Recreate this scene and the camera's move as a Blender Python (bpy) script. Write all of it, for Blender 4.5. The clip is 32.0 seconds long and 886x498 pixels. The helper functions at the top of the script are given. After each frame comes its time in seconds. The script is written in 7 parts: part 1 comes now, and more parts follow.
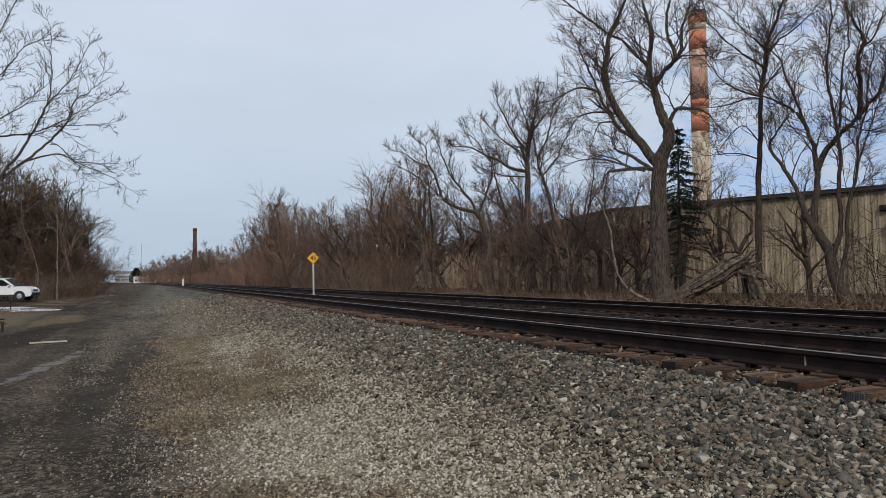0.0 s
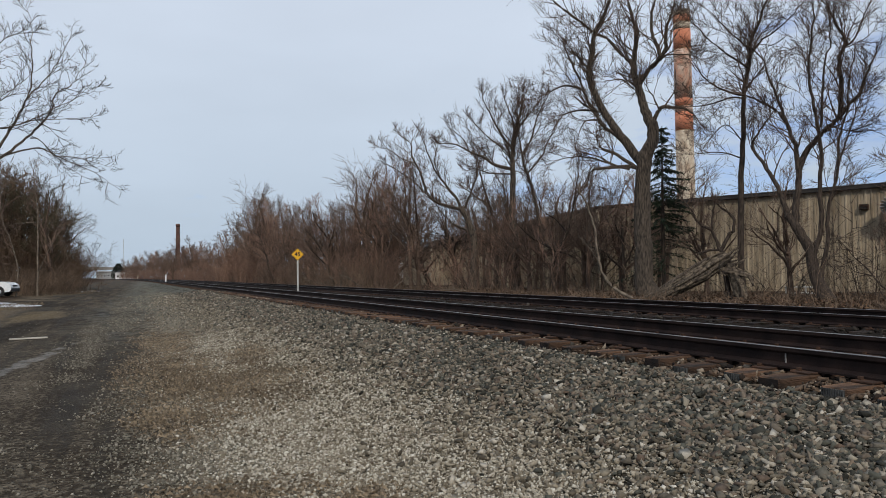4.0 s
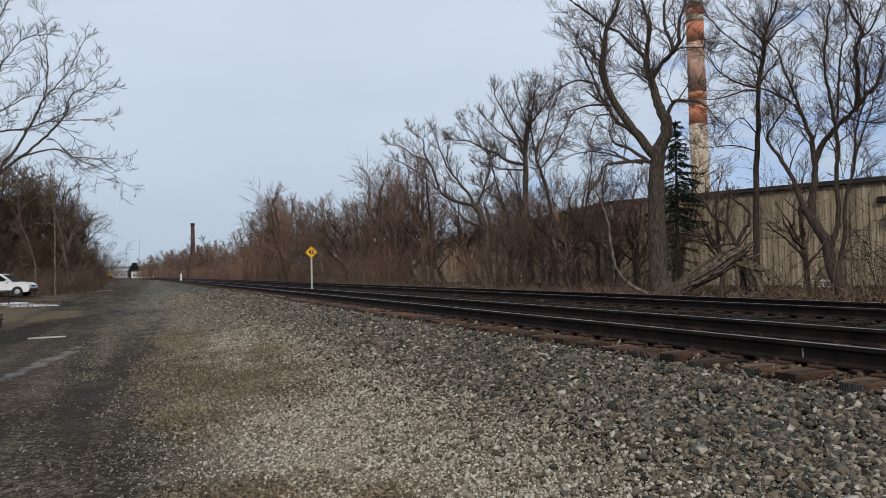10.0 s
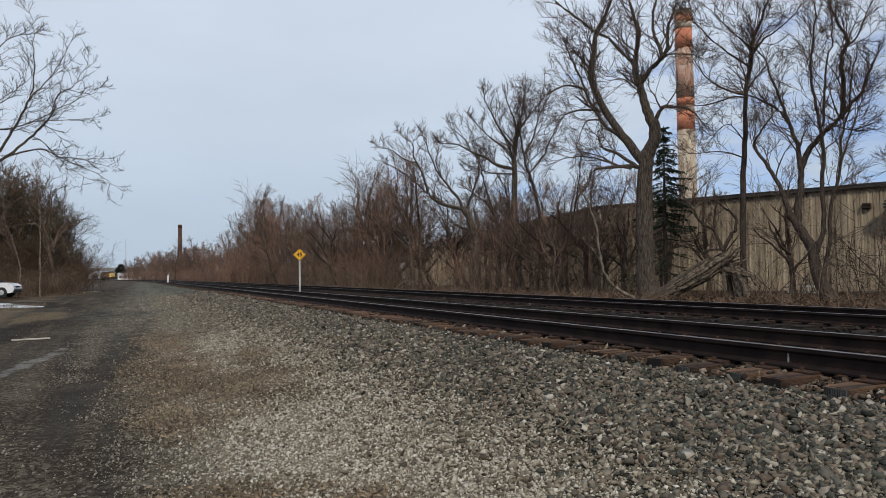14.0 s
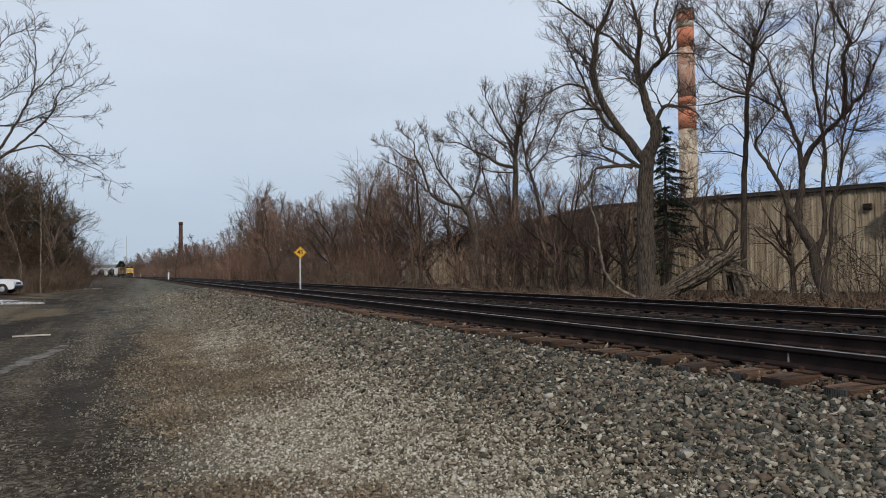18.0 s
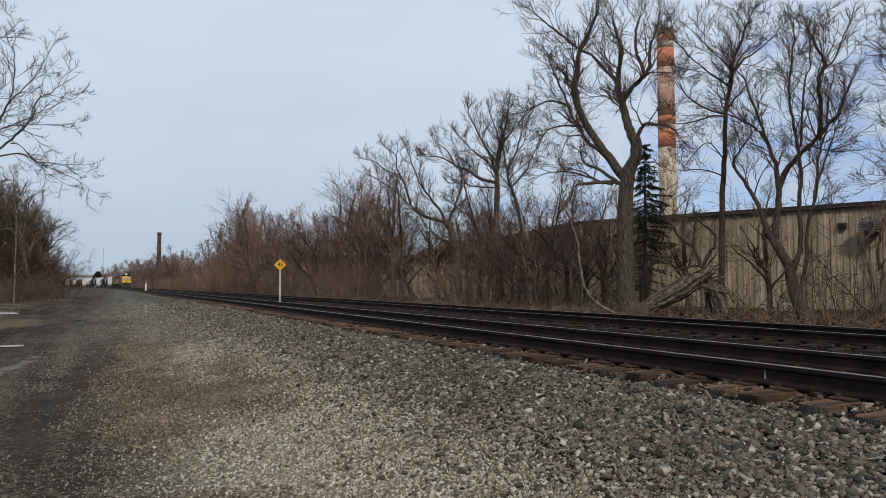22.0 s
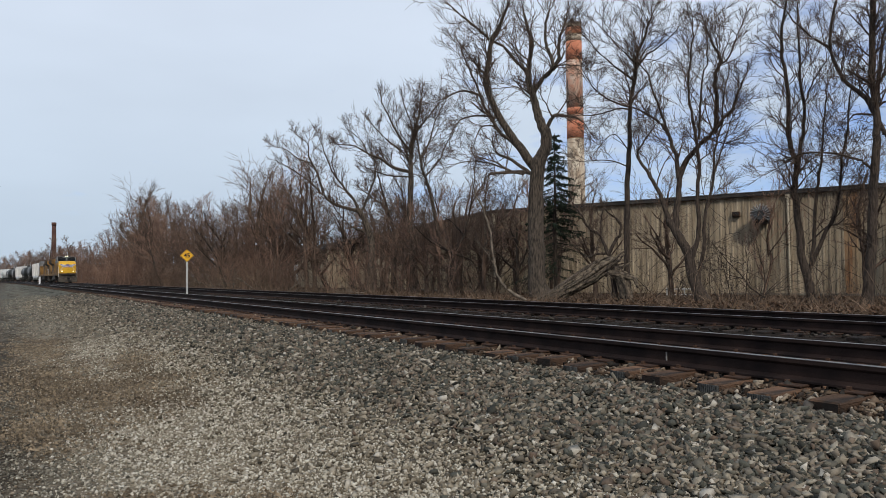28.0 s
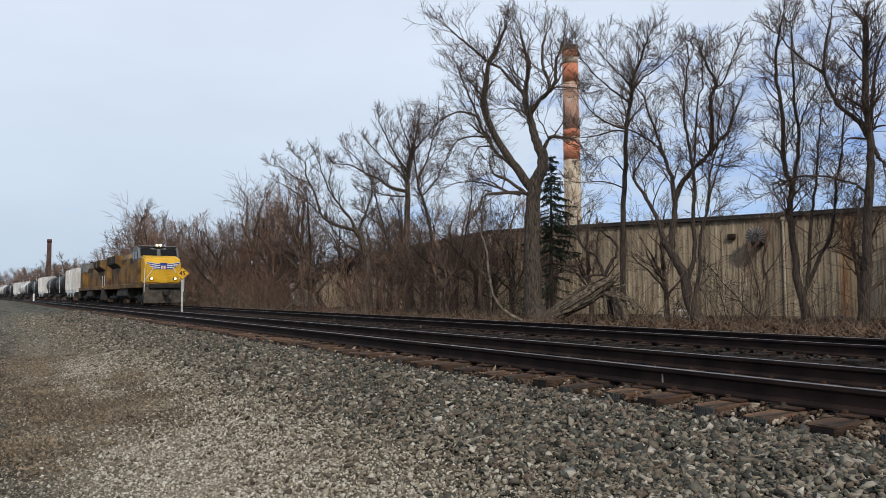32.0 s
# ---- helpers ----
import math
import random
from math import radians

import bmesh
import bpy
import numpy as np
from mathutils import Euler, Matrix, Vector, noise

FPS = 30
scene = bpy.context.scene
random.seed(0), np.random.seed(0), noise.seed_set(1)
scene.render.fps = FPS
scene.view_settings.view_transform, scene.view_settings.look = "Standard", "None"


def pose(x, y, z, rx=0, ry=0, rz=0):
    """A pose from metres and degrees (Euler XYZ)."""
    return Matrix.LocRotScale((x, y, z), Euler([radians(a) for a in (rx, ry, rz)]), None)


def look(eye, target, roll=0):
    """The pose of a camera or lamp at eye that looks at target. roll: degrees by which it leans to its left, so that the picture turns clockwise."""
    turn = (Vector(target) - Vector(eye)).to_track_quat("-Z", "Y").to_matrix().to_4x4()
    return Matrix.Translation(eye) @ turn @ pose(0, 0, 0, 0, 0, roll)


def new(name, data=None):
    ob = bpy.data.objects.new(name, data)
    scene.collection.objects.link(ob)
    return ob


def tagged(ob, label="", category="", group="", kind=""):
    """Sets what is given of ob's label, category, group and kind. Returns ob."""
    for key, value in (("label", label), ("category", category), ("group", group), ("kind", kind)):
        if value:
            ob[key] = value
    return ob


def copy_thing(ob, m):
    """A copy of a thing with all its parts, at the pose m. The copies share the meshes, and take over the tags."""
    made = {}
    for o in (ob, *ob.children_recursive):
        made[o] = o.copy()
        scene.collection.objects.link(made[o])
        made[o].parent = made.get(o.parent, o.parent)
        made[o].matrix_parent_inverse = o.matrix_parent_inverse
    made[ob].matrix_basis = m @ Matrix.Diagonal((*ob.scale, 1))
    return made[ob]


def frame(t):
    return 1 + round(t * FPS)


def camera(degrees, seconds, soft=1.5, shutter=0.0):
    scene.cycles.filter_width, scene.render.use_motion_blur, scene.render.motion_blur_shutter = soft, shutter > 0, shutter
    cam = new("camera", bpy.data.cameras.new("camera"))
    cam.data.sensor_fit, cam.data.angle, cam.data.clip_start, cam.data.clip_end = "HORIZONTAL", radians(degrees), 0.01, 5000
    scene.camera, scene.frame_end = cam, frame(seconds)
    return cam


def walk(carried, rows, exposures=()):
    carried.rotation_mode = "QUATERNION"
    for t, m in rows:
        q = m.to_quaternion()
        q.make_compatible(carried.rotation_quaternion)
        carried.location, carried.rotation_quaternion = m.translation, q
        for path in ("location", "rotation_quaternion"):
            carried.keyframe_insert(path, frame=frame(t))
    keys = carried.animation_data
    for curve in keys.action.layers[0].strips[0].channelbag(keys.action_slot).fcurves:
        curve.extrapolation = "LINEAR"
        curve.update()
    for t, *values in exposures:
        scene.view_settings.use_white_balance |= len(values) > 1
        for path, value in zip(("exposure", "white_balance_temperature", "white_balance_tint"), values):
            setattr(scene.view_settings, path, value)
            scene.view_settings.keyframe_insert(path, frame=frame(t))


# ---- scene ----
# Plan: y runs along the railway away from the viewer, x to the right, z up.
# The eye stands still at (0, 0, 1.55); near track centre x = 6.21, far track centre x = 11.3.
EYE = (0.0, 0.0, 1.55)
TURNS = [
    (0, -23.07, 2.16, -1.09), (0.5, -23.32, 2.52, -1.05), (1, -22.93, 1.93, -1.06), (1.5, -23.18, 1.99, -0.82), (2, -23.37, 2.17, -1.03),
    (2.5, -23.05, 2.47, -0.98), (3, -23.52, 2.16, -0.69), (3.5, -24.03, 2.69, -0.76), (4, -24.28, 1.89, -0.89), (4.5, -24.22, 1.86, -0.73),
    (6.5, -23.79, 1.29, -1.11), (7, -23.79, 0.94, -1.75), (7.5, -23.33, 1.38, -1.54), (8, -22.98, 1.41, -1.83), (8.5, -22.99, 2.20, -1.49),
    (9, -23.22, 1.90, -1.57), (9.5, -23.32, 1.54, -1.62), (10, -23.21, 1.64, -1.36), (10.5, -23.42, 1.61, -1.47), (11, -23.15, 2.06, -1.32),
    (11.5, -23.30, 2.02, -1.10), (12, -23.53, 2.10, -1.28), (12.5, -23.52, 1.86, -1.48), (13, -24.00, 2.39, -1.00), (13.5, -23.82, 1.61, -1.01),
    (14, -24.13, 1.90, -1.00), (14.5, -23.59, 2.11, -0.97), (16.5, -24.17, 1.52, -1.04), (17, -23.98, 1.66, -0.83), (17.5, -24.04, 1.79, -0.83),
    (18, -24.08, 1.77, -0.74), (18.5, -24.04, 1.94, -0.81), (19, -24.15, 2.41, -0.58), (19.5, -24.27, 2.63, -0.39), (20, -23.95, 2.67, -0.53),
    (20.5, -24.51, 3.11, -0.57), (21, -24.94, 2.71, -0.46), (21.5, -25.19, 2.82, -0.22), (22, -25.62, 2.89, -0.13), (22.5, -26.43, 2.82, 0.15),
    (23, -27.99, 2.92, -0.23), (23.5, -28.62, 2.60, -0.41), (24, -28.86, 2.36, -0.50), (24.5, -29.94, 2.34, -0.54), (25, -30.44, 2.40, -0.60),
    (25.5, -31.50, 2.37, -0.25), (27.5, -31.56, 1.85, -0.57), (28, -32.55, 1.96, -0.79), (28.5, -32.39, 1.75, -0.58), (29, -32.15, 1.12, -1.02),
    (29.5, -32.87, 1.10, -1.08), (30, -33.09, 1.64, -0.31), (30.5, -33.71, 1.83, 0.14), (31, -33.30, 1.54, 0.21), (31.5, -33.51, 2.34, 0.14),
    (32, -32.87, 3.56, -0.36),
]


def heading(yaw, pitch, roll):
    a, p = radians(yaw), radians(pitch)
    ahead = Vector((-math.sin(a) * math.cos(p), math.cos(a) * math.cos(p), math.sin(p)))
    return look(EYE, Vector(EYE) + ahead * 10, roll)


cam = camera(64.0, 32.0, soft=0.6)
walk(cam, [(t, heading(a, b, c)) for t, a, b, c in TURNS], [(0, 0.0), (24.0, 0.0), (28.0, 0.12), (32.0, 0.2)])

# ---- light: thin high cloud, a soft sun behind the viewer's right shoulder ----
SUN_EL, SUN_AZ = 40.0, 198.0   # degrees; azimuth clockwise from +y


def make_world():
    w = bpy.data.worlds.new("sky")
    w.use_nodes = True
    n, l = w.node_tree.nodes, w.node_tree.links
    n.clear()
    out = n.new("ShaderNodeOutputWorld")
    bg = n.new("ShaderNodeBackground")
    sky = n.new("ShaderNodeTexSky")
    sky.sky_type, sky.sun_disc = "NISHITA", False
    sky.sun_elevation, sky.sun_rotation = radians(SUN_EL), radians(SUN_AZ)
    gain = n.new("ShaderNodeMix")
    gain.data_type, gain.blend_type = "RGBA", "MULTIPLY"
    gain.inputs[0].default_value = 1
    gain.inputs[7].default_value = (0.086, 0.092, 0.122, 1)
    l.new(sky.outputs[0], gain.inputs[6])
    tc = n.new("ShaderNodeTexCoord")
    sep = n.new("ShaderNodeSeparateXYZ")
    l.new(tc.outputs["Generated"], sep.inputs[0])
    # cloud sheet: stretched noise, thick to the north-west, broken low in the east
    mp = n.new("ShaderNodeMapping")
    mp.inputs["Scale"].default_value = (2.6, 2.6, 9.0)
    l.new(tc.outputs["Generated"], mp.inputs[0])
    nz = n.new("ShaderNodeTexNoise")
    nz.inputs["Scale"].default_value, nz.inputs["Detail"].default_value = 3.6, 7
    nz.inputs["Roughness"].default_value = 0.55
    l.new(mp.outputs[0], nz.inputs["Vector"])
    # cover = 0.75 + noise - eastward thinning
    m1 = n.new("ShaderNodeMath"); m1.operation = "MULTIPLY_ADD"
    m1.inputs[1].default_value, m1.inputs[2].default_value = -1.75, 1.85
    l.new(sep.outputs["X"], m1.inputs[0])
    m2 = n.new("ShaderNodeMath"); m2.operation = "MULTIPLY_ADD"
    m2.inputs[1].default_value, m2.inputs[2].default_value = 3.4, -1.7
    l.new(nz.outputs[0], m2.inputs[0])
    m3 = n.new("ShaderNodeMath"); m3.operation = "ADD"
    l.new(m1.outputs[0], m3.inputs[0]); l.new(m2.outputs[0], m3.inputs[1])
    m4 = n.new("ShaderNodeMath"); m4.operation = "MULTIPLY_ADD"
    m4.inputs[1].default_value, m4.inputs[2].default_value = 2.7, -0.30
    l.new(sep.outputs["Z"], m4.inputs[0])
    m5 = n.new("ShaderNodeMath"); m5.operation = "ADD"; m5.use_clamp = True
    l.new(m3.outputs[0], m5.inputs[0]); l.new(m4.outputs[0], m5.inputs[1])
    ramp = n.new("ShaderNodeValToRGB")
    ramp.color_ramp.elements[0].color = (0.465, 0.565, 0.675, 1)
    ramp.color_ramp.elements[1].color = (0.612, 0.693, 0.815, 1)
    ramp.color_ramp.elements[0].position, ramp.color_ramp.elements[1].position = 0.0, 0.34
    l.new(sep.outputs["Z"], ramp.inputs[0])
    # clouds a little uneven in brightness
    mp2 = n.new("ShaderNodeMapping"); mp2.inputs["Scale"].default_value = (1.0, 1.0, 3.2)
    l.new(tc.outputs["Generated"], mp2.inputs[0])
    nz2 = n.new("ShaderNodeTexNoise"); nz2.inputs["Scale"].default_value = 1.7
    nz2.inputs["Detail"].default_value = 4
    l.new(mp2.outputs[0], nz2.inputs["Vector"])
    r2 = n.new("ShaderNodeMapRange")
    r2.inputs[3].default_value, r2.inputs[4].default_value = 0.82, 1.16
    l.new(nz2.outputs[0], r2.inputs[0])
    mul = n.new("ShaderNodeMix"); mul.data_type, mul.blend_type = "RGBA", "MULTIPLY"
    mul.inputs[0].default_value = 1
    l.new(ramp.outputs[0], mul.inputs[6]); l.new(r2.outputs[0], mul.inputs[7])
    mix = n.new("ShaderNodeMix"); mix.data_type = "RGBA"
    l.new(m5.outputs[0], mix.inputs[0])
    l.new(gain.outputs[2], mix.inputs[6]); l.new(mul.outputs[2], mix.inputs[7])
    l.new(mix.outputs[2], bg.inputs[0])
    bg.inputs[1].default_value = 1.0
    l.new(bg.outputs[0], out.inputs[0])
    scene.world = w
    sun = bpy.data.lights.new("sun", "SUN")
    sun.energy, sun.angle, sun.color = 2.1, radians(2.5), (1.0, 0.92, 0.80)
    ob = new("sun", sun)
    a, e = radians(SUN_AZ), radians(SUN_EL)
    way = Vector((math.sin(a) * math.cos(e), math.cos(a) * math.cos(e), math.sin(e)))
    ob.matrix_world = look(way * 60, (0, 0, 0))


make_world()
scene.view_settings.exposure = 0.0

# ---- materials ----


def surf(name, c1, c2, scale=4.0, rough=0.85, bump=0.3, fine=60.0, metal=0.0, vary=0.0, island=0.0, stretch=(1, 1, 1), c3=None, c3_at=0.62, spec=0.3, deep=0.02):
    """A worn surface: two colours at a coarse scale, fine grain, bump, and a spread per object or per piece."""
    m = bpy.data.materials.new(name)
    m.use_nodes = True
    n, l = m.node_tree.nodes, m.node_tree.links
    b = n["Principled BSDF"]
    tc = n.new("ShaderNodeTexCoord")
    mp = n.new("ShaderNodeMapping")
    mp.inputs["Scale"].default_value = stretch
    l.new(tc.outputs["Object"], mp.inputs[0])
    coarse = n.new("ShaderNodeTexNoise")
    coarse.inputs["Scale"].default_value, coarse.inputs["Detail"].default_value = scale, 5
    l.new(mp.outputs[0], coarse.inputs["Vector"])
    grain = n.new("ShaderNodeTexNoise")
    grain.inputs["Scale"].default_value, grain.inputs["Detail"].default_value = fine, 3
    l.new(mp.outputs[0], grain.inputs["Vector"])
    ramp = n.new("ShaderNodeValToRGB")
    ramp.color_ramp.elements[0].color, ramp.color_ramp.elements[1].color = (*c1, 1), (*c2, 1)
    ramp.color_ramp.elements[0].position, ramp.color_ramp.elements[1].position = 0.36, 0.62
    if c3:
        e = ramp.color_ramp.elements.new(min(c3_at + 0.06, 0.95))
        e.color = (*c3, 1)
    l.new(coarse.outputs[0], ramp.inputs[0])
    g = n.new("ShaderNodeMapRange")
    g.inputs[1].default_value, g.inputs[2].default_value = 0.3, 0.7
    g.inputs[3].default_value, g.inputs[4].default_value = 0.78, 1.2
    l.new(grain.outputs[0], g.inputs[0])
    mul = n.new("ShaderNodeMix"); mul.data_type, mul.blend_type = "RGBA", "MULTIPLY"
    mul.inputs[0].default_value = 1
    l.new(ramp.outputs[0], mul.inputs[6]); l.new(g.outputs[0], mul.inputs[7])
    col = mul.outputs[2]
    for amount, node, sock in ((vary, "ShaderNodeObjectInfo", "Random"), (island, "ShaderNodeNewGeometry", "Random Per Island")):
        if amount:
            r = n.new(node)
            mr = n.new("ShaderNodeMapRange")
            mr.inputs[3].default_value, mr.inputs[4].default_value = 1 - amount, 1 + amount
            l.new(r.outputs[sock], mr.inputs[0])
            mm = n.new("ShaderNodeMix"); mm.data_type, mm.blend_type = "RGBA", "MULTIPLY"
            mm.inputs[0].default_value = 1
            l.new(col, mm.inputs[6]); l.new(mr.outputs[0], mm.inputs[7])
            col = mm.outputs[2]
    l.new(col, b.inputs["Base Color"])
    rr = n.new("ShaderNodeMapRange")
    rr.inputs[3].default_value, rr.inputs[4].default_value = max(rough - 0.12, 0.05), min(rough + 0.12, 1)
    l.new(coarse.outputs[0], rr.inputs[0])
    l.new(rr.outputs[0], b.inputs["Roughness"])
    b.inputs["Metallic"].default_value = metal
    b.inputs["Specular IOR Level"].default_value = spec
    if bump:
        bp = n.new("ShaderNodeBump")
        bp.inputs["Strength"].default_value, bp.inputs["Distance"].default_value = bump, deep
        l.new(grain.outputs[0], bp.inputs["Height"])
        l.new(bp.outputs[0], b.inputs["Normal"])
    return m


def glow(name, colour, strength):
    m = bpy.data.materials.new(name)
    m.use_nodes = True
    b = m.node_tree.nodes["Principled BSDF"]
    b.inputs["Base Color"].default_value = (*colour, 1)
    b.inputs["Emission Color"].default_value = (*colour, 1)
    b.inputs["Emission Strength"].default_value = strength
    return m


def glass(name, colour=(0.008, 0.009, 0.010), rough=0.22):
    m = bpy.data.materials.new(name)
    m.use_nodes = True
    b = m.node_tree.nodes["Principled BSDF"]
    b.inputs["Base Color"].default_value = (*colour, 1)
    b.inputs["Roughness"].default_value = rough
    b.inputs["IOR"].default_value = 1.25
    return m


M_RAIL_SIDE = surf("rail_steel_weathered", (0.009, 0.006, 0.006), (0.024, 0.015, 0.013), 3, 0.75, 0.25, 80, 0.0, spec=0.12)
M_RAIL_TOP = surf("rail_running_surface", (0.20, 0.185, 0.18), (0.36, 0.34, 0.33), 5, 0.4, 0.05, 40, 0.9)
M_TIE = surf("creosoted_timber", (0.024, 0.015, 0.010), (0.150, 0.082, 0.048), 3.0, 0.9, 0.8, 45, vary=0.5, stretch=(0.4, 3, 3))
M_TIE_DARK = surf("dark_timber", (0.010, 0.007, 0.006), (0.030, 0.017, 0.012), 3.0, 0.9, 0.8, 45, vary=0.5, stretch=(0.4, 3, 3))
M_SERRATED = surf("dull_zinc_end_plate", (0.035, 0.036, 0.036), (0.075, 0.075, 0.072), 4, 0.7, 0.2, 60, 0.2)
M_PLATE = surf("rusty_tie_plate", (0.035, 0.019, 0.013), (0.075, 0.038, 0.022), 9, 0.85, 0.3, 90)
M_BARK = surf("bare_bark", (0.030, 0.024, 0.019), (0.150, 0.118, 0.092), 9.0, 0.95, 1.0, 22, vary=0.15, stretch=(3, 3, 0.4), deep=0.08)
M_BARK_DARK = surf("dark_bark", (0.019, 0.014, 0.011), (0.072, 0.053, 0.041), 7.0, 0.95, 1.0, 26, vary=0.2, stretch=(3, 3, 0.45))
M_TWIG = surf("grey_brown_twigs", (0.102, 0.069, 0.052), (0.175, 0.120, 0.091), 1.5, 0.95, 0, 20, vary=0.2)
M_DEADLIMB = surf("bleached_dead_wood", (0.075, 0.058, 0.044), (0.19, 0.152, 0.118), 4, 0.95, 0.6, 24)
M_BARK_WOOD = surf("brown_woodland_bark", (0.068, 0.044, 0.034), (0.175, 0.117, 0.086), 5.5, 0.95, 0.8, 26, vary=0.3, stretch=(3, 3, 0.45))
M_TWIG_DARK = surf("dark_twigs", (0.032, 0.023, 0.017), (0.070, 0.048, 0.035), 1.5, 0.95, 0, 20, vary=0.2)
M_TWIG_MID = surf("brown_grey_twigs", (0.054, 0.035, 0.026), (0.109, 0.074, 0.055), 1.5, 0.95, 0, 20, vary=0.2)
M_TWIG_WOOD = surf("brown_wood_twigs", (0.073, 0.047, 0.030), (0.146, 0.095, 0.062), 0.8, 0.95, 0, 20, vary=0.3)
M_TWIG_RED = surf("red_brown_twigs", (0.150, 0.090, 0.067), (0.260, 0.162, 0.116), 0.8, 0.95, 0, 20, vary=0.3)
M_TWIG_MOSS = surf("mossy_olive_twigs", (0.058, 0.050, 0.028), (0.125, 0.105, 0.062), 0.5, 0.95, 0, 20, vary=0.3)
M_BRUSH = surf("dry_brush", (0.085, 0.058, 0.040), (0.205, 0.143, 0.098), 0.6, 0.95, 0, 20, island=0.5)
M_DRYGRASS = surf("dry_grass", (0.112, 0.084, 0.056), (0.225, 0.174, 0.118), 0.9, 0.95, 0, 20, island=0.5)
M_LEAFLITTER = surf("leaf_litter", (0.041, 0.023, 0.014), (0.112, 0.062, 0.034), 5, 0.95, 0.4, 50, island=0.5)
M_SIDING = surf("beige_painted_siding", (0.180, 0.140, 0.094), (0.345, 0.283, 0.203), 1.6, 0.75, 0.08, 30, vary=0.16, stretch=(1.6, 1.6, 0.16))
M_FASCIA = surf("dark_roof_edge", (0.02, 0.018, 0.017), (0.045, 0.04, 0.036), 2, 0.7, 0.1, 40)
# plinth concrete darkened to carry the shade along the wall foot
M_PLINTH = surf("shaded_plinth_concrete", (0.075, 0.066, 0.055), (0.16, 0.145, 0.12), 1.2, 0.9, 0.3, 30)
M_WELD = surf("dull_weld_steel", (0.12, 0.115, 0.11), (0.2, 0.19, 0.18), 6, 0.6, 0.2, 60)
M_CONCRETE = surf("concrete", (0.27, 0.25, 0.22), (0.40, 0.38, 0.34), 1.2, 0.9, 0.3, 30)
M_ROOF = surf("dark_roofing", (0.05, 0.045, 0.042), (0.09, 0.08, 0.075), 0.6, 0.9, 0.2, 20)
M_PIPE = surf("pale_downpipe", (0.34, 0.29, 0.21), (0.44, 0.38, 0.29), 2, 0.6, 0.1, 40)
M_RUST = surf("rust_streak", (0.20, 0.085, 0.03), (0.36, 0.17, 0.07), 1.2, 0.9, 0.2, 30, stretch=(1, 1, 0.2))
M_ZINC = surf("galvanised_sheet", (0.28, 0.29, 0.30), (0.5, 0.51, 0.53), 2, 0.42, 0.1, 40, 0.8)
M_CHIM_RED = surf("faded_red_paint_on_concrete", (0.43, 0.145, 0.08), (0.55, 0.235, 0.14), 0.5, 0.9, 0.3, 6, c3=(0.47, 0.36, 0.27), c3_at=0.62)
M_CHIM_WHITE = surf("peeling_white_paint_on_concrete", (0.31, 0.23, 0.165), (0.47, 0.40, 0.31), 1.6, 0.9, 0.3, 9, stretch=(1, 1, 0.5))
M_CHIM_PATCH = surf("red_paint_worn_off_concrete", (0.50, 0.41, 0.33), (0.46, 0.22, 0.145), 0.75, 0.9, 0.3, 7, c3=(0.36, 0.29, 0.23), c3_at=0.66)
M_BRICK = surf("dark_red_brick", (0.055, 0.028, 0.022), (0.10, 0.048, 0.036), 0.8, 0.9, 0.3, 8)
M_YELLOW_SIGN = surf("yellow_sign_sheet", (0.66, 0.34, 0.015), (0.74, 0.40, 0.02), 3, 0.45, 0.03, 40)
M_BLACK = surf("black_paint", (0.012, 0.012, 0.012), (0.03, 0.03, 0.03), 3, 0.55, 0.05, 40)
M_GALV = surf("galvanised_post", (0.38, 0.38, 0.37), (0.52, 0.52, 0.50), 4, 0.5, 0.1, 40, 0.4)
M_WHITE = surf("white_paint", (0.66, 0.66, 0.65), (0.8, 0.8, 0.79), 1.2, 0.5, 0.05, 20, c3=(0.82, 0.82, 0.81))
M_SNOW = surf("old_snow", (0.42, 0.43, 0.45), (0.56, 0.575, 0.60), 3, 0.6, 0.4, 30)
M_SPRUCE = surf("spruce_needles", (0.010, 0.017, 0.010), (0.028, 0.042, 0.022), 3, 0.9, 0, 30, island=0.4)


# beside the lane: pale dry turf and dark mud (x, y, half width, half length)
TURF = ((-5.6, 31.0, 1.6, 4.5), (-7.2, 40.0, 2.2, 5.0), (-3.2, 33.0, 0.9, 4.0), (-5.0, 78.0, 1.6, 6.0))
MUD = ((-6.2, 50.0, 2.6, 4.5), (-3.4, 46.0, 1.2, 3.5), (-3.0, 24.0, 0.7, 5.0))
# matted grass in the gravel: x, y, half width, half length
PATCHES = ((0.75, 11.6, 0.75, 3.6), (0.62, 5.0, 0.55, 0.42), (1.35, 10.0, 0.95, 1.7), (0.9, 17.5, 0.6, 3.0), (0.5, 8.4, 0.4, 1.4), (2.0, 12.8, 0.5, 1.4), (1.4, 4.45, 0.3, 0.2))


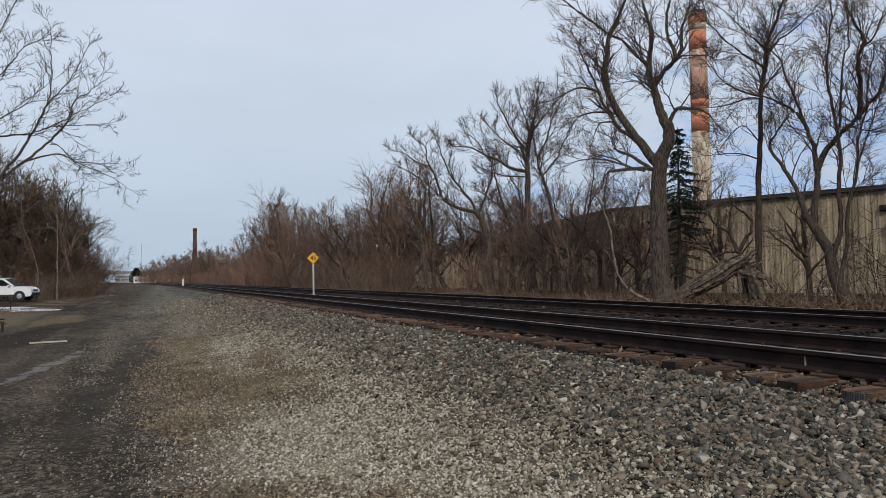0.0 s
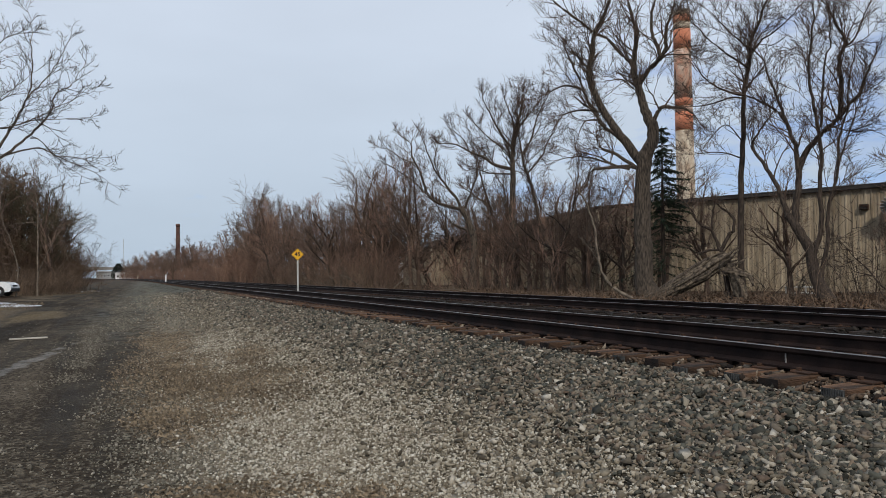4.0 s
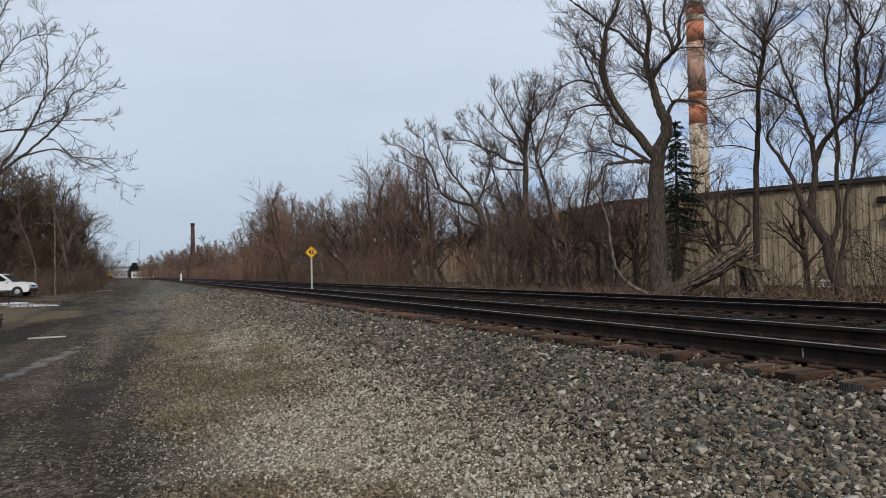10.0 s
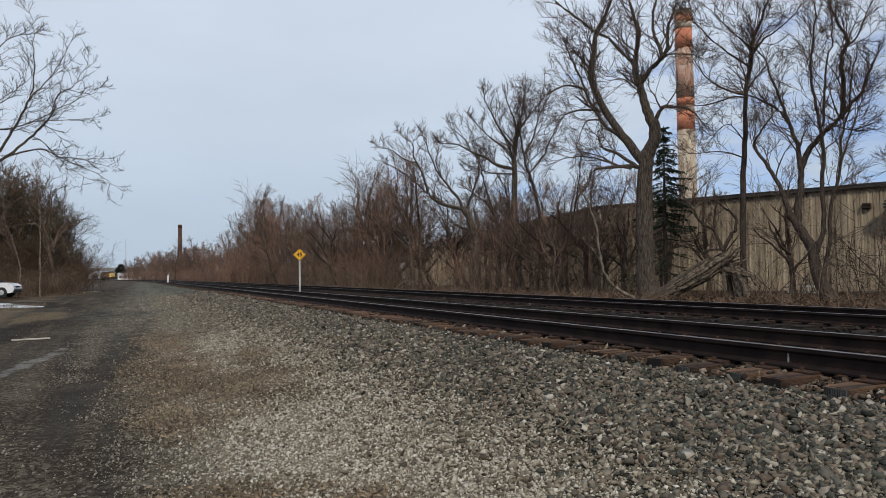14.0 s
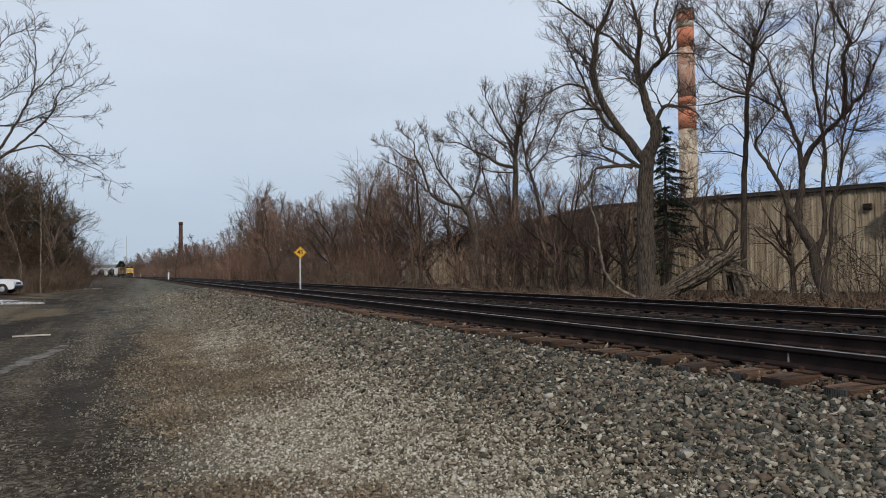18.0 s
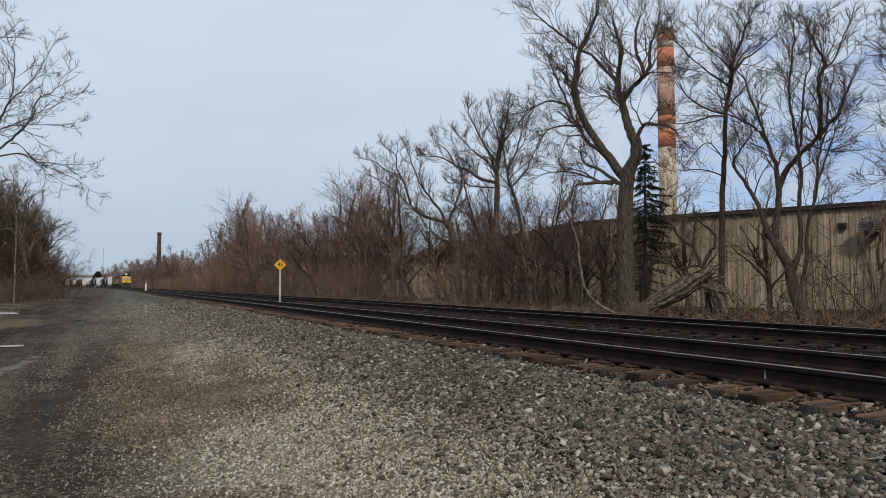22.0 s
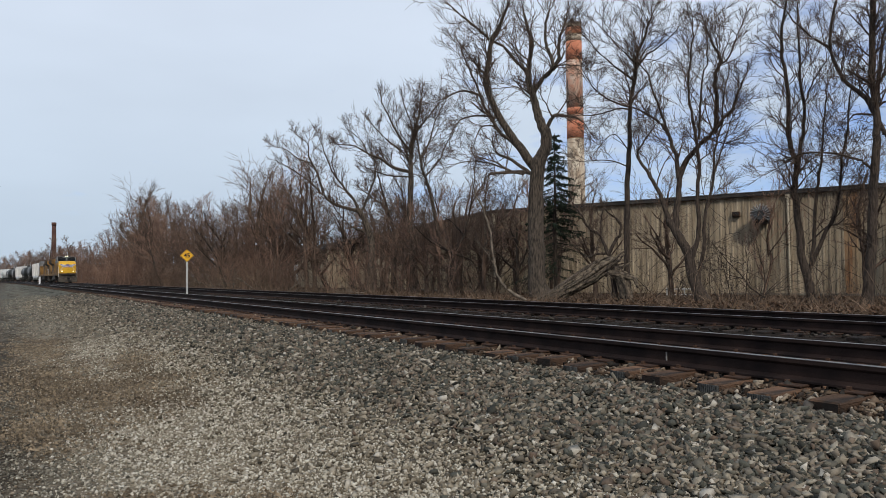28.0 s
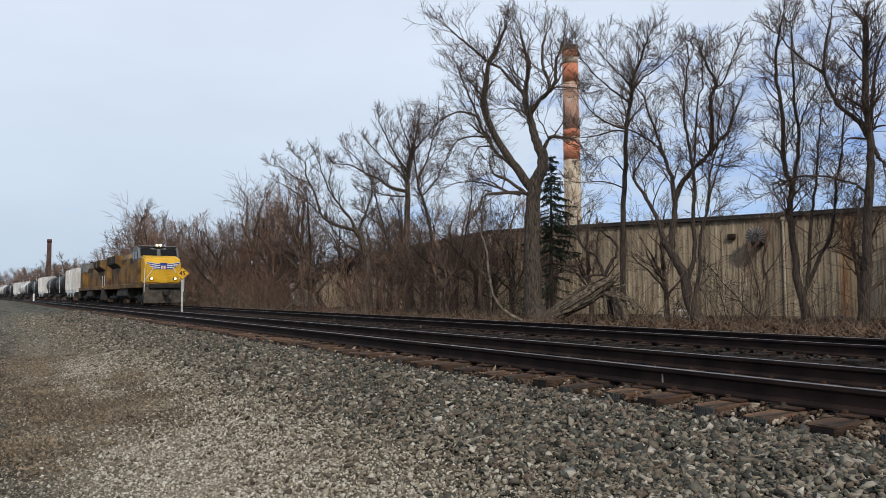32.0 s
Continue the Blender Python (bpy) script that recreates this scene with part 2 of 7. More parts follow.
def ground_material():
    m = bpy.data.materials.new("yard_ground")
    m.use_nodes = True
    n, l = m.node_tree.nodes, m.node_tree.links
    b = n["Principled BSDF"]
    tc = n.new("ShaderNodeTexCoord")
    sep = n.new("ShaderNodeSeparateXYZ")
    l.new(tc.outputs["Object"], sep.inputs[0])

    def noise_at(scale, detail=5, stretch=(1, 1, 1)):
        mp = n.new("ShaderNodeMapping"); mp.inputs["Scale"].default_value = stretch
        l.new(tc.outputs["Object"], mp.inputs[0])
        z = n.new("ShaderNodeTexNoise")
        z.inputs["Scale"].default_value, z.inputs["Detail"].default_value = scale, detail
        l.new(mp.outputs[0], z.inputs["Vector"])
        return z.outputs[0]

    def math_(op, a, b_, clamp=False):
        k = n.new("ShaderNodeMath"); k.operation, k.use_clamp = op, clamp
        for i, v in enumerate((a, b_)):
            if isinstance(v, (int, float)):
                k.inputs[i].default_value = v
            else:
                l.new(v, k.inputs[i])
        return k.outputs[0]

    def span(v, lo, hi):
        r = n.new("ShaderNodeMapRange")
        r.inputs[1].default_value, r.inputs[2].default_value = lo, hi
        l.new(v, r.inputs[0])
        return r.outputs[0]

    def two(f, c1, c2, lo=0.35, hi=0.65):
        r = n.new("ShaderNodeValToRGB")
        r.color_ramp.elements[0].color, r.color_ramp.elements[1].color = (*c1, 1), (*c2, 1)
        r.color_ramp.elements[0].position, r.color_ramp.elements[1].position = lo, hi
        l.new(f, r.inputs[0])
        return r.outputs[0]

    def mixed(f, a, b_):
        k = n.new("ShaderNodeMix"); k.data_type = "RGBA"
        l.new(f, k.inputs[0]); l.new(a, k.inputs[6]); l.new(b_, k.inputs[7])
        return k.outputs[2]

    x, y = sep.outputs["X"], sep.outputs["Y"]
    big, mid, fine, track = noise_at(0.35), noise_at(1.6), noise_at(14, 4), noise_at(0.9, 5, (2.0, 0.16, 1))
    pebble = n.new("ShaderNodeTexVoronoi"); pebble.inputs["Scale"].default_value = 32
    l.new(tc.outputs["Object"], pebble.inputs["Vector"])
    pcol = n.new("ShaderNodeSeparateColor"); l.new(pebble.outputs["Color"], pcol.inputs[0])
    # near-black cells: the shade in gaps between ballast stones, put into the colour
    shaded_stones = two(pcol.outputs[0], (0.006, 0.006, 0.005), (0.036, 0.033, 0.027), 0.0, 1.0)
    fines = two(mid, (0.135, 0.110, 0.080), (0.265, 0.224, 0.168))
    dirt = mixed(span(noise_at(0.55, 6, (1.0, 0.3, 1)), 0.44, 0.56), two(track, (0.021, 0.0163, 0.0120), (0.047, 0.0362, 0.0265)), two(fine, (0.036, 0.0292, 0.0215), (0.086, 0.0706, 0.0532)))
    grass = two(fine, (0.082, 0.063, 0.043), (0.185, 0.147, 0.104))
    litter = two(fine, (0.016, 0.010, 0.006), (0.062, 0.038, 0.022))
    base = mixed(span(math_("ADD", x, math_("MULTIPLY", mid, 2.0)), 2.6, 4.2), fines, shaded_stones)
    inside = None
    for ax, ay, rx, ry in PATCHES:
        dx = math_("DIVIDE", math_("SUBTRACT", x, ax), rx)
        dy = math_("DIVIDE", math_("SUBTRACT", y, ay), ry)
        d = math_("ADD", math_("MULTIPLY", dx, dx), math_("MULTIPLY", dy, dy))
        inside = d if inside is None else math_("MINIMUM", inside, d)
    patch = span(math_("ADD", inside, math_("MULTIPLY", math_("SUBTRACT", noise_at(2.6, 5, (1, 0.6, 1)), 0.5), 3.0)), 1.3, 0.5)
    base = mixed(math_("MULTIPLY", patch, 0.65), base, grass)
    edge = math_("ADD", x, math_("MULTIPLY", math_("SUBTRACT", mid, 0.5), 1.3))
    lane = math_("SUBTRACT", edge, math_("MULTIPLY", y, 0.022))
    gravelly = span(math_("ADD", math_("ADD", math_("MULTIPLY", pcol.outputs[1], 0.25), fine), math_("MULTIPLY", track, 0.8)), 1.02, 1.20)
    base = mixed(span(lane, 0.55, 0.05), base, mixed(math_("MULTIPLY", gravelly, 0.45), dirt, fines))
    rut = math_("MULTIPLY", span(track, 0.52, 0.40), span(lane, 0.2, -0.4))
    base = mixed(math_("MULTIPLY", rut, 0.6), base, two(mid, (0.026, 0.022, 0.018), (0.054, 0.046, 0.037)))
    far_gravel = math_("MULTIPLY", span(y, 14.0, 32.0), span(lane, -2.4, -0.4))
    base = mixed(math_("MULTIPLY", far_gravel, span(mid, 0.40, 0.56)), base, two(fine, (0.075, 0.076, 0.062), (0.20, 0.195, 0.165)))
    verge = span(math_("ADD", edge, math_("MULTIPLY", y, 0.02)), -3.2, -4.4)
    base = mixed(math_("MULTIPLY", verge, span(big, 0.42, 0.55)), base, grass)
    base = mixed(span(edge, 13.2, 14.6), base, litter)
    base = mixed(span(edge, -6.5, -8.5), base, litter)
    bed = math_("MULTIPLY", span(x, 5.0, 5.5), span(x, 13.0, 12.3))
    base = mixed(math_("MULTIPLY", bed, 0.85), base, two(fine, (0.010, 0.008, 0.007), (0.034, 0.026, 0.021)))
    def blot(spots, wob):
        d0 = None
        for ax, ay, rx, ry in spots:
            dx, dy = math_("DIVIDE", math_("SUBTRACT", x, ax), rx), math_("DIVIDE", math_("SUBTRACT", y, ay), ry)
            d = math_("ADD", math_("MULTIPLY", dx, dx), math_("MULTIPLY", dy, dy))
            d0 = d if d0 is None else math_("MINIMUM", d0, d)
        return span(math_("ADD", d0, math_("MULTIPLY", math_("SUBTRACT", noise_at(0.9, 6, (1.4, 0.5, 1)), 0.5), wob)), 1.3, 0.5)

    base = mixed(math_("MULTIPLY", blot(TURF, 3.5), 0.85), base, two(fine, (0.085, 0.064, 0.038), (0.18, 0.138, 0.085)))
    base = mixed(math_("MULTIPLY", blot(MUD, 3.0), 0.7), base, two(mid, (0.012, 0.010, 0.008), (0.026, 0.021, 0.016)))
    # a shallow puddle in the rut
    along_y = math_("SUBTRACT", y, 15.3)
    px, py = math_("DIVIDE", math_("SUBTRACT", math_("ADD", x, 1.55), math_("MULTIPLY", along_y, 0.16)), 0.15), math_("DIVIDE", along_y, 2.9)
    pool = math_("ADD", math_("ADD", math_("MULTIPLY", px, px), math_("MULTIPLY", py, py)), math_("MULTIPLY", math_("SUBTRACT", noise_at(3.2, 6, (1.0, 0.6, 1)), 0.5), 9.0))
    pool = span(pool, 1.3, 0.1)
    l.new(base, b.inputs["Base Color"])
    wet = math_("MULTIPLY", span(lane, 0.3, -0.6), span(track, 0.5, 0.38))
    r = n.new("ShaderNodeMapRange")
    r.inputs[3].default_value, r.inputs[4].default_value = 0.96, 0.74
    l.new(wet, r.inputs[0])
    l.new(math_("MAXIMUM", math_("SUBTRACT", r.outputs[0], math_("MULTIPLY", pool, 0.38)), 0.3), b.inputs["Roughness"])
    l.new(math_("ADD", math_("MULTIPLY", pool, 0.22), 0.06), b.inputs["Specular IOR Level"])
    bp = n.new("ShaderNodeBump"); bp.inputs["Distance"].default_value = 0.03
    l.new(math_("SUBTRACT", 1.0, math_("MULTIPLY", pool, 0.93)), bp.inputs["Strength"])
    h = math_("ADD", math_("MULTIPLY", fine, 0.6), math_("MULTIPLY", pebble.outputs["Distance"], 0.9))
    l.new(h, bp.inputs["Height"]); l.new(bp.outputs[0], b.inputs["Normal"])
    return m


M_GROUND = ground_material()


def stone_material(name, ramp, rough=0.92):
    """Broken stone: each piece takes a tone of its own."""
    m = bpy.data.materials.new(name)
    m.use_nodes = True
    n, l = m.node_tree.nodes, m.node_tree.links
    b = n["Principled BSDF"]
    g = n.new("ShaderNodeNewGeometry")
    r = n.new("ShaderNodeValToRGB")
    e = r.color_ramp.elements
    e[0].color, e[0].position = (*ramp[0][1], 1), 0.0
    e[1].color, e[1].position = (*ramp[-1][1], 1), 1.0
    for p, c in ramp[1:-1]:
        k = e.new(p); k.color = (*c, 1)
    l.new(g.outputs["Random Per Island"], r.inputs[0])
    tc = n.new("ShaderNodeTexCoord")
    z = n.new("ShaderNodeTexNoise"); z.inputs["Scale"].default_value, z.inputs["Detail"].default_value = 45, 4
    l.new(tc.outputs["Object"], z.inputs["Vector"])
    mr = n.new("ShaderNodeMapRange"); mr.inputs[3].default_value, mr.inputs[4].default_value = 0.6, 1.4
    l.new(z.outputs[0], mr.inputs[0])
    mm = n.new("ShaderNodeMix"); mm.data_type, mm.blend_type = "RGBA", "MULTIPLY"
    mm.inputs[0].default_value = 1
    l.new(r.outputs[0], mm.inputs[6]); l.new(mr.outputs[0], mm.inputs[7])
    l.new(mm.outputs[2], b.inputs["Base Color"])
    b.inputs["Roughness"].default_value = rough
    b.inputs["Specular IOR Level"].default_value = 0.2
    return m


M_STONE = stone_material("crushed_grey_stone", [
    (0.0, (0.020, 0.019, 0.015)), (0.18, (0.050, 0.049, 0.040)), (0.36, (0.082, 0.082, 0.067)), (0.48, (0.109, 0.077, 0.057)),
    (0.62, (0.126, 0.117, 0.093)), (0.74, (0.150, 0.114, 0.085)), (0.88, (0.200, 0.171, 0.131)), (0.96, (0.276, 0.245, 0.196)), (1.0, (0.409, 0.374, 0.320))])
M_MIXSTONE = stone_material("tan_brown_stone", [
    (0.0, (0.052, 0.043, 0.031)), (0.35, (0.135, 0.114, 0.084)), (0.65, (0.210, 0.178, 0.132)), (0.90, (0.30, 0.260, 0.20)), (1.0, (0.42, 0.38, 0.32))])
M_CRIBSTONE = stone_material("rust_stained_stone", [
    (0.0, (0.022, 0.015, 0.011)), (0.4, (0.070, 0.046, 0.031)), (0.75, (0.130, 0.092, 0.064)), (0.93, (0.24, 0.195, 0.145)), (1.0, (0.38, 0.33, 0.27))])
M_BEDSTONE = stone_material("dark_bed_stone", [
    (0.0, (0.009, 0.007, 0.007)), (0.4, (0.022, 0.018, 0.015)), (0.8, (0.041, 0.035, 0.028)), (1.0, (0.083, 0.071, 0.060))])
M_FINES = stone_material("tan_limestone_chips", [
    (0.0, (0.108, 0.085, 0.060)), (0.25, (0.232, 0.200, 0.150)), (0.55, (0.35, 0.315, 0.25)), (0.85, (0.44, 0.405, 0.335)), (1.0, (0.54, 0.505, 0.435))])
M_DULLCHIPS = stone_material("dull_olive_chips", [
    (0.0, (0.06, 0.053, 0.042)), (0.5, (0.125, 0.110, 0.086)), (1.0, (0.24, 0.214, 0.172))])

M_MIDCHIPS = stone_material("grey_tan_chips", [
    (0.0, (0.060, 0.054, 0.043)), (0.5, (0.145, 0.132, 0.104)), (0.85, (0.22, 0.20, 0.16)), (1.0, (0.33, 0.30, 0.252))])
M_BROWNCHIPS = stone_material("brown_stained_chips", [
    (0.0, (0.080, 0.062, 0.043)), (0.5, (0.172, 0.137, 0.099)), (0.85, (0.275, 0.23, 0.175)), (1.0, (0.38, 0.33, 0.265))])

# ---- mesh helpers ----


def part(name, bm, material, parent=None, label=""):
    """Links a bmesh as one mesh object under a thing or a part."""
    me = bpy.data.meshes.new(name)
    bm.to_mesh(me)
    bm.free()
    me.materials.append(material)
    ob = new(name, me)
    ob.parent = parent
    if label:
        ob["label"] = label
    return ob


def mesh_part(name, verts, faces, material, parent=None, label="", smooth=False):
    me = bpy.data.meshes.new(name)
    me.from_pydata(verts, [], faces)
    me.update()
    me.materials.append(material)
    if smooth:
        me.shade_smooth()
    ob = new(name, me)
    ob.parent = parent
    if label:
        ob["label"] = label
    return ob


def tri_part(name, verts, tris, material, parent=None):
    """A large mesh from arrays of points and triangles."""
    me = bpy.data.meshes.new(name)
    v, f = np.asarray(verts, np.float32), np.asarray(tris, np.int32)
    me.vertices.add(len(v)); me.vertices.foreach_set("co", v.ravel())
    me.loops.add(f.size); me.loops.foreach_set("vertex_index", f.ravel())
    me.polygons.add(len(f)); me.polygons.foreach_set("loop_start", np.arange(0, f.size, 3, dtype=np.int32))
    me.update(calc_edges=True)
    me.materials.append(material)
    ob = new(name, me)
    ob.parent = parent
    return ob


def box(bm, cx, cy, cz, sx, sy, sz, bevel=0.0, m=None):
    """Adds a box by centre and size to bm, with softened edges."""
    r = bmesh.ops.create_cube(bm, size=1)
    vs = r["verts"]
    mat = Matrix.Translation((cx, cy, cz)) @ Matrix.Diagonal((sx, sy, sz, 1))
    if m is not None:
        mat = m @ mat
    bmesh.ops.transform(bm, matrix=mat, verts=vs)
    if bevel:
        es = {e for v in vs for e in v.link_edges}
        bmesh.ops.bevel(bm, geom=list(es), offset=bevel, segments=1, affect="EDGES")
    return bm


def boxes(*rows, bevel=0.0):
    bm = bmesh.new()
    for r in rows:
        box(bm, *r, bevel=bevel)
    return bm


def cyl(bm, p, q, r1, r2=None, n=12, caps=True):
    """Adds a tapered cylinder from p to q to bm."""
    p, q = Vector(p), Vector(q)
    d = q - p
    m = Matrix.Translation((p + q) / 2) @ d.to_track_quat("Z", "Y").to_matrix().to_4x4()
    bmesh.ops.create_cone(bm, cap_ends=caps, segments=n, radius1=r1, radius2=r1 if r2 is None else r2, depth=d.length, matrix=m)
    return bm


def prism(bm, outline, axis, lo, hi):
    """Adds an outline (list of 2D points) extruded along an axis ('x' or 'y') from lo to hi."""
    def at(p, k):
        return (k, p[0], p[1]) if axis == "x" else (p[0], k, p[1])
    a = [bm.verts.new(at(p, lo)) for p in outline]
    b = [bm.verts.new(at(p, hi)) for p in outline]
    n = len(outline)
    bm.faces.new(a); bm.faces.new(b[::-1])
    for i in range(n):
        bm.faces.new((a[i], b[i], b[(i + 1) % n], a[(i + 1) % n]))
    bmesh.ops.recalc_face_normals(bm, faces=bm.faces)
    return bm


def empty(name, x=0, y=0, z=0, rz=0):
    e = new(name)
    e.matrix_basis = pose(x, y, z, 0, 0, rz)
    return e


# ---- the lie of the land ----
RAIL_TOP = 0.825
NEAR_X, FAR_X, FAR_DROP = 6.21, 11.42, 0.06


def bend(s):
    """How far the railway has swung to the left after s metres."""
    return -0.000183 * max(s - 110.7, 0.0) ** 2


def ramp01(v, a, b):
    t = min(max((v - a) / (b - a), 0.0), 1.0)
    return t * t * (3 - 2 * t)


def land(x, y):
    u = x - bend(y)
    rise = 0.0010 * min(max(y, 0), 160)
    z = rise * (1 - ramp01(u, 1.0, 4.5))
    z += 0.515 * ramp01(u, 0.6, 4.75) + 0.03 * ramp01(u, 3.8, 4.6) + 0.045 * ramp01(u, 5.0, 5.25)
    z -= 0.10 * ramp01(u, 7.4, 8.2) - 0.05 * ramp01(u, 9.6, 10.2)
    z -= 0.20 * ramp01(u, 12.7, 15.0) + 0.22 * ramp01(x, 19, 29)
    z += 0.035 * noise.noise((x * 0.35, y * 0.22, 0)) * (1 if u < 4 or u > 14 else 0.2)
    if u < 0.5:
        z += 0.05 * noise.noise((x * 0.9, y * 0.12, 4)) * ramp01(-u, -0.5, 0.6)
    z += 0.5 * ramp01(-u, 6, 14) * (0.6 + noise.noise((x * 0.1, y * 0.08, 9)))
    return z


def make_ground():
    xs = sorted({*np.round(np.arange(-12, 30.01, 0.3), 2), *np.arange(-60, -12, 4.0), *np.arange(30, 70, 3.0), *np.arange(-400, -60, 40.0), *np.arange(70, 420, 40.0), -1500.0, -900.0, 900.0, 1500.0})
    ys = sorted({*np.round(np.arange(-8, 30, 0.4), 2), *np.arange(30, 120, 1.5), *np.arange(120, 420, 10.0), *np.arange(420, 1000, 60.0), -1500.0, -400.0, -100.0, -30.0, 1500.0, 2600.0})
    verts = [(x + (bend(y) if y < 1000 else bend(1000)), y, 0) for y in ys for x in xs]
    verts = [(x, y, land(x, y)) for x, y, _ in verts]
    w = len(xs)
    faces = [(j * w + i, j * w + i + 1, (j + 1) * w + i + 1, (j + 1) * w + i) for j in range(len(ys) - 1) for i in range(w - 1)]
    ob = mesh_part("ground", verts, faces, M_GROUND, smooth=True)
    tagged(ob, "gravel yard with a rutted dirt lane and leaf litter", "ground", kind="structure")


make_ground()

# ---- trees ----


class Twigs:
    """Gathers tapered tubes as points and triangles."""

    def __init__(self, seed):
        self.v, self.f, self.n = [], [], 0
        self.rnd = random.Random(seed)

    def tube(self, pts, radii, sides):
        k = len(pts)
        base = self.n
        for i in range(k):
            d = (pts[min(i + 1, k - 1)] - pts[max(i - 1, 0)]).normalized()
            a = d.orthogonal().normalized()
            b = d.cross(a)
            for j in range(sides):
                w = 2 * math.pi * j / sides
                p = pts[i] + (a * math.cos(w) + b * math.sin(w)) * radii[i]
                self.v.append((p.x, p.y, p.z))
        for i in range(k - 1):
            for j in range(sides):
                p, q = base + i * sides + j, base + i * sides + (j + 1) % sides
                self.f.append((p, q, q + sides))
                self.f.append((p, q + sides, p + sides))
        self.n += k * sides


def grow(wood, fine, p, d, length, r, depth, spread, lift, rnd, kids, thin=0.011, bushy=3):
    """A bough that wanders, tapers and forks into finer ones."""
    k = 5 if depth > 1 else 4 if depth == 1 else 2
    pts, radii = [p.copy()], [r]
    d = d.normalized()
    for i in range(k):
        wob = Vector((rnd.gauss(0, 1), rnd.gauss(0, 1), rnd.gauss(0, 0.7))) * (0.19 if depth else 0.32)
        d = (d + wob + Vector((0, 0, lift))).normalized()
        p = p + d * (length / k)
        pts.append(p.copy())
        radii.append(max(r * (1 - 0.72 * (i + 1) / k), thin * 0.4))
    tgt = wood if r > 0.045 else fine
    tgt.tube(pts, radii, 6 if r > 0.09 else 4 if r > 0.045 else 3)
    if depth <= 0:
        return
    n = kids if depth > 1 else kids + bushy
    for c in range(n):
        f = 0.22 + 0.76 * (c + rnd.random()) / n
        i = min(int(f * k), k - 1)
        q = pts[i].lerp(pts[i + 1], f * k - i)
        rr = radii[i] + (radii[i + 1] - radii[i]) * (f * k - i)
        axis = (pts[i + 1] - pts[i]).normalized()
        side = axis.orthogonal()
        side.rotate(Matrix.Rotation(rnd.uniform(0, 6.283), 3, axis))
        a = rnd.uniform(0.55, 1.0) * spread
        nd = axis * math.cos(a) + side.normalized() * math.sin(a)
        grow(wood, fine, q, nd, length * (rnd.uniform(0.46, 0.74) if depth > 1 else rnd.uniform(0.34, 0.6)), max(min(rr * 0.72, r * 0.6), thin), depth - 1, spread, lift, rnd, kids, thin, bushy)


def limb(wood, fine, pts, r0, r1, rnd, depth, kids, reach, spread=0.85, lift=0.05, thin=0.011, bare=0.15, bushy=3):
    """A named limb along a few bends, with side boughs."""
    pts = [Vector(p) for p in pts]
    path = []
    for i in range(len(pts) - 1):
        p0, p1, p2, p3 = pts[max(i - 1, 0)], pts[i], pts[i + 1], pts[min(i + 2, len(pts) - 1)]
        for s in range(4):
            t = s / 4
            path.append(0.5 * ((2 * p1) + (p2 - p0) * t + (2 * p0 - 5 * p1 + 4 * p2 - p3) * t * t + (3 * p1 - p0 - 3 * p2 + p3) * t ** 3))
    path.append(pts[-1])
    path = [p + Vector((rnd.gauss(0, 1), rnd.gauss(0, 1), 0)) * 0.02 * (0 < i < len(path) - 1) for i, p in enumerate(path)]
    m = len(path) - 1
    radii = [r0 + (r1 - r0) * (i / m) ** 0.8 for i in range(m + 1)]
    if pts[0].z < 0 and r0 > 0.12:   # the trunk flares out at its foot
        radii = [r * (1 + 0.45 * max(0.0, 1 - p.z / 0.9) ** 2) if p.z > -0.1 else r * 1.45 for r, p in zip(radii, path)]
    wood.tube(path, radii, 12 if r0 > 0.15 else 6)
    if r1 > 0.09:
        wood.tube([path[-1], path[-1] + (path[-1] - path[-2]).normalized() * r1], [r1, r1 * 0.1], 12)
    if bare >= 0.9:   # a stem that only carries other limbs
        return
    total = sum((path[i + 1] - path[i]).length for i in range(m))
    n = max(2, int(total * kids))
    for c in range(n):
        f = bare + (1 - bare) * (c + rnd.random()) / n
        i = min(int(f * m), m - 1)
        q = path[i].lerp(path[i + 1], f * m - i)
        axis = (path[i + 1] - path[i]).normalized()
        side = axis.orthogonal()
        side.rotate(Matrix.Rotation(rnd.uniform(0, 6.283), 3, axis))
        a = rnd.uniform(0.5, 1.15) * spread
        nd = axis * math.cos(a) + side.normalized() * math.sin(a)
        grow(wood, fine, q, nd, reach * rnd.uniform(0.6, 1.1) * (1.15 - 0.5 * f), max(min(radii[i] * rnd.uniform(0.28, 0.5), 0.075), thin * 1.6), depth, spread, lift, rnd, 4 if bushy > 1 else 3, thin, bushy)
    for c in range(2):
        grow(wood, fine, path[-1], path[-1] - path[-2] + Vector((rnd.gauss(0, .03), rnd.gauss(0, .03), 0)), reach * 0.5, min(r1 * 0.9, 0.03), depth, spread * 0.8, lift, rnd, 4 if bushy > 1 else 3, thin, bushy)


def finish_tree(name, wood, fine, where, rz, label, bark, twig, category="tree", group=""):
    e = empty(name, *where, rz)
    tri_part("trunk", wood.v, wood.f, bark, e).data.shade_smooth()
    if fine.n:
        tri_part("crown", fine.v, fine.f, twig, e)
    return tagged(e, label, category, group)


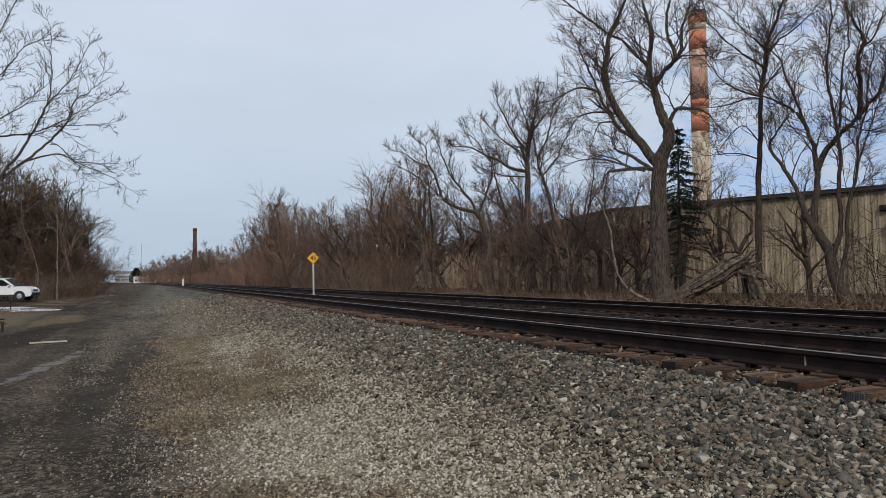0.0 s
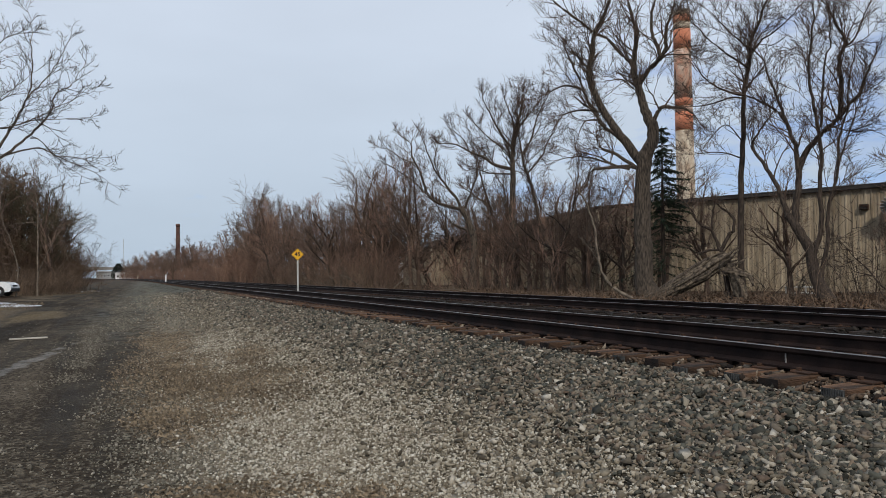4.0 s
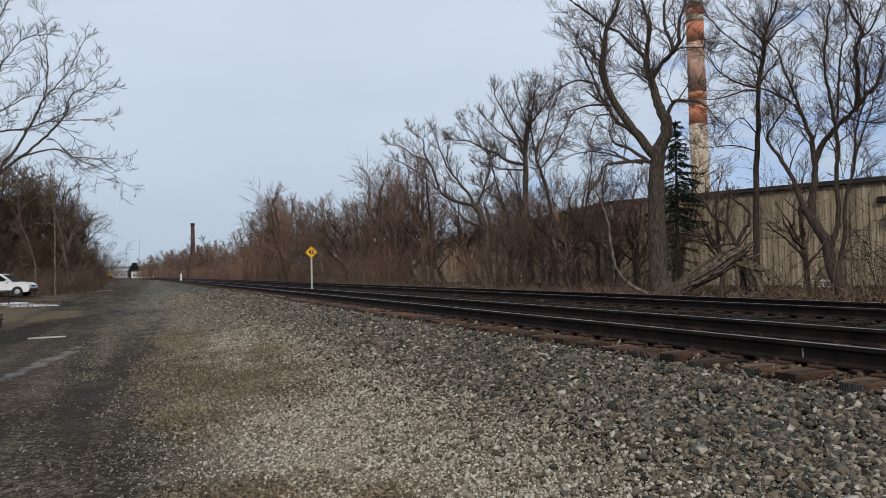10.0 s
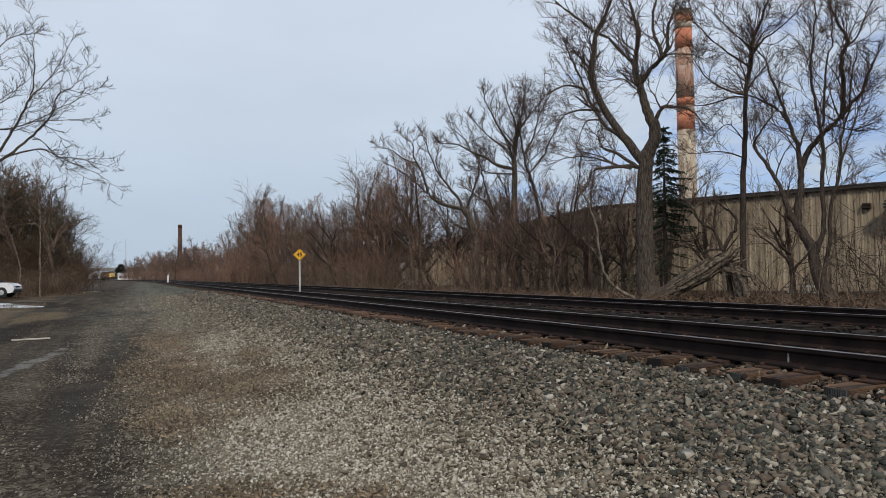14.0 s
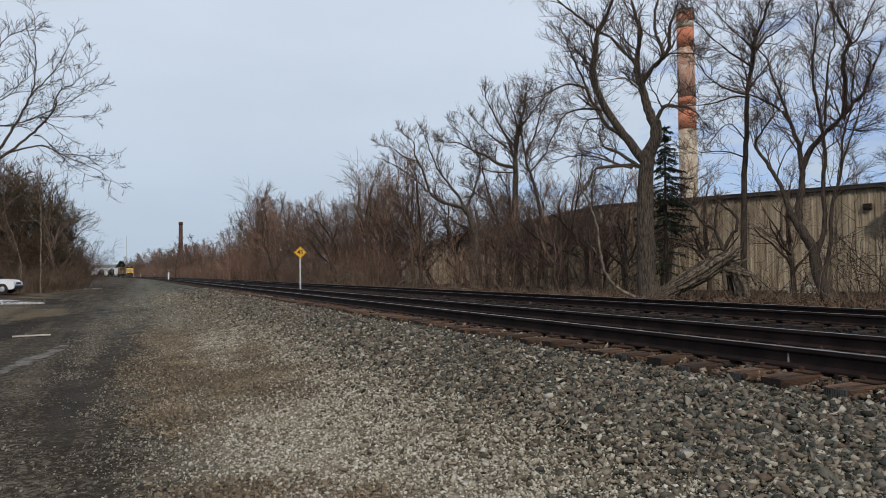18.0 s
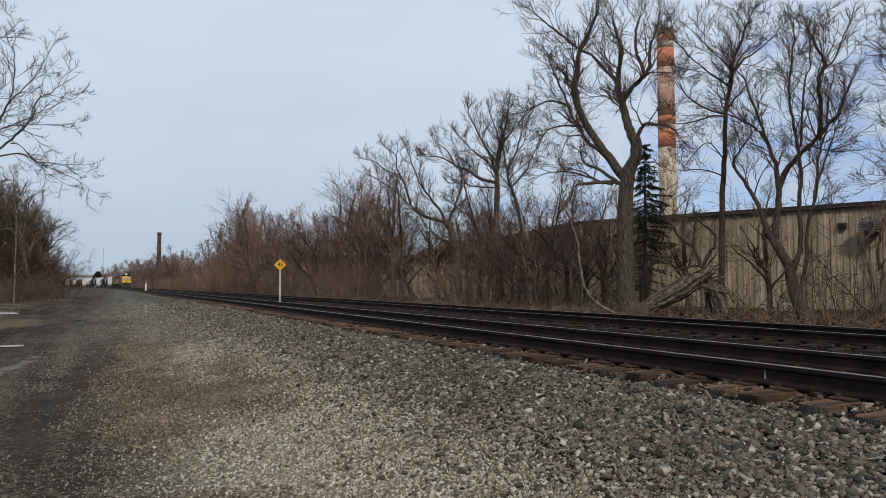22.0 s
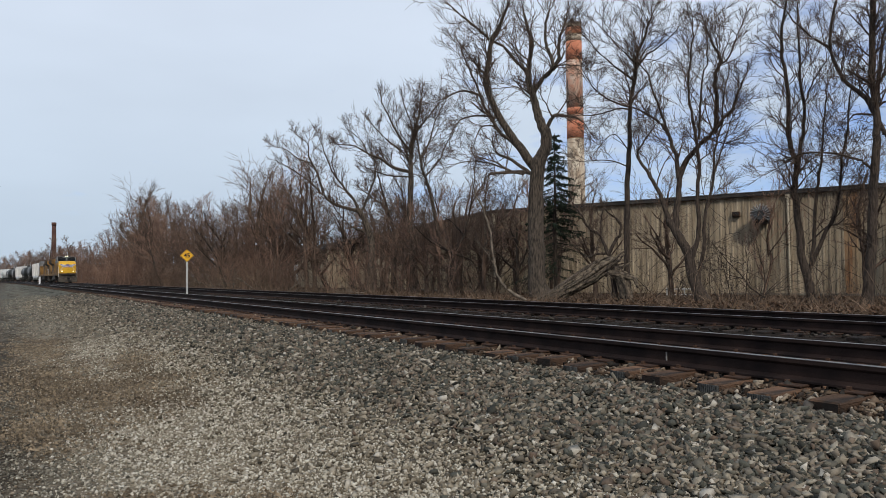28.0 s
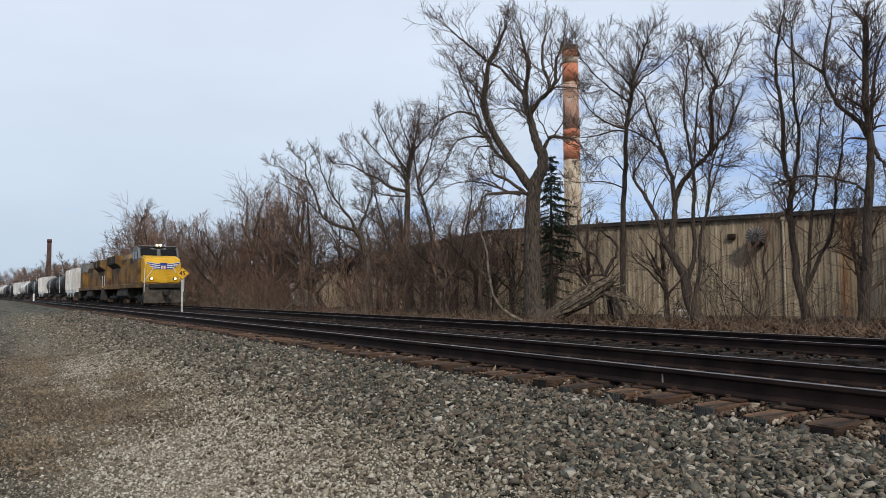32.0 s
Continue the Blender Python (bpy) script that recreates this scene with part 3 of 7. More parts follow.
def hero_tree(name, where, rz, limbs, seed, label, bark=None, twig=None, kids=1.5, reach=2.0, depth=2, thin=0.010, bushy=3, rise=0.07):
    """A tree whose main limbs follow given bends (across, height), with finer boughs grown from them."""
    wood, fine = Twigs(seed), Twigs(seed + 1)
    rnd = random.Random(seed)
    placed = []
    for pts, r0, r1, bare in limbs:
        deep = rnd.uniform(-0.45, 0.45) if placed else 0.0
        a0, z0 = pts[0]
        y0 = min(placed, key=lambda q: (q.x - a0) ** 2 + (q.z - z0) ** 2).y if placed and z0 > 0.5 else 0.0
        p3 = [Vector((a, y0 + deep * max(h - z0, 0) * 0.25, h)) for a, h in pts]
        for p, q in zip(p3, p3[1:]):
            placed += [p.lerp(q, k / 8) for k in range(9)]
        limb(wood, fine, p3, r0, r1, rnd, depth, kids, reach, lift=rise, thin=thin, bare=bare, bushy=bushy)
    return finish_tree(name, wood, fine, where, rz, label, bark or M_BARK, twig or M_TWIG_MID)


def wild_tree(name, seed, height, r, label, spread=0.75, kids=5, depth=3, forks=3, lean=0.12, low=0.25, twig=None, bark=None, thin=0.02):
    """A bare woodland tree standing at the origin."""
    wood, fine = Twigs(seed), Twigs(seed + 1)
    rnd = random.Random(seed)
    top = Vector((rnd.gauss(0, lean) * height, rnd.gauss(0, lean) * height, height * 0.8))
    pts = [Vector((0, 0, -0.2)), top * 0.33 + Vector((rnd.gauss(0, .15), rnd.gauss(0, .15), 0)), top * 0.66 + Vector((rnd.gauss(0, .3), rnd.gauss(0, .3), 0)), top]
    limb(wood, fine, pts, r, r * 0.28, rnd, depth - 1, 1.15 if depth > 2 else 2.2, height * 0.30, spread, 0.10, thin, bare=low)
    for i in range(forks):
        f = rnd.uniform(0.2, 0.55)
        q = top * f
        w = rnd.uniform(0, 6.283)
        nd = Vector((math.cos(w), math.sin(w), rnd.uniform(0.8, 1.9)))
        grow(wood, fine, q, nd, height * rnd.uniform(0.3, 0.45), r * 0.55, depth, spread, 0.07, rnd, kids - 1, thin)
    return finish_tree(name, wood, fine, (0, 0, 0), 0, label, bark or M_BARK_WOOD, twig or M_TWIG)


def on_land(x, y, dz=0.0):
    return (x, y, land(x, y) + dz)


def hero_trees():
    limbs = [
        ([(0.0, -0.4), (-0.4, 0.7), (-0.4, 2.2), (-0.4, 4.0), (-0.3, 5.5), (-0.3, 6.4)], 0.460, 0.313, 0.9),
        ([(-0.4, 6.1), (-1.1, 7.1), (-1.7, 8.0), (-2.3, 9.1), (-2.6, 10.2), (-2.4, 11.3), (-2.3, 12.1), (-1.8, 12.9), (-1.5, 13.7)], 0.230, 0.055, 0.25),
        ([(-0.2, 6.3), (0.1, 7.1), (0.1, 7.8)], 0.304, 0.248, 0.9),
        ([(0.1, 7.7), (-0.2, 8.4), (-0.4, 9.3), (-0.6, 10.1), (-0.6, 10.7), (-0.5, 11.6), (-0.6, 12.7), (-0.8, 13.5)], 0.239, 0.055, 0.2),
        ([(-0.4, 9.6), (-0.0, 10.2), (0.5, 10.7), (0.4, 11.3), (0.2, 11.8), (0.2, 12.6), (0.4, 13.4)], 0.138, 0.046, 0.2),
        ([(0.1, 7.7), (0.5, 8.4), (1.0, 8.4), (1.5, 8.3), (1.9, 8.0)], 0.120, 0.028, 0.3),
    ]
    more = [
        ([(-1.4, 7.3), (-2.0, 7.8), (-2.3, 8.3), (-2.6, 8.8), (-2.9, 9.6), (-3.2, 10.4), (-3.5, 11.1), (-3.7, 11.7)], 0.101, 0.028, 0.2),
        ([(0.5, 10.6), (0.8, 11.2), (0.8, 12.0), (1.0, 12.6), (1.2, 13.2)], 0.101, 0.046, 0.2),
        ([(-2.4, 12.1), (-2.9, 12.6), (-3.7, 13.3), (-4.2, 13.8)], 0.083, 0.037, 0.2),
        ([(-0.7, 10.7), (-1.1, 11.0), (-1.7, 11.8), (-2.2, 12.1)], 0.083, 0.055, 0.2),
        ([(-0.4, 5.7), (-0.8, 5.9), (-1.9, 5.9), (-2.6, 5.8), (-2.8, 5.3)], 0.120, 0.037, 0.3),
        ([(-0.7, 5.9), (-1.5, 6.5), (-2.1, 6.8), (-2.3, 7.1)], 0.092, 0.046, 0.3),
    ]
    last = [
        ([(-2.8, 9.5), (-3.3, 9.7), (-3.8, 9.8), (-4.3, 9.6), (-4.8, 9.4)], 0.064, 0.023, 0.2),
        ([(-2.3, 8.5), (-3.0, 8.6), (-3.7, 8.5), (-4.1, 8.1), (-4.4, 7.5)], 0.055, 0.018, 0.2),
        ([(-2.6, 10.3), (-2.8, 10.7), (-3.1, 11.1)], 0.083, 0.046, 0.5),
        ([(-2.3, 8.1), (-2.8, 8.1), (-3.0, 7.8), (-3.3, 7.0)], 0.046, 0.018, 0.2),
        ([(-0.9, 5.8), (-1.6, 6.0), (-2.2, 6.4)], 0.074, 0.046, 0.5),
        ([(-1.6, 6.0), (-2.6, 6.4), (-3.4, 6.5), (-4.1, 6.4)], 0.046, 0.018, 0.2),
        ([(0.5, 8.3), (0.2, 8.9), (-0.1, 9.5)], 0.046, 0.018, 0.2),
        ([(0.5, 10.6), (0.8, 10.8), (1.3, 10.8), (1.9, 10.7)], 0.046, 0.018, 0.2),
        ([(-0.3, 9.0), (-0.8, 9.6), (-1.2, 9.9), (-1.7, 9.9)], 0.064, 0.018, 0.3),
    ]
    hero_tree("willow_tree", on_land(21.55, 25), -40.8, limbs + more + last, 11, "large bare willow with a thick forked trunk", kids=3.0, reach=2.0)
    limbs = [
        ([(0.0, -0.4), (-0.0, 2.7), (0.1, 5.0), (0.2, 6.6), (0.3, 8.4), (0.5, 9.5), (0.6, 10.4), (0.9, 11.1), (1.2, 11.9)], 0.145, 0.043, 0.45),
        ([(0.6, 10.0), (0.1, 10.6), (-0.3, 11.0), (-0.8, 11.7)], 0.051, 0.017, 0.1),
        ([(0.6, 10.0), (1.0, 10.4), (1.5, 10.7), (2.2, 11.3)], 0.051, 0.017, 0.1),
        ([(0.5, 9.3), (-0.3, 10.0), (-0.9, 10.6), (-1.3, 11.1), (-1.7, 11.6)], 0.051, 0.017, 0.1),
        ([(0.3, 8.2), (-0.4, 8.5), (-1.0, 8.9), (-1.4, 9.4), (-1.6, 9.8)], 0.051, 0.017, 0.1),
        ([(0.3, 8.1), (-0.2, 8.2), (-1.1, 8.0), (-1.7, 8.0)], 0.043, 0.017, 0.1),
        ([(0.2, 6.3), (-0.1, 6.8), (-0.4, 7.1), (-0.7, 7.0)], 0.034, 0.013, 0.1),
        ([(0.1, 5.7), (-0.7, 6.0), (-1.6, 6.0)], 0.034, 0.013, 0.1),
    ]
    hero_tree("slender_tree", on_land(22.7, 21.1), -47.1, limbs, 23, "slender bare tree with a straight trunk", kids=2.8, reach=1.8, bark=M_BARK_DARK)
    limbs = [
        ([(0.0, -0.4), (-0.5, 0.9), (-0.7, 1.9), (-1.0, 2.6), (-1.4, 3.3)], 0.258, 0.152, 0.9),
        ([(-1.4, 3.2), (-1.6, 4.0), (-1.9, 4.8), (-2.3, 5.5), (-2.6, 6.1), (-2.3, 6.7), (-1.9, 7.3)], 0.114, 0.030, 0.3),
        ([(-1.2, 2.9), (-1.0, 4.3), (-1.0, 5.2), (-1.1, 6.0), (-1.3, 6.7), (-1.6, 7.3), (-2.2, 7.8), (-2.7, 8.1)], 0.144, 0.030, 0.3),
        ([(-1.0, 5.0), (-0.7, 5.7), (-0.3, 6.2), (0.1, 6.6), (0.4, 6.9), (0.8, 7.4), (1.1, 7.7), (1.3, 8.3), (1.5, 8.8)], 0.137, 0.038, 0.3),
        ([(0.4, 6.8), (0.5, 7.4), (0.5, 8.3), (0.5, 9.2), (0.7, 9.7), (0.6, 10.1), (0.4, 10.6), (0.2, 11.2)], 0.114, 0.038, 0.2),
    ]
    more = [
        ([(-0.6, 1.7), (-0.3, 2.6), (-0.3, 4.0), (-0.2, 5.5), (-0.3, 6.6), (-0.5, 7.9), (-0.5, 8.9), (-0.4, 9.8), (-0.3, 10.7)], 0.106, 0.027, 0.3),
        ([(-1.3, 6.6), (-1.5, 7.4), (-1.7, 8.0), (-1.9, 8.6), (-2.1, 9.4), (-2.5, 10.0)], 0.068, 0.023, 0.2),
        ([(-0.2, 6.5), (-0.1, 7.8), (0.0, 8.8), (0.2, 9.6), (0.2, 10.5)], 0.053, 0.019, 0.2),
        ([(-0.4, 0.5), (-0.1, 2.1), (0.0, 3.6), (0.3, 4.8), (0.4, 6.1), (0.6, 6.7), (0.8, 8.3)], 0.091, 0.023, 0.3),
        ([(0.7, 9.6), (1.0, 9.8), (1.2, 10.3), (1.4, 10.8)], 0.046, 0.023, 0.2),
        ([(0.3, 4.9), (0.6, 5.9), (0.9, 6.8), (1.2, 7.8)], 0.038, 0.015, 0.2),
    ]
    hero_tree("forked_tree", on_land(23.95, 18.07), -53, limbs + more, 37, "bare tree forked low into crooked limbs", kids=2.8, reach=1.8, bark=M_BARK_DARK)
    limbs = [
        ([(0.0, -0.4), (-0.2, 0.8), (-0.4, 1.7), (-0.5, 3.0), (-0.6, 4.3), (-0.5, 5.3), (-0.7, 6.2), (-0.7, 7.3), (-0.8, 8.8), (-0.9, 9.9), (-0.8, 11.0), (-0.6, 11.9)], 0.178, 0.037, 0.3),
        ([(-0.5, 5.2), (-0.3, 6.2), (-0.2, 7.5), (-0.3, 8.8), (-0.3, 10.3), (-0.3, 11.6)], 0.089, 0.030, 0.2),
        ([(-0.2, 1.2), (-0.0, 2.3), (0.1, 4.0), (0.3, 5.1), (0.4, 6.1), (0.5, 7.2), (0.6, 8.2)], 0.081, 0.022, 0.2),
        ([(-0.1, 1.5), (0.3, 2.5), (0.7, 3.3), (0.9, 4.4), (1.0, 5.4), (1.2, 6.5), (1.4, 8.4)], 0.089, 0.022, 0.2),
        ([(-0.2, 7.5), (0.1, 8.3), (0.4, 8.9), (0.7, 9.3)], 0.037, 0.015, 0.2),
        ([(-0.2, 2.3), (0.4, 2.9), (0.8, 3.0), (1.1, 3.3)], 0.037, 0.015, 0.2),
    ]
    hero_tree("clump_tree", on_land(26, 14.9), -60.2, limbs, 41, "bare tree with several stems from one base", kids=2.8, reach=1.8, bark=M_BARK_DARK)
    limbs = [
        ([(0.0, -0.4), (0.2, 1.8), (0.3, 3.2), (0.4, 4.7), (0.5, 5.7), (0.5, 6.7), (0.4, 8.1), (0.5, 9.7), (0.5, 10.9)], 0.180, 0.090, 0.6),
        ([(0.5, 6.5), (0.3, 7.1), (0.0, 7.5), (-0.4, 7.9), (-0.6, 8.4), (-0.8, 9.1), (-0.8, 9.9), (-0.6, 10.9)], 0.098, 0.041, 0.2),
        ([(-0.8, 9.2), (-1.3, 9.6), (-1.8, 10.2), (-2.3, 10.9)], 0.057, 0.021, 0.2),
        ([(0.5, 6.6), (0.7, 6.0), (0.9, 5.7), (1.2, 5.3)], 0.090, 0.049, 0.3),
        ([(0.4, 6.7), (0.7, 7.0), (1.1, 7.0)], 0.049, 0.025, 0.2),
        ([(0.5, 6.7), (0.6, 7.7), (0.7, 8.6), (0.8, 9.4), (1.1, 10.1)], 0.082, 0.033, 0.2),
        ([(0.4, 4.6), (0.1, 5.0), (-0.3, 5.2), (-0.8, 5.4), (-1.5, 5.5), (-2.1, 5.4), (-2.7, 5.0)], 0.057, 0.016, 0.2),
        ([(0.5, 6.6), (-0.1, 6.7), (-0.3, 6.5), (-0.4, 5.8)], 0.041, 0.016, 0.2),
    ]
    hero_tree("tall_tree", on_land(25.4, 12.8), -63.4, limbs, 53, "tall bare tree with a straight dark trunk", kids=2.8, reach=1.7, bark=M_BARK_DARK)
    limbs = [
        ([(0.0, -0.4), (-0.0, 2.9), (-0.2, 4.7), (-0.1, 6.9), (-0.1, 8.4), (-0.0, 9.5), (0.2, 10.6), (0.5, 11.6), (0.6, 12.6)], 0.3, 0.05, 0.45),
        ([(-0.1, 7.9), (-1.2, 8.2), (-1.9, 8.7), (-2.8, 9.1), (-3.7, 9.6), (-4.6, 9.7)], 0.13, 0.03, 0.15),
        ([(-0.1, 8.6), (-0.9, 9.5), (-1.7, 10.1), (-2.5, 11.0)], 0.1, 0.03, 0.15),
        ([(-0.1, 9.3), (-0.9, 10.4), (-1.4, 11.4), (-1.9, 12.4)], 0.1, 0.03, 0.15),
        ([(-0.2, 7.6), (-1.6, 7.7), (-2.7, 8.1)], 0.06, 0.03, 0.15),
        ([(-2.9, 9.2), (-3.3, 10.0), (-4.1, 10.7)], 0.05, 0.025, 0.1),
        ([(0.0, 9.5), (0.4, 10.7), (1.0, 11.4), (1.8, 12.4)], 0.09, 0.03, 0.15),
        ([(0.1, 10.1), (-0.1, 11.3), (-0.5, 12.4)], 0.07, 0.03, 0.15),
    ]
    more = [
        ([(1.8, 2.8), (1.5, 4.8), (1.1, 6.9), (0.7, 8.0), (0.5, 9.1), (0.3, 10.2)], 0.15, 0.05, 0.3),
        ([(0.5, 8.8), (1.2, 10.0), (1.5, 11.2), (2.1, 12.4)], 0.08, 0.03, 0.15),
        ([(0.8, 7.6), (1.8, 8.7), (2.2, 9.7), (2.7, 10.4)], 0.07, 0.03, 0.15),
    ]
    hero_tree("broad_tree", on_land(23.1, 39.8), -30.1, limbs + more, 67, "broad bare tree with a dense twiggy crown", kids=2.9, reach=1.7, thin=0.011, rise=0.13)
    limbs = [
        ([(0.0, -0.4), (0.3, 3.0), (-0.1, 4.7), (-0.6, 5.6)], 0.24, 0.2, 0.9),
        ([(-0.5, 5.5), (-2.0, 5.9), (-2.8, 6.5), (-3.5, 7.2), (-4.2, 7.8), (-5.4, 8.6)], 0.14, 0.03, 0.15),
        ([(-2.9, 6.7), (-3.3, 8.1), (-3.8, 9.1), (-3.9, 10.0), (-4.5, 10.5)], 0.09, 0.03, 0.15),
        ([(-0.5, 5.4), (-0.9, 6.3), (-1.6, 7.2), (-2.2, 8.0), (-2.7, 9.2), (-3.1, 10.3)], 0.12, 0.03, 0.15),
        ([(-0.2, 4.1), (-1.1, 4.5), (-1.9, 5.3), (-2.3, 6.0)], 0.1, 0.03, 0.2),
        ([(-3.6, 8.7), (-4.5, 9.0), (-5.3, 9.6), (-6.0, 9.8)], 0.05, 0.02, 0.1),
        ([(-2.0, 7.8), (-2.3, 8.8), (-2.1, 9.8)], 0.05, 0.02, 0.1),
        ([(-0.4, 5.4), (0.2, 6.8), (0.6, 8.1), (0.4, 9.4)], 0.1, 0.03, 0.2),
    ]
    hero_tree("leaning_tree", on_land(21.4, 43), -26.5, limbs, 71, "bare tree leaning over the lineside brush", kids=2.7, reach=1.5, thin=0.011, rise=0.12)
    limbs = [
        ([(0.0, -0.4), (0.8, 1.5), (2.0, 2.9), (3.5, 4.1)], 0.105, 0.062, 0.9),
        ([(3.8, 4.0), (4.4, 5.0), (4.9, 5.8), (5.2, 6.5), (5.4, 7.0), (5.8, 7.5), (6.2, 8.2), (6.5, 8.9)], 0.056, 0.007, 0.25),
        ([(4.0, 4.4), (4.8, 5.2), (5.4, 5.8), (5.8, 6.3), (6.1, 6.8), (6.2, 7.3), (6.6, 7.6), (6.8, 7.9), (7.1, 8.6)], 0.053, 0.006, 0.25),
        ([(3.4, 4.0), (3.6, 5.6), (4.3, 5.9), (4.8, 6.0), (5.3, 6.2), (5.8, 6.5), (6.2, 6.8), (6.7, 7.1), (7.2, 7.5)], 0.037, 0.006, 0.2),
        ([(4.8, 5.2), (5.3, 5.4), (5.8, 5.5), (6.2, 5.3), (6.7, 5.1), (7.4, 4.8), (7.8, 4.5)], 0.031, 0.005, 0.2),
        ([(5.4, 7.0), (5.5, 7.7), (5.5, 8.3), (5.5, 9.1), (5.4, 9.6)], 0.025, 0.006, 0.2),
    ]
    more = [
        ([(5.3, 6.2), (5.5, 6.3), (6.1, 6.4), (6.7, 6.5), (7.2, 6.6)], 0.022, 0.005, 0.2),
        ([(5.5, 5.8), (5.7, 5.8), (6.0, 5.5), (6.5, 5.0), (7.0, 4.7)], 0.022, 0.005, 0.2),
        ([(3.4, 4.0), (3.8, 6.0), (4.3, 6.5), (4.7, 6.8), (5.1, 7.3), (5.8, 8.0)], 0.031, 0.006, 0.2),
        ([(3.4, 4.0), (3.7, 7.0), (4.3, 8.0), (4.6, 8.5), (5.0, 9.0), (5.5, 9.2)], 0.037, 0.007, 0.2),
        ([(6.2, 5.3), (6.7, 5.3), (7.2, 5.2), (7.6, 5.1)], 0.014, 0.004, 0.2),
        ([(3.4, 4.0), (3.4, 5.4), (3.6, 7.5), (4.0, 8.6), (4.4, 9.6), (4.6, 10.3)], 0.050, 0.009, 0.2),
        ([(5.8, 6.3), (6.2, 6.0), (6.4, 5.6), (6.6, 5.3)], 0.014, 0.004, 0.2),
    ]
    hero_tree("roadside_tree", on_land(-7.95, 23.6), 12, limbs + more, 83, "bare pale-barked tree at the edge of the lane", twig=M_BARK_DARK, kids=3.2, reach=0.85, depth=2, thin=0.0070, bushy=1)
    hero_tree("crooked_tree", on_land(23.3, 33.2), -35, [
        ([(-1.6, -0.4), (-1.6, 0.1), (-1.4, 1.5), (-1.1, 2.5), (-0.5, 3.6), (-0.1, 5.5), (0.1, 6.8)], 0.13, 0.03, 0.35),
        ([(-1.2, 2.4), (-1.9, 2.8), (-2.6, 3.2), (-3.2, 3.8)], 0.09, 0.025, 0.2),
        ([(-1.1, 2.4), (-0.2, 2.0), (0.2, 1.3), (0.4, 0.4)], 0.06, 0.02, 0.2),
        ([(-0.6, 3.4), (-1.1, 4.1), (-1.9, 4.7), (-2.3, 5.7)], 0.06, 0.02, 0.2),
        ([(-0.2, 5.1), (0.2, 5.8), (0.7, 6.7)], 0.05, 0.02, 0.2),
    ], 301, "crooked bare tree before the shaded factory wall", kids=1.7, reach=1.3, bark=M_BARK_DARK, bushy=1)
    hero_tree("broken_sapling", on_land(22.6, 30.3), -37, [
        ([(1.2, -0.4), (1.2, 0.1), (1.2, 1.3), (1.2, 2.7), (1.2, 3.6)], 0.16, 0.05, 0.3),
        ([(1.2, 2.6), (1.0, 3.2), (0.8, 3.7)], 0.07, 0.03, 0.2),
        ([(1.2, 1.3), (0.6, 1.8), (0.1, 2.3), (-0.5, 2.5)], 0.07, 0.02, 0.2),
        ([(1.2, 1.3), (1.6, 2.1), (1.9, 3.1)], 0.07, 0.02, 0.2),
        ([(1.2, 2.1), (0.8, 1.5), (0.4, 1.1)], 0.05, 0.02, 0.2),
    ], 303, "broken dark sapling beside the willow trunk", kids=2.4, reach=0.9, bark=M_BARK_DARK, bushy=1)
    hero_tree("tangled_shrub", on_land(25.2, 36.5), -35, [
        ([(0.4, -0.4), (0.4, 0.1), (0.8, 1.4), (0.6, 2.4), (0.1, 3.3), (-0.5, 4.0)], 0.06, 0.02, 0.2),
        ([(0.6, 2.4), (1.3, 2.7), (1.8, 2.3), (2.5, 2.0)], 0.05, 0.02, 0.2),
        ([(0.7, 1.4), (1.6, 1.0), (2.2, 0.5)], 0.05, 0.02, 0.2),
        ([(0.4, -0.1), (-0.1, 1.4), (-0.6, 2.1), (-1.6, 2.5)], 0.06, 0.02, 0.2),
    ], 305, "tangled leafless shrub before the factory wall", kids=2.4, reach=1.1, bark=M_BARK_DARK, bushy=1)
    hero_tree("thin_shrub", on_land(29, 20), -55, [
        ([(0.9, -0.4), (0.9, 0.1), (0.3, 0.6), (-0.0, 1.1), (-0.6, 1.8), (-1.2, 2.6)], 0.05, 0.015, 0.2),
        ([(0.9, -0.0), (0.9, 1.2), (0.7, 2.3), (0.6, 2.8)], 0.04, 0.015, 0.2),
        ([(0.1, 0.2), (0.2, 1.5), (0.2, 2.2)], 0.03, 0.012, 0.2),
        ([(0.1, 1.0), (-0.6, 1.2), (-1.0, 1.5)], 0.03, 0.012, 0.2),
    ], 307, "thin leafless shrub before the sunlit wall", kids=1.8, reach=0.9, bark=M_BARK_DARK, bushy=1)
    hero_tree("twiggy_tree", on_land(24.4, 47.5), -27, [
        ([(1.3, -0.4), (1.3, 0.1), (1.4, 2.4), (1.3, 4.5), (0.8, 6.2), (-0.0, 6.9), (-0.8, 7.5)], 0.2, 0.04, 0.3),
        ([(1.3, 3.6), (1.9, 5.1), (2.1, 6.6), (1.8, 7.9)], 0.11, 0.03, 0.2),
        ([(1.0, 5.7), (0.5, 7.5), (0.2, 8.8), (-0.0, 9.9)], 0.1, 0.03, 0.2),
    ], 309, "twiggy bare tree among the lineside brush", kids=3.0, reach=1.7, thin=0.012, rise=0.12)
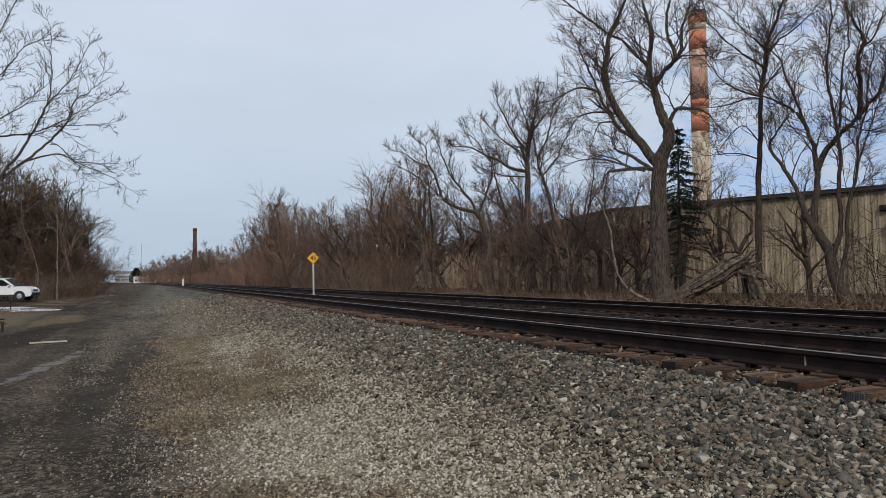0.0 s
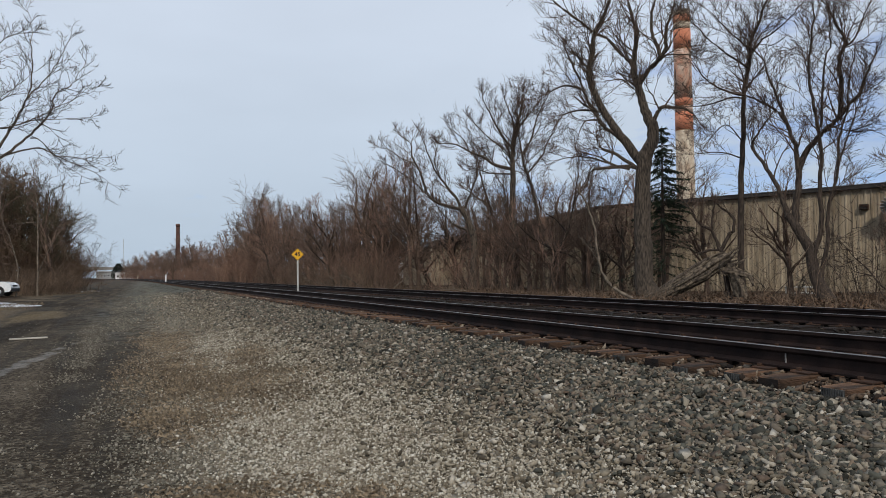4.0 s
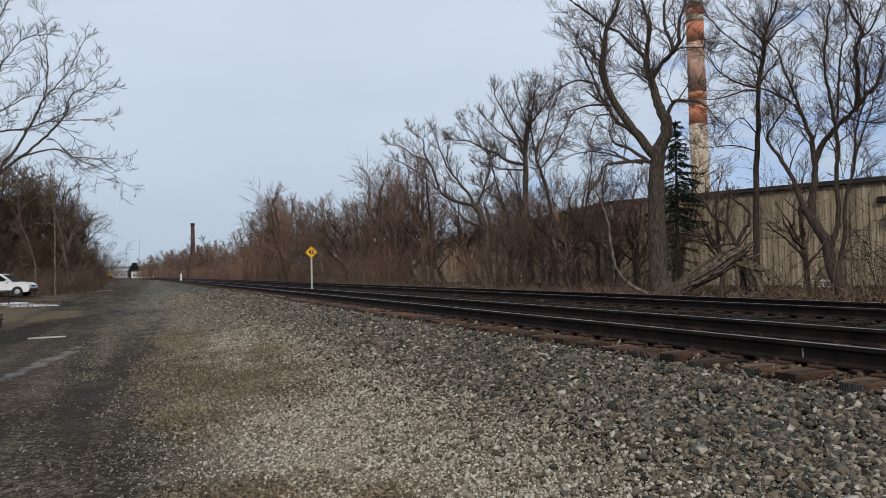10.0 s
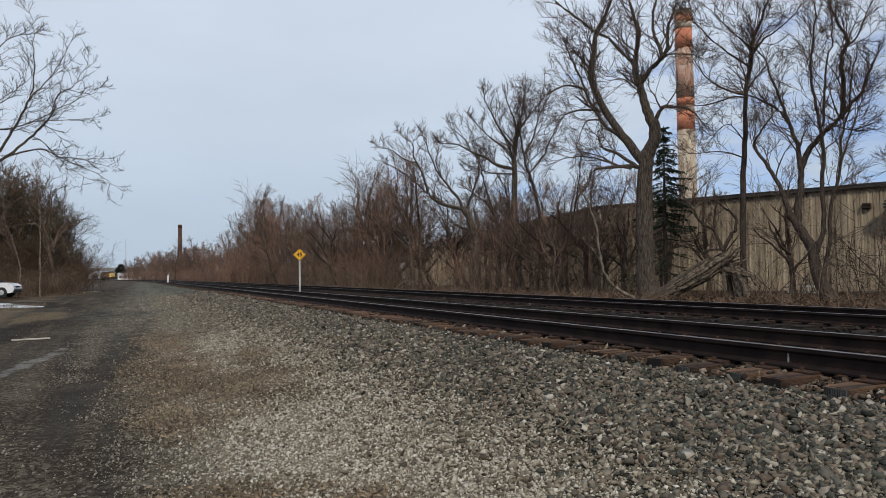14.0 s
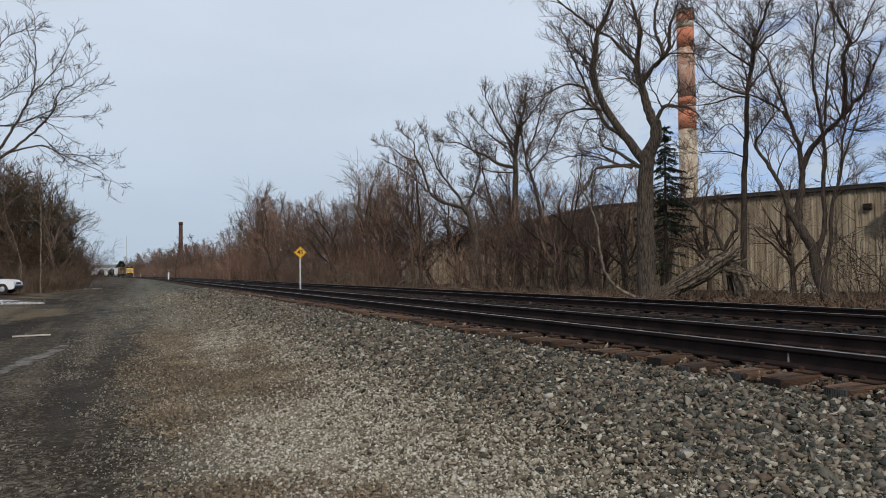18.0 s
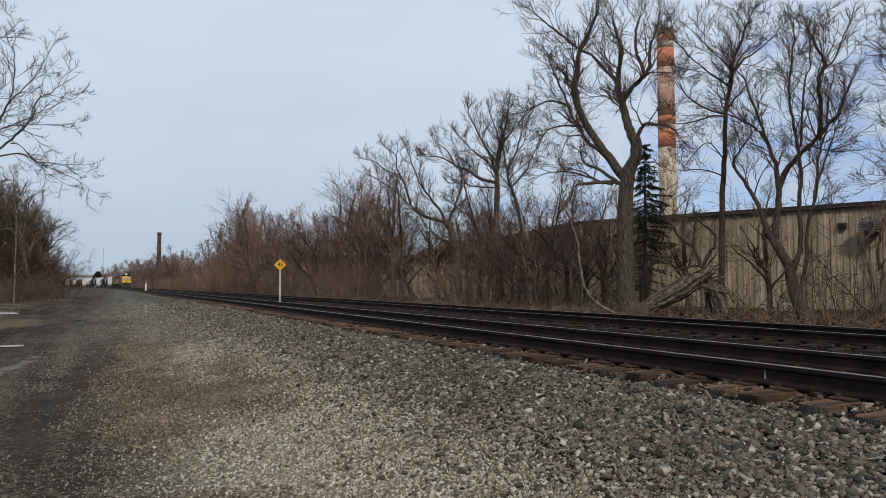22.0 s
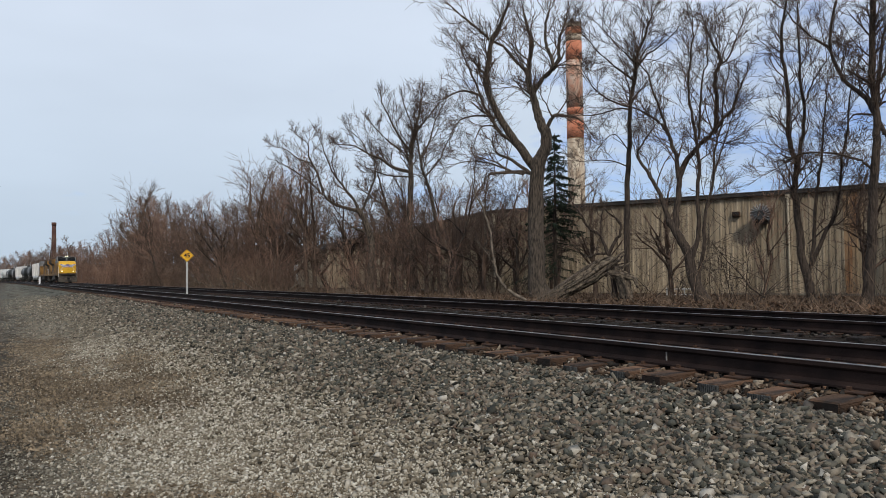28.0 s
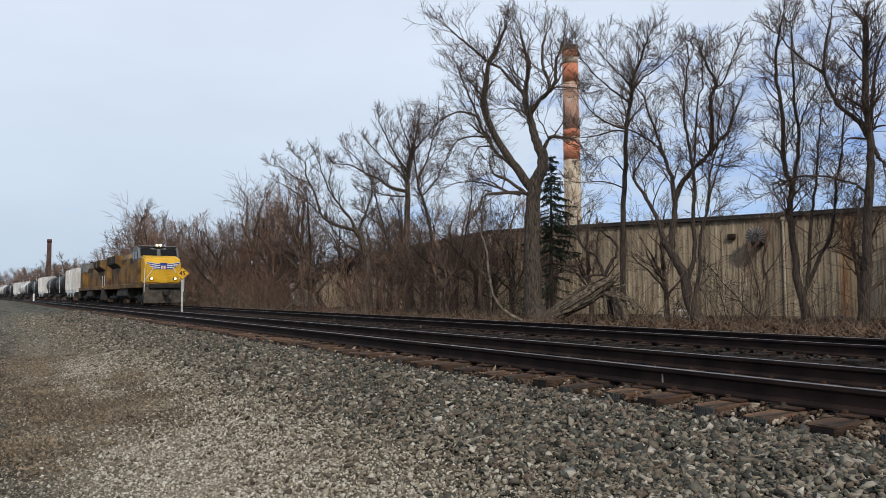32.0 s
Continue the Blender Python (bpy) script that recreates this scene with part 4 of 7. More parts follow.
    hero_tree("pale_tree", on_land(-8.6, 66.5), 7, [
        ([(0.7, -0.4), (0.7, 0.1), (0.8, 2.3), (0.3, 4.4), (-0.3, 6.2), (-0.4, 8.1), (-0.1, 9.7)], 0.072, 0.024, 0.3),
        ([(2.2, -0.0), (2.2, 4.2), (2.2, 6.5), (2.0, 8.6), (1.9, 10.3)], 0.078, 0.024, 0.3),
        ([(2.2, 6.0), (1.3, 6.0), (0.6, 5.9), (-0.1, 5.6)], 0.042, 0.018, 0.3),
        ([(2.2, 6.0), (3.0, 6.2), (3.8, 6.1)], 0.036, 0.018, 0.3),
        ([(2.2, 1.8), (2.7, 3.1), (3.2, 4.2), (3.7, 5.1)], 0.042, 0.018, 0.3),
        ([(3.7, 5.1), (4.1, 4.2), (4.4, 2.9)], 0.030, 0.012, 0.3),
    ], 311, "pale dead-limbed tree before the lane-side wood", kids=1.6, reach=1.6, bark=M_DEADLIMB, twig=M_TWIG, bushy=2)


def thicket(name, seed, height, stems, label, twig, thin=0.02, width=1.3, depth=2, kids=3):
    """Many upright saplings from one patch of ground, bare and twiggy."""
    fine = Twigs(seed)
    rnd = random.Random(seed)
    for i in range(stems):
        p = Vector((rnd.gauss(0, width * 0.5), rnd.gauss(0, width * 0.5), -0.1))
        d = Vector((rnd.gauss(0, 0.22), rnd.gauss(0, 0.22), 1)) if stems > 5 else Vector((rnd.gauss(0, 0.6), rnd.gauss(0, 0.6), 1))
        grow(fine, fine, p, d, height * rnd.uniform(0.45, 0.7), thin * rnd.uniform(1.2, 2.2), depth, 0.8 if stems > 5 else 1.1, 0.09 if stems > 5 else 0.04, rnd, kids, thin)
    e = empty(name)
    tri_part("brushwood", fine.v, fine.f, twig, e)
    return tagged(e, label, "shrub")


def woods():
    """Bare trees and thickets along both sides of the railway."""
    rnd = random.Random(5)
    kinds = [wild_tree("woodland_tree", 100 + i, h, r, lab, kids=k, forks=fk, twig=tw, thin=th, depth=3, low=lw)
             for i, (h, r, k, fk, tw, th, lw, lab) in enumerate((
                 (8.6, 0.15, 4, 2, M_TWIG, 0.012, 0.2, "bare grey-brown lineside tree"),
                 (7.6, 0.11, 4, 3, M_TWIG_RED, 0.012, 0.1, "bare red-brown twiggy lineside tree"),
                 (6.8, 0.09, 4, 3, M_TWIG_RED, 0.011, 0.08, "low bare bushy lineside tree"),
                 (9.6, 0.17, 4, 2, M_TWIG, 0.012, 0.25, "tall bare lineside tree")))]
    kinds += [thicket("sapling_thicket", 150 + i, h, st, lab, tw, th, kids=3 if st > 5 else 2)
              for i, (h, st, tw, th, lab) in enumerate((
                  (5.2, 11, M_TWIG_RED, 0.012, "dense bare red-brown sapling thicket"),
                  (4.2, 12, M_TWIG, 0.011, "dense bare grey-brown sapling thicket"),
                  (6.0, 9, M_TWIG_RED, 0.012, "tall bare red-brown sapling thicket"),
                  (3.4, 3, M_BARK_DARK, 0.009, "thin arching bare shrub by the factory wall")))]
    kinds += [wild_tree("woodland_tree", 170 + i, h, 0.15, "bare tree far along the railway", kids=4, forks=4, twig=tw, thin=0.018, depth=3, low=0.15, spread=0.95)
              for i, (h, tw) in enumerate(((8.4, M_TWIG), (7.4, M_TWIG_RED)))]
    kinds.append(thicket("sapling_thicket", 180, 5.0, 14, "dense bare thicket far along the railway", M_TWIG_RED, 0.018, 1.8, 1, 9))
    # 11, 12: crooked stout trees before the wall; 13: the dense wood beside the lane
    kinds += [wild_tree("crooked_tree", 190 + i, h, r, "crooked bare tree before the factory wall", kids=4, forks=4, twig=M_TWIG_DARK, bark=M_BARK_DARK, thin=0.012, depth=3, low=0.15, lean=0.2, spread=0.9)
              for i, (h, r) in enumerate(((8.8, 0.19), (7.6, 0.15)))]
    kinds.append(wild_tree("woodland_tree", 195, 9.0, 0.15, "bare brown tree in the dense wood beside the lane", kids=5, forks=4, twig=M_TWIG_WOOD, thin=0.014, depth=3, low=0.12, spread=0.9))
    # 14: round-headed lineside tree; 15: mossy tree and 16: undergrowth of the lane-side wood
    kinds.append(wild_tree("round_tree", 197, 8.6, 0.17, "round-headed bare tree beside the railway", kids=5, forks=5, twig=M_TWIG, thin=0.012, depth=3, low=0.3, spread=0.95, lean=0.05))
    kinds.append(wild_tree("woodland_tree", 199, 9.0, 0.17, "mossy bare tree in the dense wood beside the lane", kids=5, forks=5, twig=M_TWIG_MOSS, bark=M_BARK_WOOD, thin=0.014, depth=3, low=0.15, spread=1.0))
    kinds.append(thicket("sapling_thicket", 201, 4.6, 12, "tangled bare undergrowth beside the lane", M_TWIG_WOOD, 0.012, 1.8, 2, 4))
    kinds.append(thicket("arching_thicket", 203, 4.0, 5, "arching dark brown thicket before the shaded wall", M_TWIG_RED, 0.011, 1.6, 2, 3))
    spots = []   # x, y, kind, height in metres

    def tall(s, u):
        """How high the lineside trees stand after s metres, u metres from the line."""
        return float(np.interp(s, (44, 57, 63, 70, 78, 88, 97, 108, 117, 150, 220, 300), (9.4, 10.6, 9.8, 8.8, 9.4, 10.8, 12.0, 12.0, 9.8, 8.6, 10.2, 11.6))) * (1 + 0.04 * (u - 16.5))

    s = 45.0
    while s < 430:
        u = 15.8 + rnd.uniform(-0.6, 1.2)
        spots.append((u + bend(s), s, rnd.choice((4, 5, 6)) if s < 88 else 10, tall(s, u) * rnd.uniform(0.35, 0.55)))
        u = 17.4 + rnd.uniform(-0.8, 1.6)
        spots.append((u + bend(s), s + rnd.uniform(-1, 1), rnd.choice((0, 2, 1, 14)) if s < 98 else rnd.choice((8, 9)), tall(s, u) * rnd.uniform(0.65, 0.98)))
        s += 1.7 + max(s - 55, 0) * 0.026
    s = 52.0
    while s < 440:
        u = 19.5 + rnd.uniform(-1.5, 3.5)
        spots.append((u + bend(s), s, rnd.choice((0, 1, 14, 3)) if s < 98 else rnd.choice((8, 9)), tall(s, u) * rnd.uniform(0.75, 1.0)))
        s += 2.2 + s * 0.016
    # one round-headed tree stands above the rest
    spots += [(18.6, 109.0, 14, 16.0), (17.6, 101.0, 14, 13.4), (19.4, 117.0, 14, 13.4), (20.5, 112.0, 3, 14.5), (16.6, 190.0, 8, 12.0), (12.5, 210.0, 8, 12.4), (19.2, 62.0, 14, 11.6), (20.4, 58.5, 0, 11.0), (18.6, 54.0, 1, 9.8), (17.6, 50.5, 14, 8.8)]
    # thin growth before the wall
    for i in range(34):
        y = rnd.uniform(8, 42)
        x = rnd.uniform(18.0, 30.0) - max(0, y - 30) * 0.15
        spots.append((x, y, 7, rnd.uniform(2.2, 4.4)))
    for x, y, k, h in ((20.5, 31.0, 2, 4.6), (18.5, 33.0, 4, 2.8), (19.5, 38.0, 5, 3.2), (24.5, 43.0, 1, 7.0), (25.5, 50.0, 0, 8.2), (19.0, 41.5, 4, 3.8),
                       (17.6, 44.5, 5, 3.6), (27.5, 47.0, 2, 7.0), (20.2, 28.3, 7, 3.8), (26.5, 19.5, 7, 3.6), (32.5, 13.0, 0, 9.5), (35.0, 12.5, 3, 10.5), (36.5, 15.5, 0, 10.0), (28.6, 10.2, 3, 11.5), (27.0, 9.4, 0, 10.0),
                       (22.0, 46.5, 11, 8.0), (19.2, 49.0, 12, 7.0), (26.3, 44.5, 11, 8.0), (24.0, 55.0, 11, 9.0), (28.0, 57.0, 11, 8.5), (28.8, 50.5, 12, 7.5), (27.0, 30.5, 0, 8.4),
                       (16.4, 71.0, 12, 6.8), (17.6, 62.0, 11, 7.4), (16.2, 83.0, 12, 7.6), (15.9, 56.0, 12, 5.6)):
        spots.append((x, y, k, h))
    # undergrowth that hides the foot of the shaded wall
    for i in range(16):
        y = rnd.uniform(58, 92)
        u = rnd.uniform(16.5, 19.5 + (y - 40) * 0.12)
        spots.append((u, y, rnd.choice((4, 5, 6, 6, 17)), rnd.uniform(2.6, 5.2)))
    for i in range(4):
        y = rnd.uniform(30, 46)
        spots.append((rnd.uniform(20.0, 27.0), y, rnd.choice((7, 17, 17, 5)), rnd.uniform(2.2, 4.4)))
    # slim trees between the tracks and the wall
    for x, y, k, h in ((31.2, 20.6, 2, 6.6), (28.4, 32.4, 14, 6.6), (25.0, 29.4, 1, 6.6), (23.4, 35.2, 14, 6.6), (24.8, 40.2, 1, 7.6),
                       (22.4, 41.0, 2, 6.2), (26.8, 42.6, 14, 7.8), (21.6, 38.6, 1, 6.0), (25.8, 47.6, 14, 7.6), (23.2, 49.6, 1, 7.2), (27.2, 36.2, 14, 6.8), (20.6, 44.6, 2, 6.0), (29.6, 24.6, 14, 7.2), (27.0, 27.4, 14, 7.0), (33.4, 16.8, 14, 7.6),
                       (24.0, 45.2, 14, 8.2), (26.2, 51.6, 14, 8.6), (22.0, 53.6, 14, 8.4), (28.4, 54.4, 0, 8.8), (25.4, 35.6, 14, 7.2), (27.6, 45.6, 14, 8.0), (22.6, 37.4, 14, 7.0), (30.0, 60.5, 14, 9.0), (24.2, 42.4, 14, 8.6), (25.6, 39.0, 14, 8.0), (27.4, 40.6, 0, 8.8), (23.4, 32.4, 14, 7.6), (26.4, 33.4, 14, 7.8)):
        spots.append((x, y, k, h))
    for i in range(9):
        y = rnd.uniform(30, 62)
        spots.append((rnd.uniform(18.5, 26.5) + (y - 40) * 0.1, y, rnd.choice((7, 7, 17)), rnd.uniform(2.4, 4.2)))
    # the wood left of the lane, behind the parked car
    for i in range(34):
        f = (i + rnd.random()) / 34
        y = 72 + 17 * f + abs(rnd.gauss(0, 7))
        x = -16.5 + 11.2 * f - max(0, y - 90) * 0.03 - abs(rnd.gauss(0, 1.0)) - 0.5
        spots.append((x, y, rnd.choice((13, 13, 15)), rnd.uniform(0.85, 1.05) * (18.0 - 6.8 * f)))
    for i in range(30):
        f = (i + rnd.random()) / 30
        spots.append((-17 + 12.4 * f, 70 + 17 * f + rnd.uniform(0, 4), rnd.choice((16, 16, 13)), rnd.uniform(0.7, 1.05) * (9.5 - 3.6 * f)))
    for x, y, k, h in ((-5.8, 88.0, 13, 9.4), (-6.4, 91.0, 15, 10.4), (-5.0, 85.5, 16, 5.6), (-5.0, 90.5, 16, 6.4), (-5.4, 82.0, 16, 5.4), (-6.4, 80.0, 15, 12.0), (-9.0, 68.5, 7, 4.0), (-11.5, 68.0, 7, 4.6)):
        spots.append((x, y, k, h))
    for i in range(8):
        spots.append((rnd.uniform(-34, -16), rnd.uniform(60, 74), rnd.choice((0, 3, 1)), rnd.uniform(9, 12)))
    for i in range(10):
        y = rnd.uniform(120, 250)
        spots.append((bend(y) - 6 - rnd.uniform(0, 9) - y * 0.02, y, rnd.choice((8, 9, 10)), rnd.uniform(6, 8.5)))
    for x, y, k in ((52, 62, 3), (58, 40, 3), (62, 28, 0), (46, 112, 3), (38, 122, 3)):
        spots.append((x, y, k, 11.5))
    first = set()
    high = [max(max(v.co.z for v in c.data.vertices) for c in k.children) for k in kinds]
    for x, y, k, h in spots:
        m = pose(x, y, land(x, y) - 0.1, 0, 0, rnd.uniform(0, 360))
        if k in first:
            t = copy_thing(kinds[k], m)
        else:
            first.add(k)
            t = kinds[k]
            t.matrix_basis = m
        sc = h / high[k]
        wide = sc * rnd.uniform(0.95, 1.2)
        t.scale = (wide, wide, sc)


hero_trees()
woods()


def brush(name, spots, seed, label, height=1.6, material=None, lean=0.35, width=0.012):
    """A tangle of dry stems over a stretch of ground: (x0, x1, y0, y1, count)."""
    rnd = random.Random(seed)
    g = Twigs(seed)
    for x0, x1, y0, y1, count in spots:
        for i in range(count):
            y = rnd.uniform(y0, y1)
            x = rnd.uniform(x0, x1) + bend(y)
            h = height * rnd.uniform(0.35, 1.2)
            p = Vector((x, y, land(x, y) - 0.05))
            d = Vector((rnd.gauss(0, lean), rnd.gauss(0, lean), 1)).normalized()
            w = width * rnd.uniform(0.7, 1.3) * (1 + max(y - 35, 0) * 0.012)
            q = p + d * h * 0.55
            e = q + (d + Vector((rnd.gauss(0, 0.35), rnd.gauss(0, 0.35), -0.1))) * h * 0.5
            g.tube([p, q, e], [w, w * 0.75, w * 0.35], 3)
            for c in range(3):
                a = p.lerp(e, rnd.uniform(0.3, 0.9))
                g.tube([a, a + Vector((rnd.gauss(0, 0.5), rnd.gauss(0, 0.5), rnd.uniform(0.1, 0.8))) * h * 0.42], [w * 0.6, w * 0.3], 3)
    ob = tri_part(name, g.v, g.f, material or M_BRUSH)
    return tagged(ob, label, "brush", kind="stuff")


brush("lineside_brush", [(13.8, 17.5, 8, 60, 1300), (17.5, 27, 6, 36, 1300), (26, 36, 6, 30, 700), (15.0, 21, 36, 75, 1000), (14.5, 20, 75, 140, 500), (14, 20, 140, 300, 300)], 7, "tangled dry brambles beside the tracks", 0.62, lean=1.1, width=0.008)
brush("tall_brush", [(14.6, 18.5, 44, 75, 600), (15, 19, 75, 130, 500), (19, 28, 8, 34, 80), (18, 27, 34, 62, 140), (26, 33, 26, 36, 60), (31, 37, 12, 26, 90)], 8, "tall dry stems among the lineside trees", 2.3, lean=0.3, width=0.010)
brush("hedge_brush", [(-9.5, -4.0, 72, 88, 600), (-15, -7, 68, 80, 600), (-10, -5, 88, 150, 200)], 9, "dense dry brush along the lane", 2.6, width=0.010)
brush("verge_grass", [(-13.5, -5.5, 66, 71, 600), (-7.5, -2.6, 74, 88, 700), (-7.8, -4.2, 40, 48, 500)], 10, "dry tan grass on the verge", 0.26, material=M_DRYGRASS, lean=0.6, width=0.008)

def grassy(x, y):
    """How far a spot lies inside one of the dry grass patches (above 0 inside)."""
    k = max(1 - math.hypot((x - a) / rx, (y - b) / ry) for a, b, rx, ry in PATCHES)
    return k + 0.6 * noise.noise((x * 2.4, y * 1.3, 3.0)) + 0.2 * noise.noise((x * 7, y * 5, 1.0))


def fallen_leaves():
    """Curled brown leaves over the ground beyond the tracks."""
    rnd = random.Random(61)
    v, f = [], []
    for i in range(20000):
        y = rnd.uniform(5, 44)
        x = rnd.uniform(13.4, 34)
        z = land(x, y) + rnd.uniform(0.01, 0.10)
        w, l = rnd.uniform(0, 6.283), rnd.uniform(0.03, 0.075)
        a = Vector((math.cos(w), math.sin(w), rnd.gauss(0, 0.5))) * l
        c = Vector((-math.sin(w), math.cos(w), rnd.gauss(0, 0.6))) * l * 0.6
        p = Vector((x, y, z))
        k = len(v)
        v += [tuple(p - a), tuple(p - c), tuple(p + a), tuple(p + c + Vector((0, 0, 0.03)))]
        f += [(k, k + 1, k + 2), (k, k + 2, k + 3)]
    ob = tri_part("fallen_leaves", v, f, M_LEAFLITTER)
    tagged(ob, "brown fallen leaves under the bare trees", "leaves", kind="stuff")


fallen_leaves()


def flat_grass():
    """Matted dry blades lying in the gravel."""
    rnd = random.Random(31)
    v, f = [], []
    for i in range(90000):
        y = 4.0 * (25.0 / 4.0) ** rnd.random()
        x = rnd.uniform(-0.6, 2.9)
        if grassy(x, y) < 0.15 + rnd.uniform(-0.55, 0.8):
            continue
        z = land(x, y) + rnd.uniform(0.0, 0.018)
        w, l = rnd.uniform(0, 6.283), rnd.uniform(0.02, 0.06)
        dx, dy, h = math.cos(w) * l, math.sin(w) * l, rnd.uniform(0.0, 0.035)
        t = 0.0016 + 0.00015 * y
        nx, ny = -math.sin(w) * t, math.cos(w) * t
        k = len(v)
        v += [(x - nx, y - ny, z), (x + nx, y + ny, z), (x + dx * 0.6, y + dy * 0.6, z + h), (x + dx, y + dy, z + h * 0.4)]
        f += [(k, k + 1, k + 2), (k + 1, k + 3, k + 2)]
    ob = tri_part("dry_turf", v, f, M_DRYGRASS)
    tagged(ob, "matted dry grass in the gravel", "grass", kind="stuff")


flat_grass()


def spruce():
    """A thin dark spruce with drooping tiers of twigs."""
    x, y = 23.9, 27.0
    e = tagged(empty("spruce", *on_land(x, y), -41), "thin dark green spruce before the wall", "tree")
    wood, leaf = Twigs(1), Twigs(2)
    rnd = random.Random(77)
    top = 8.3
    wood.tube([Vector((0, 0, -0.2)), Vector((0.03, 0, 4)), Vector((0.1, 0, top))], [0.11, 0.08, 0.015], 7)
    z = 1.2
    while z < top - 0.1:
        dense = 1.6 if z > 3.4 else 0.5
        reach = 0.18 + 1.95 * (1 - z / top) ** 0.75
        for i in range(rnd.choice((3, 4, 5)) if z > 3 else 3):
            w = rnd.uniform(0, 6.283)
            r = reach * rnd.uniform(0.45, 1.2)
            droop = rnd.uniform(0.15, 0.55)
            a = Vector((0.1 * z / top, 0, z + rnd.uniform(-0.06, 0.06)))
            b_ = a + Vector((math.cos(w) * r * 0.55, math.sin(w) * r * 0.55, -droop * 0.35 * r))
            w2 = w + rnd.gauss(0, 0.25)
            c = b_ + Vector((math.cos(w2) * r * 0.5, math.sin(w2) * r * 0.5, -droop * 0.55 * r + 0.04))
            wood.tube([a, b_, c], [0.018, 0.011, 0.004], 3)
            for q in range(int(26 * dense * (0.35 + r))):
                f = rnd.uniform(0.12, 1)
                p = a.lerp(b_, f * 2) if f < 0.5 else b_.lerp(c, f * 2 - 1)
                v = Vector((math.cos(w) * 0.5 + rnd.gauss(0, 0.7), math.sin(w) * 0.5 + rnd.gauss(0, 0.7), rnd.gauss(-0.55, 0.3))).normalized() * rnd.uniform(0.08, 0.22)
                leaf.tube([p, p + v * 0.5, p + v], [0.010, 0.018, 0.003], 3)
        z += rnd.uniform(0.08, 0.2)
    tri_part("trunk", wood.v, wood.f, M_BARK_DARK, e)
    tri_part("needles", leaf.v, leaf.f, M_SPRUCE, e)


spruce()


def furrowed(bm, pts, radii, n=22, deep=0.16, seed=0.0):
    """A thick old trunk with deep lengthwise furrows, through pts."""
    rings = []
    pts = [Vector(p) for p in pts]
    for i, p in enumerate(pts):
        d = (pts[min(i + 1, len(pts) - 1)] - pts[max(i - 1, 0)]).normalized()
        a = d.cross(Vector((0, 1, 0.1))).normalized()
        b = d.cross(a)
        ring = []
        for j in range(n):
            w = 2 * math.pi * j / n
            k = radii[i] * (1 + deep * noise.noise((math.cos(w) * 3.4 + seed, math.sin(w) * 3.4, i * 0.17)) * 1.6 - (deep * 0.8 if j % 3 == 0 else 0))
            ring.append(bm.verts.new(p + (a * math.cos(w) + b * math.sin(w)) * k))
        rings.append(ring)
    for r, q in zip(rings, rings[1:]):
        for j in range(n):
            bm.faces.new((r[j], r[(j + 1) % n], q[(j + 1) % n], q[j]))
    bm.faces.new(rings[0][::-1]); bm.faces.new(rings[-1])
    return bm


M_DEADWOOD = surf("split_grey_deadwood", (0.022, 0.016, 0.012), (0.17, 0.135, 0.10), 6.0, 0.95, 0.9, 30)


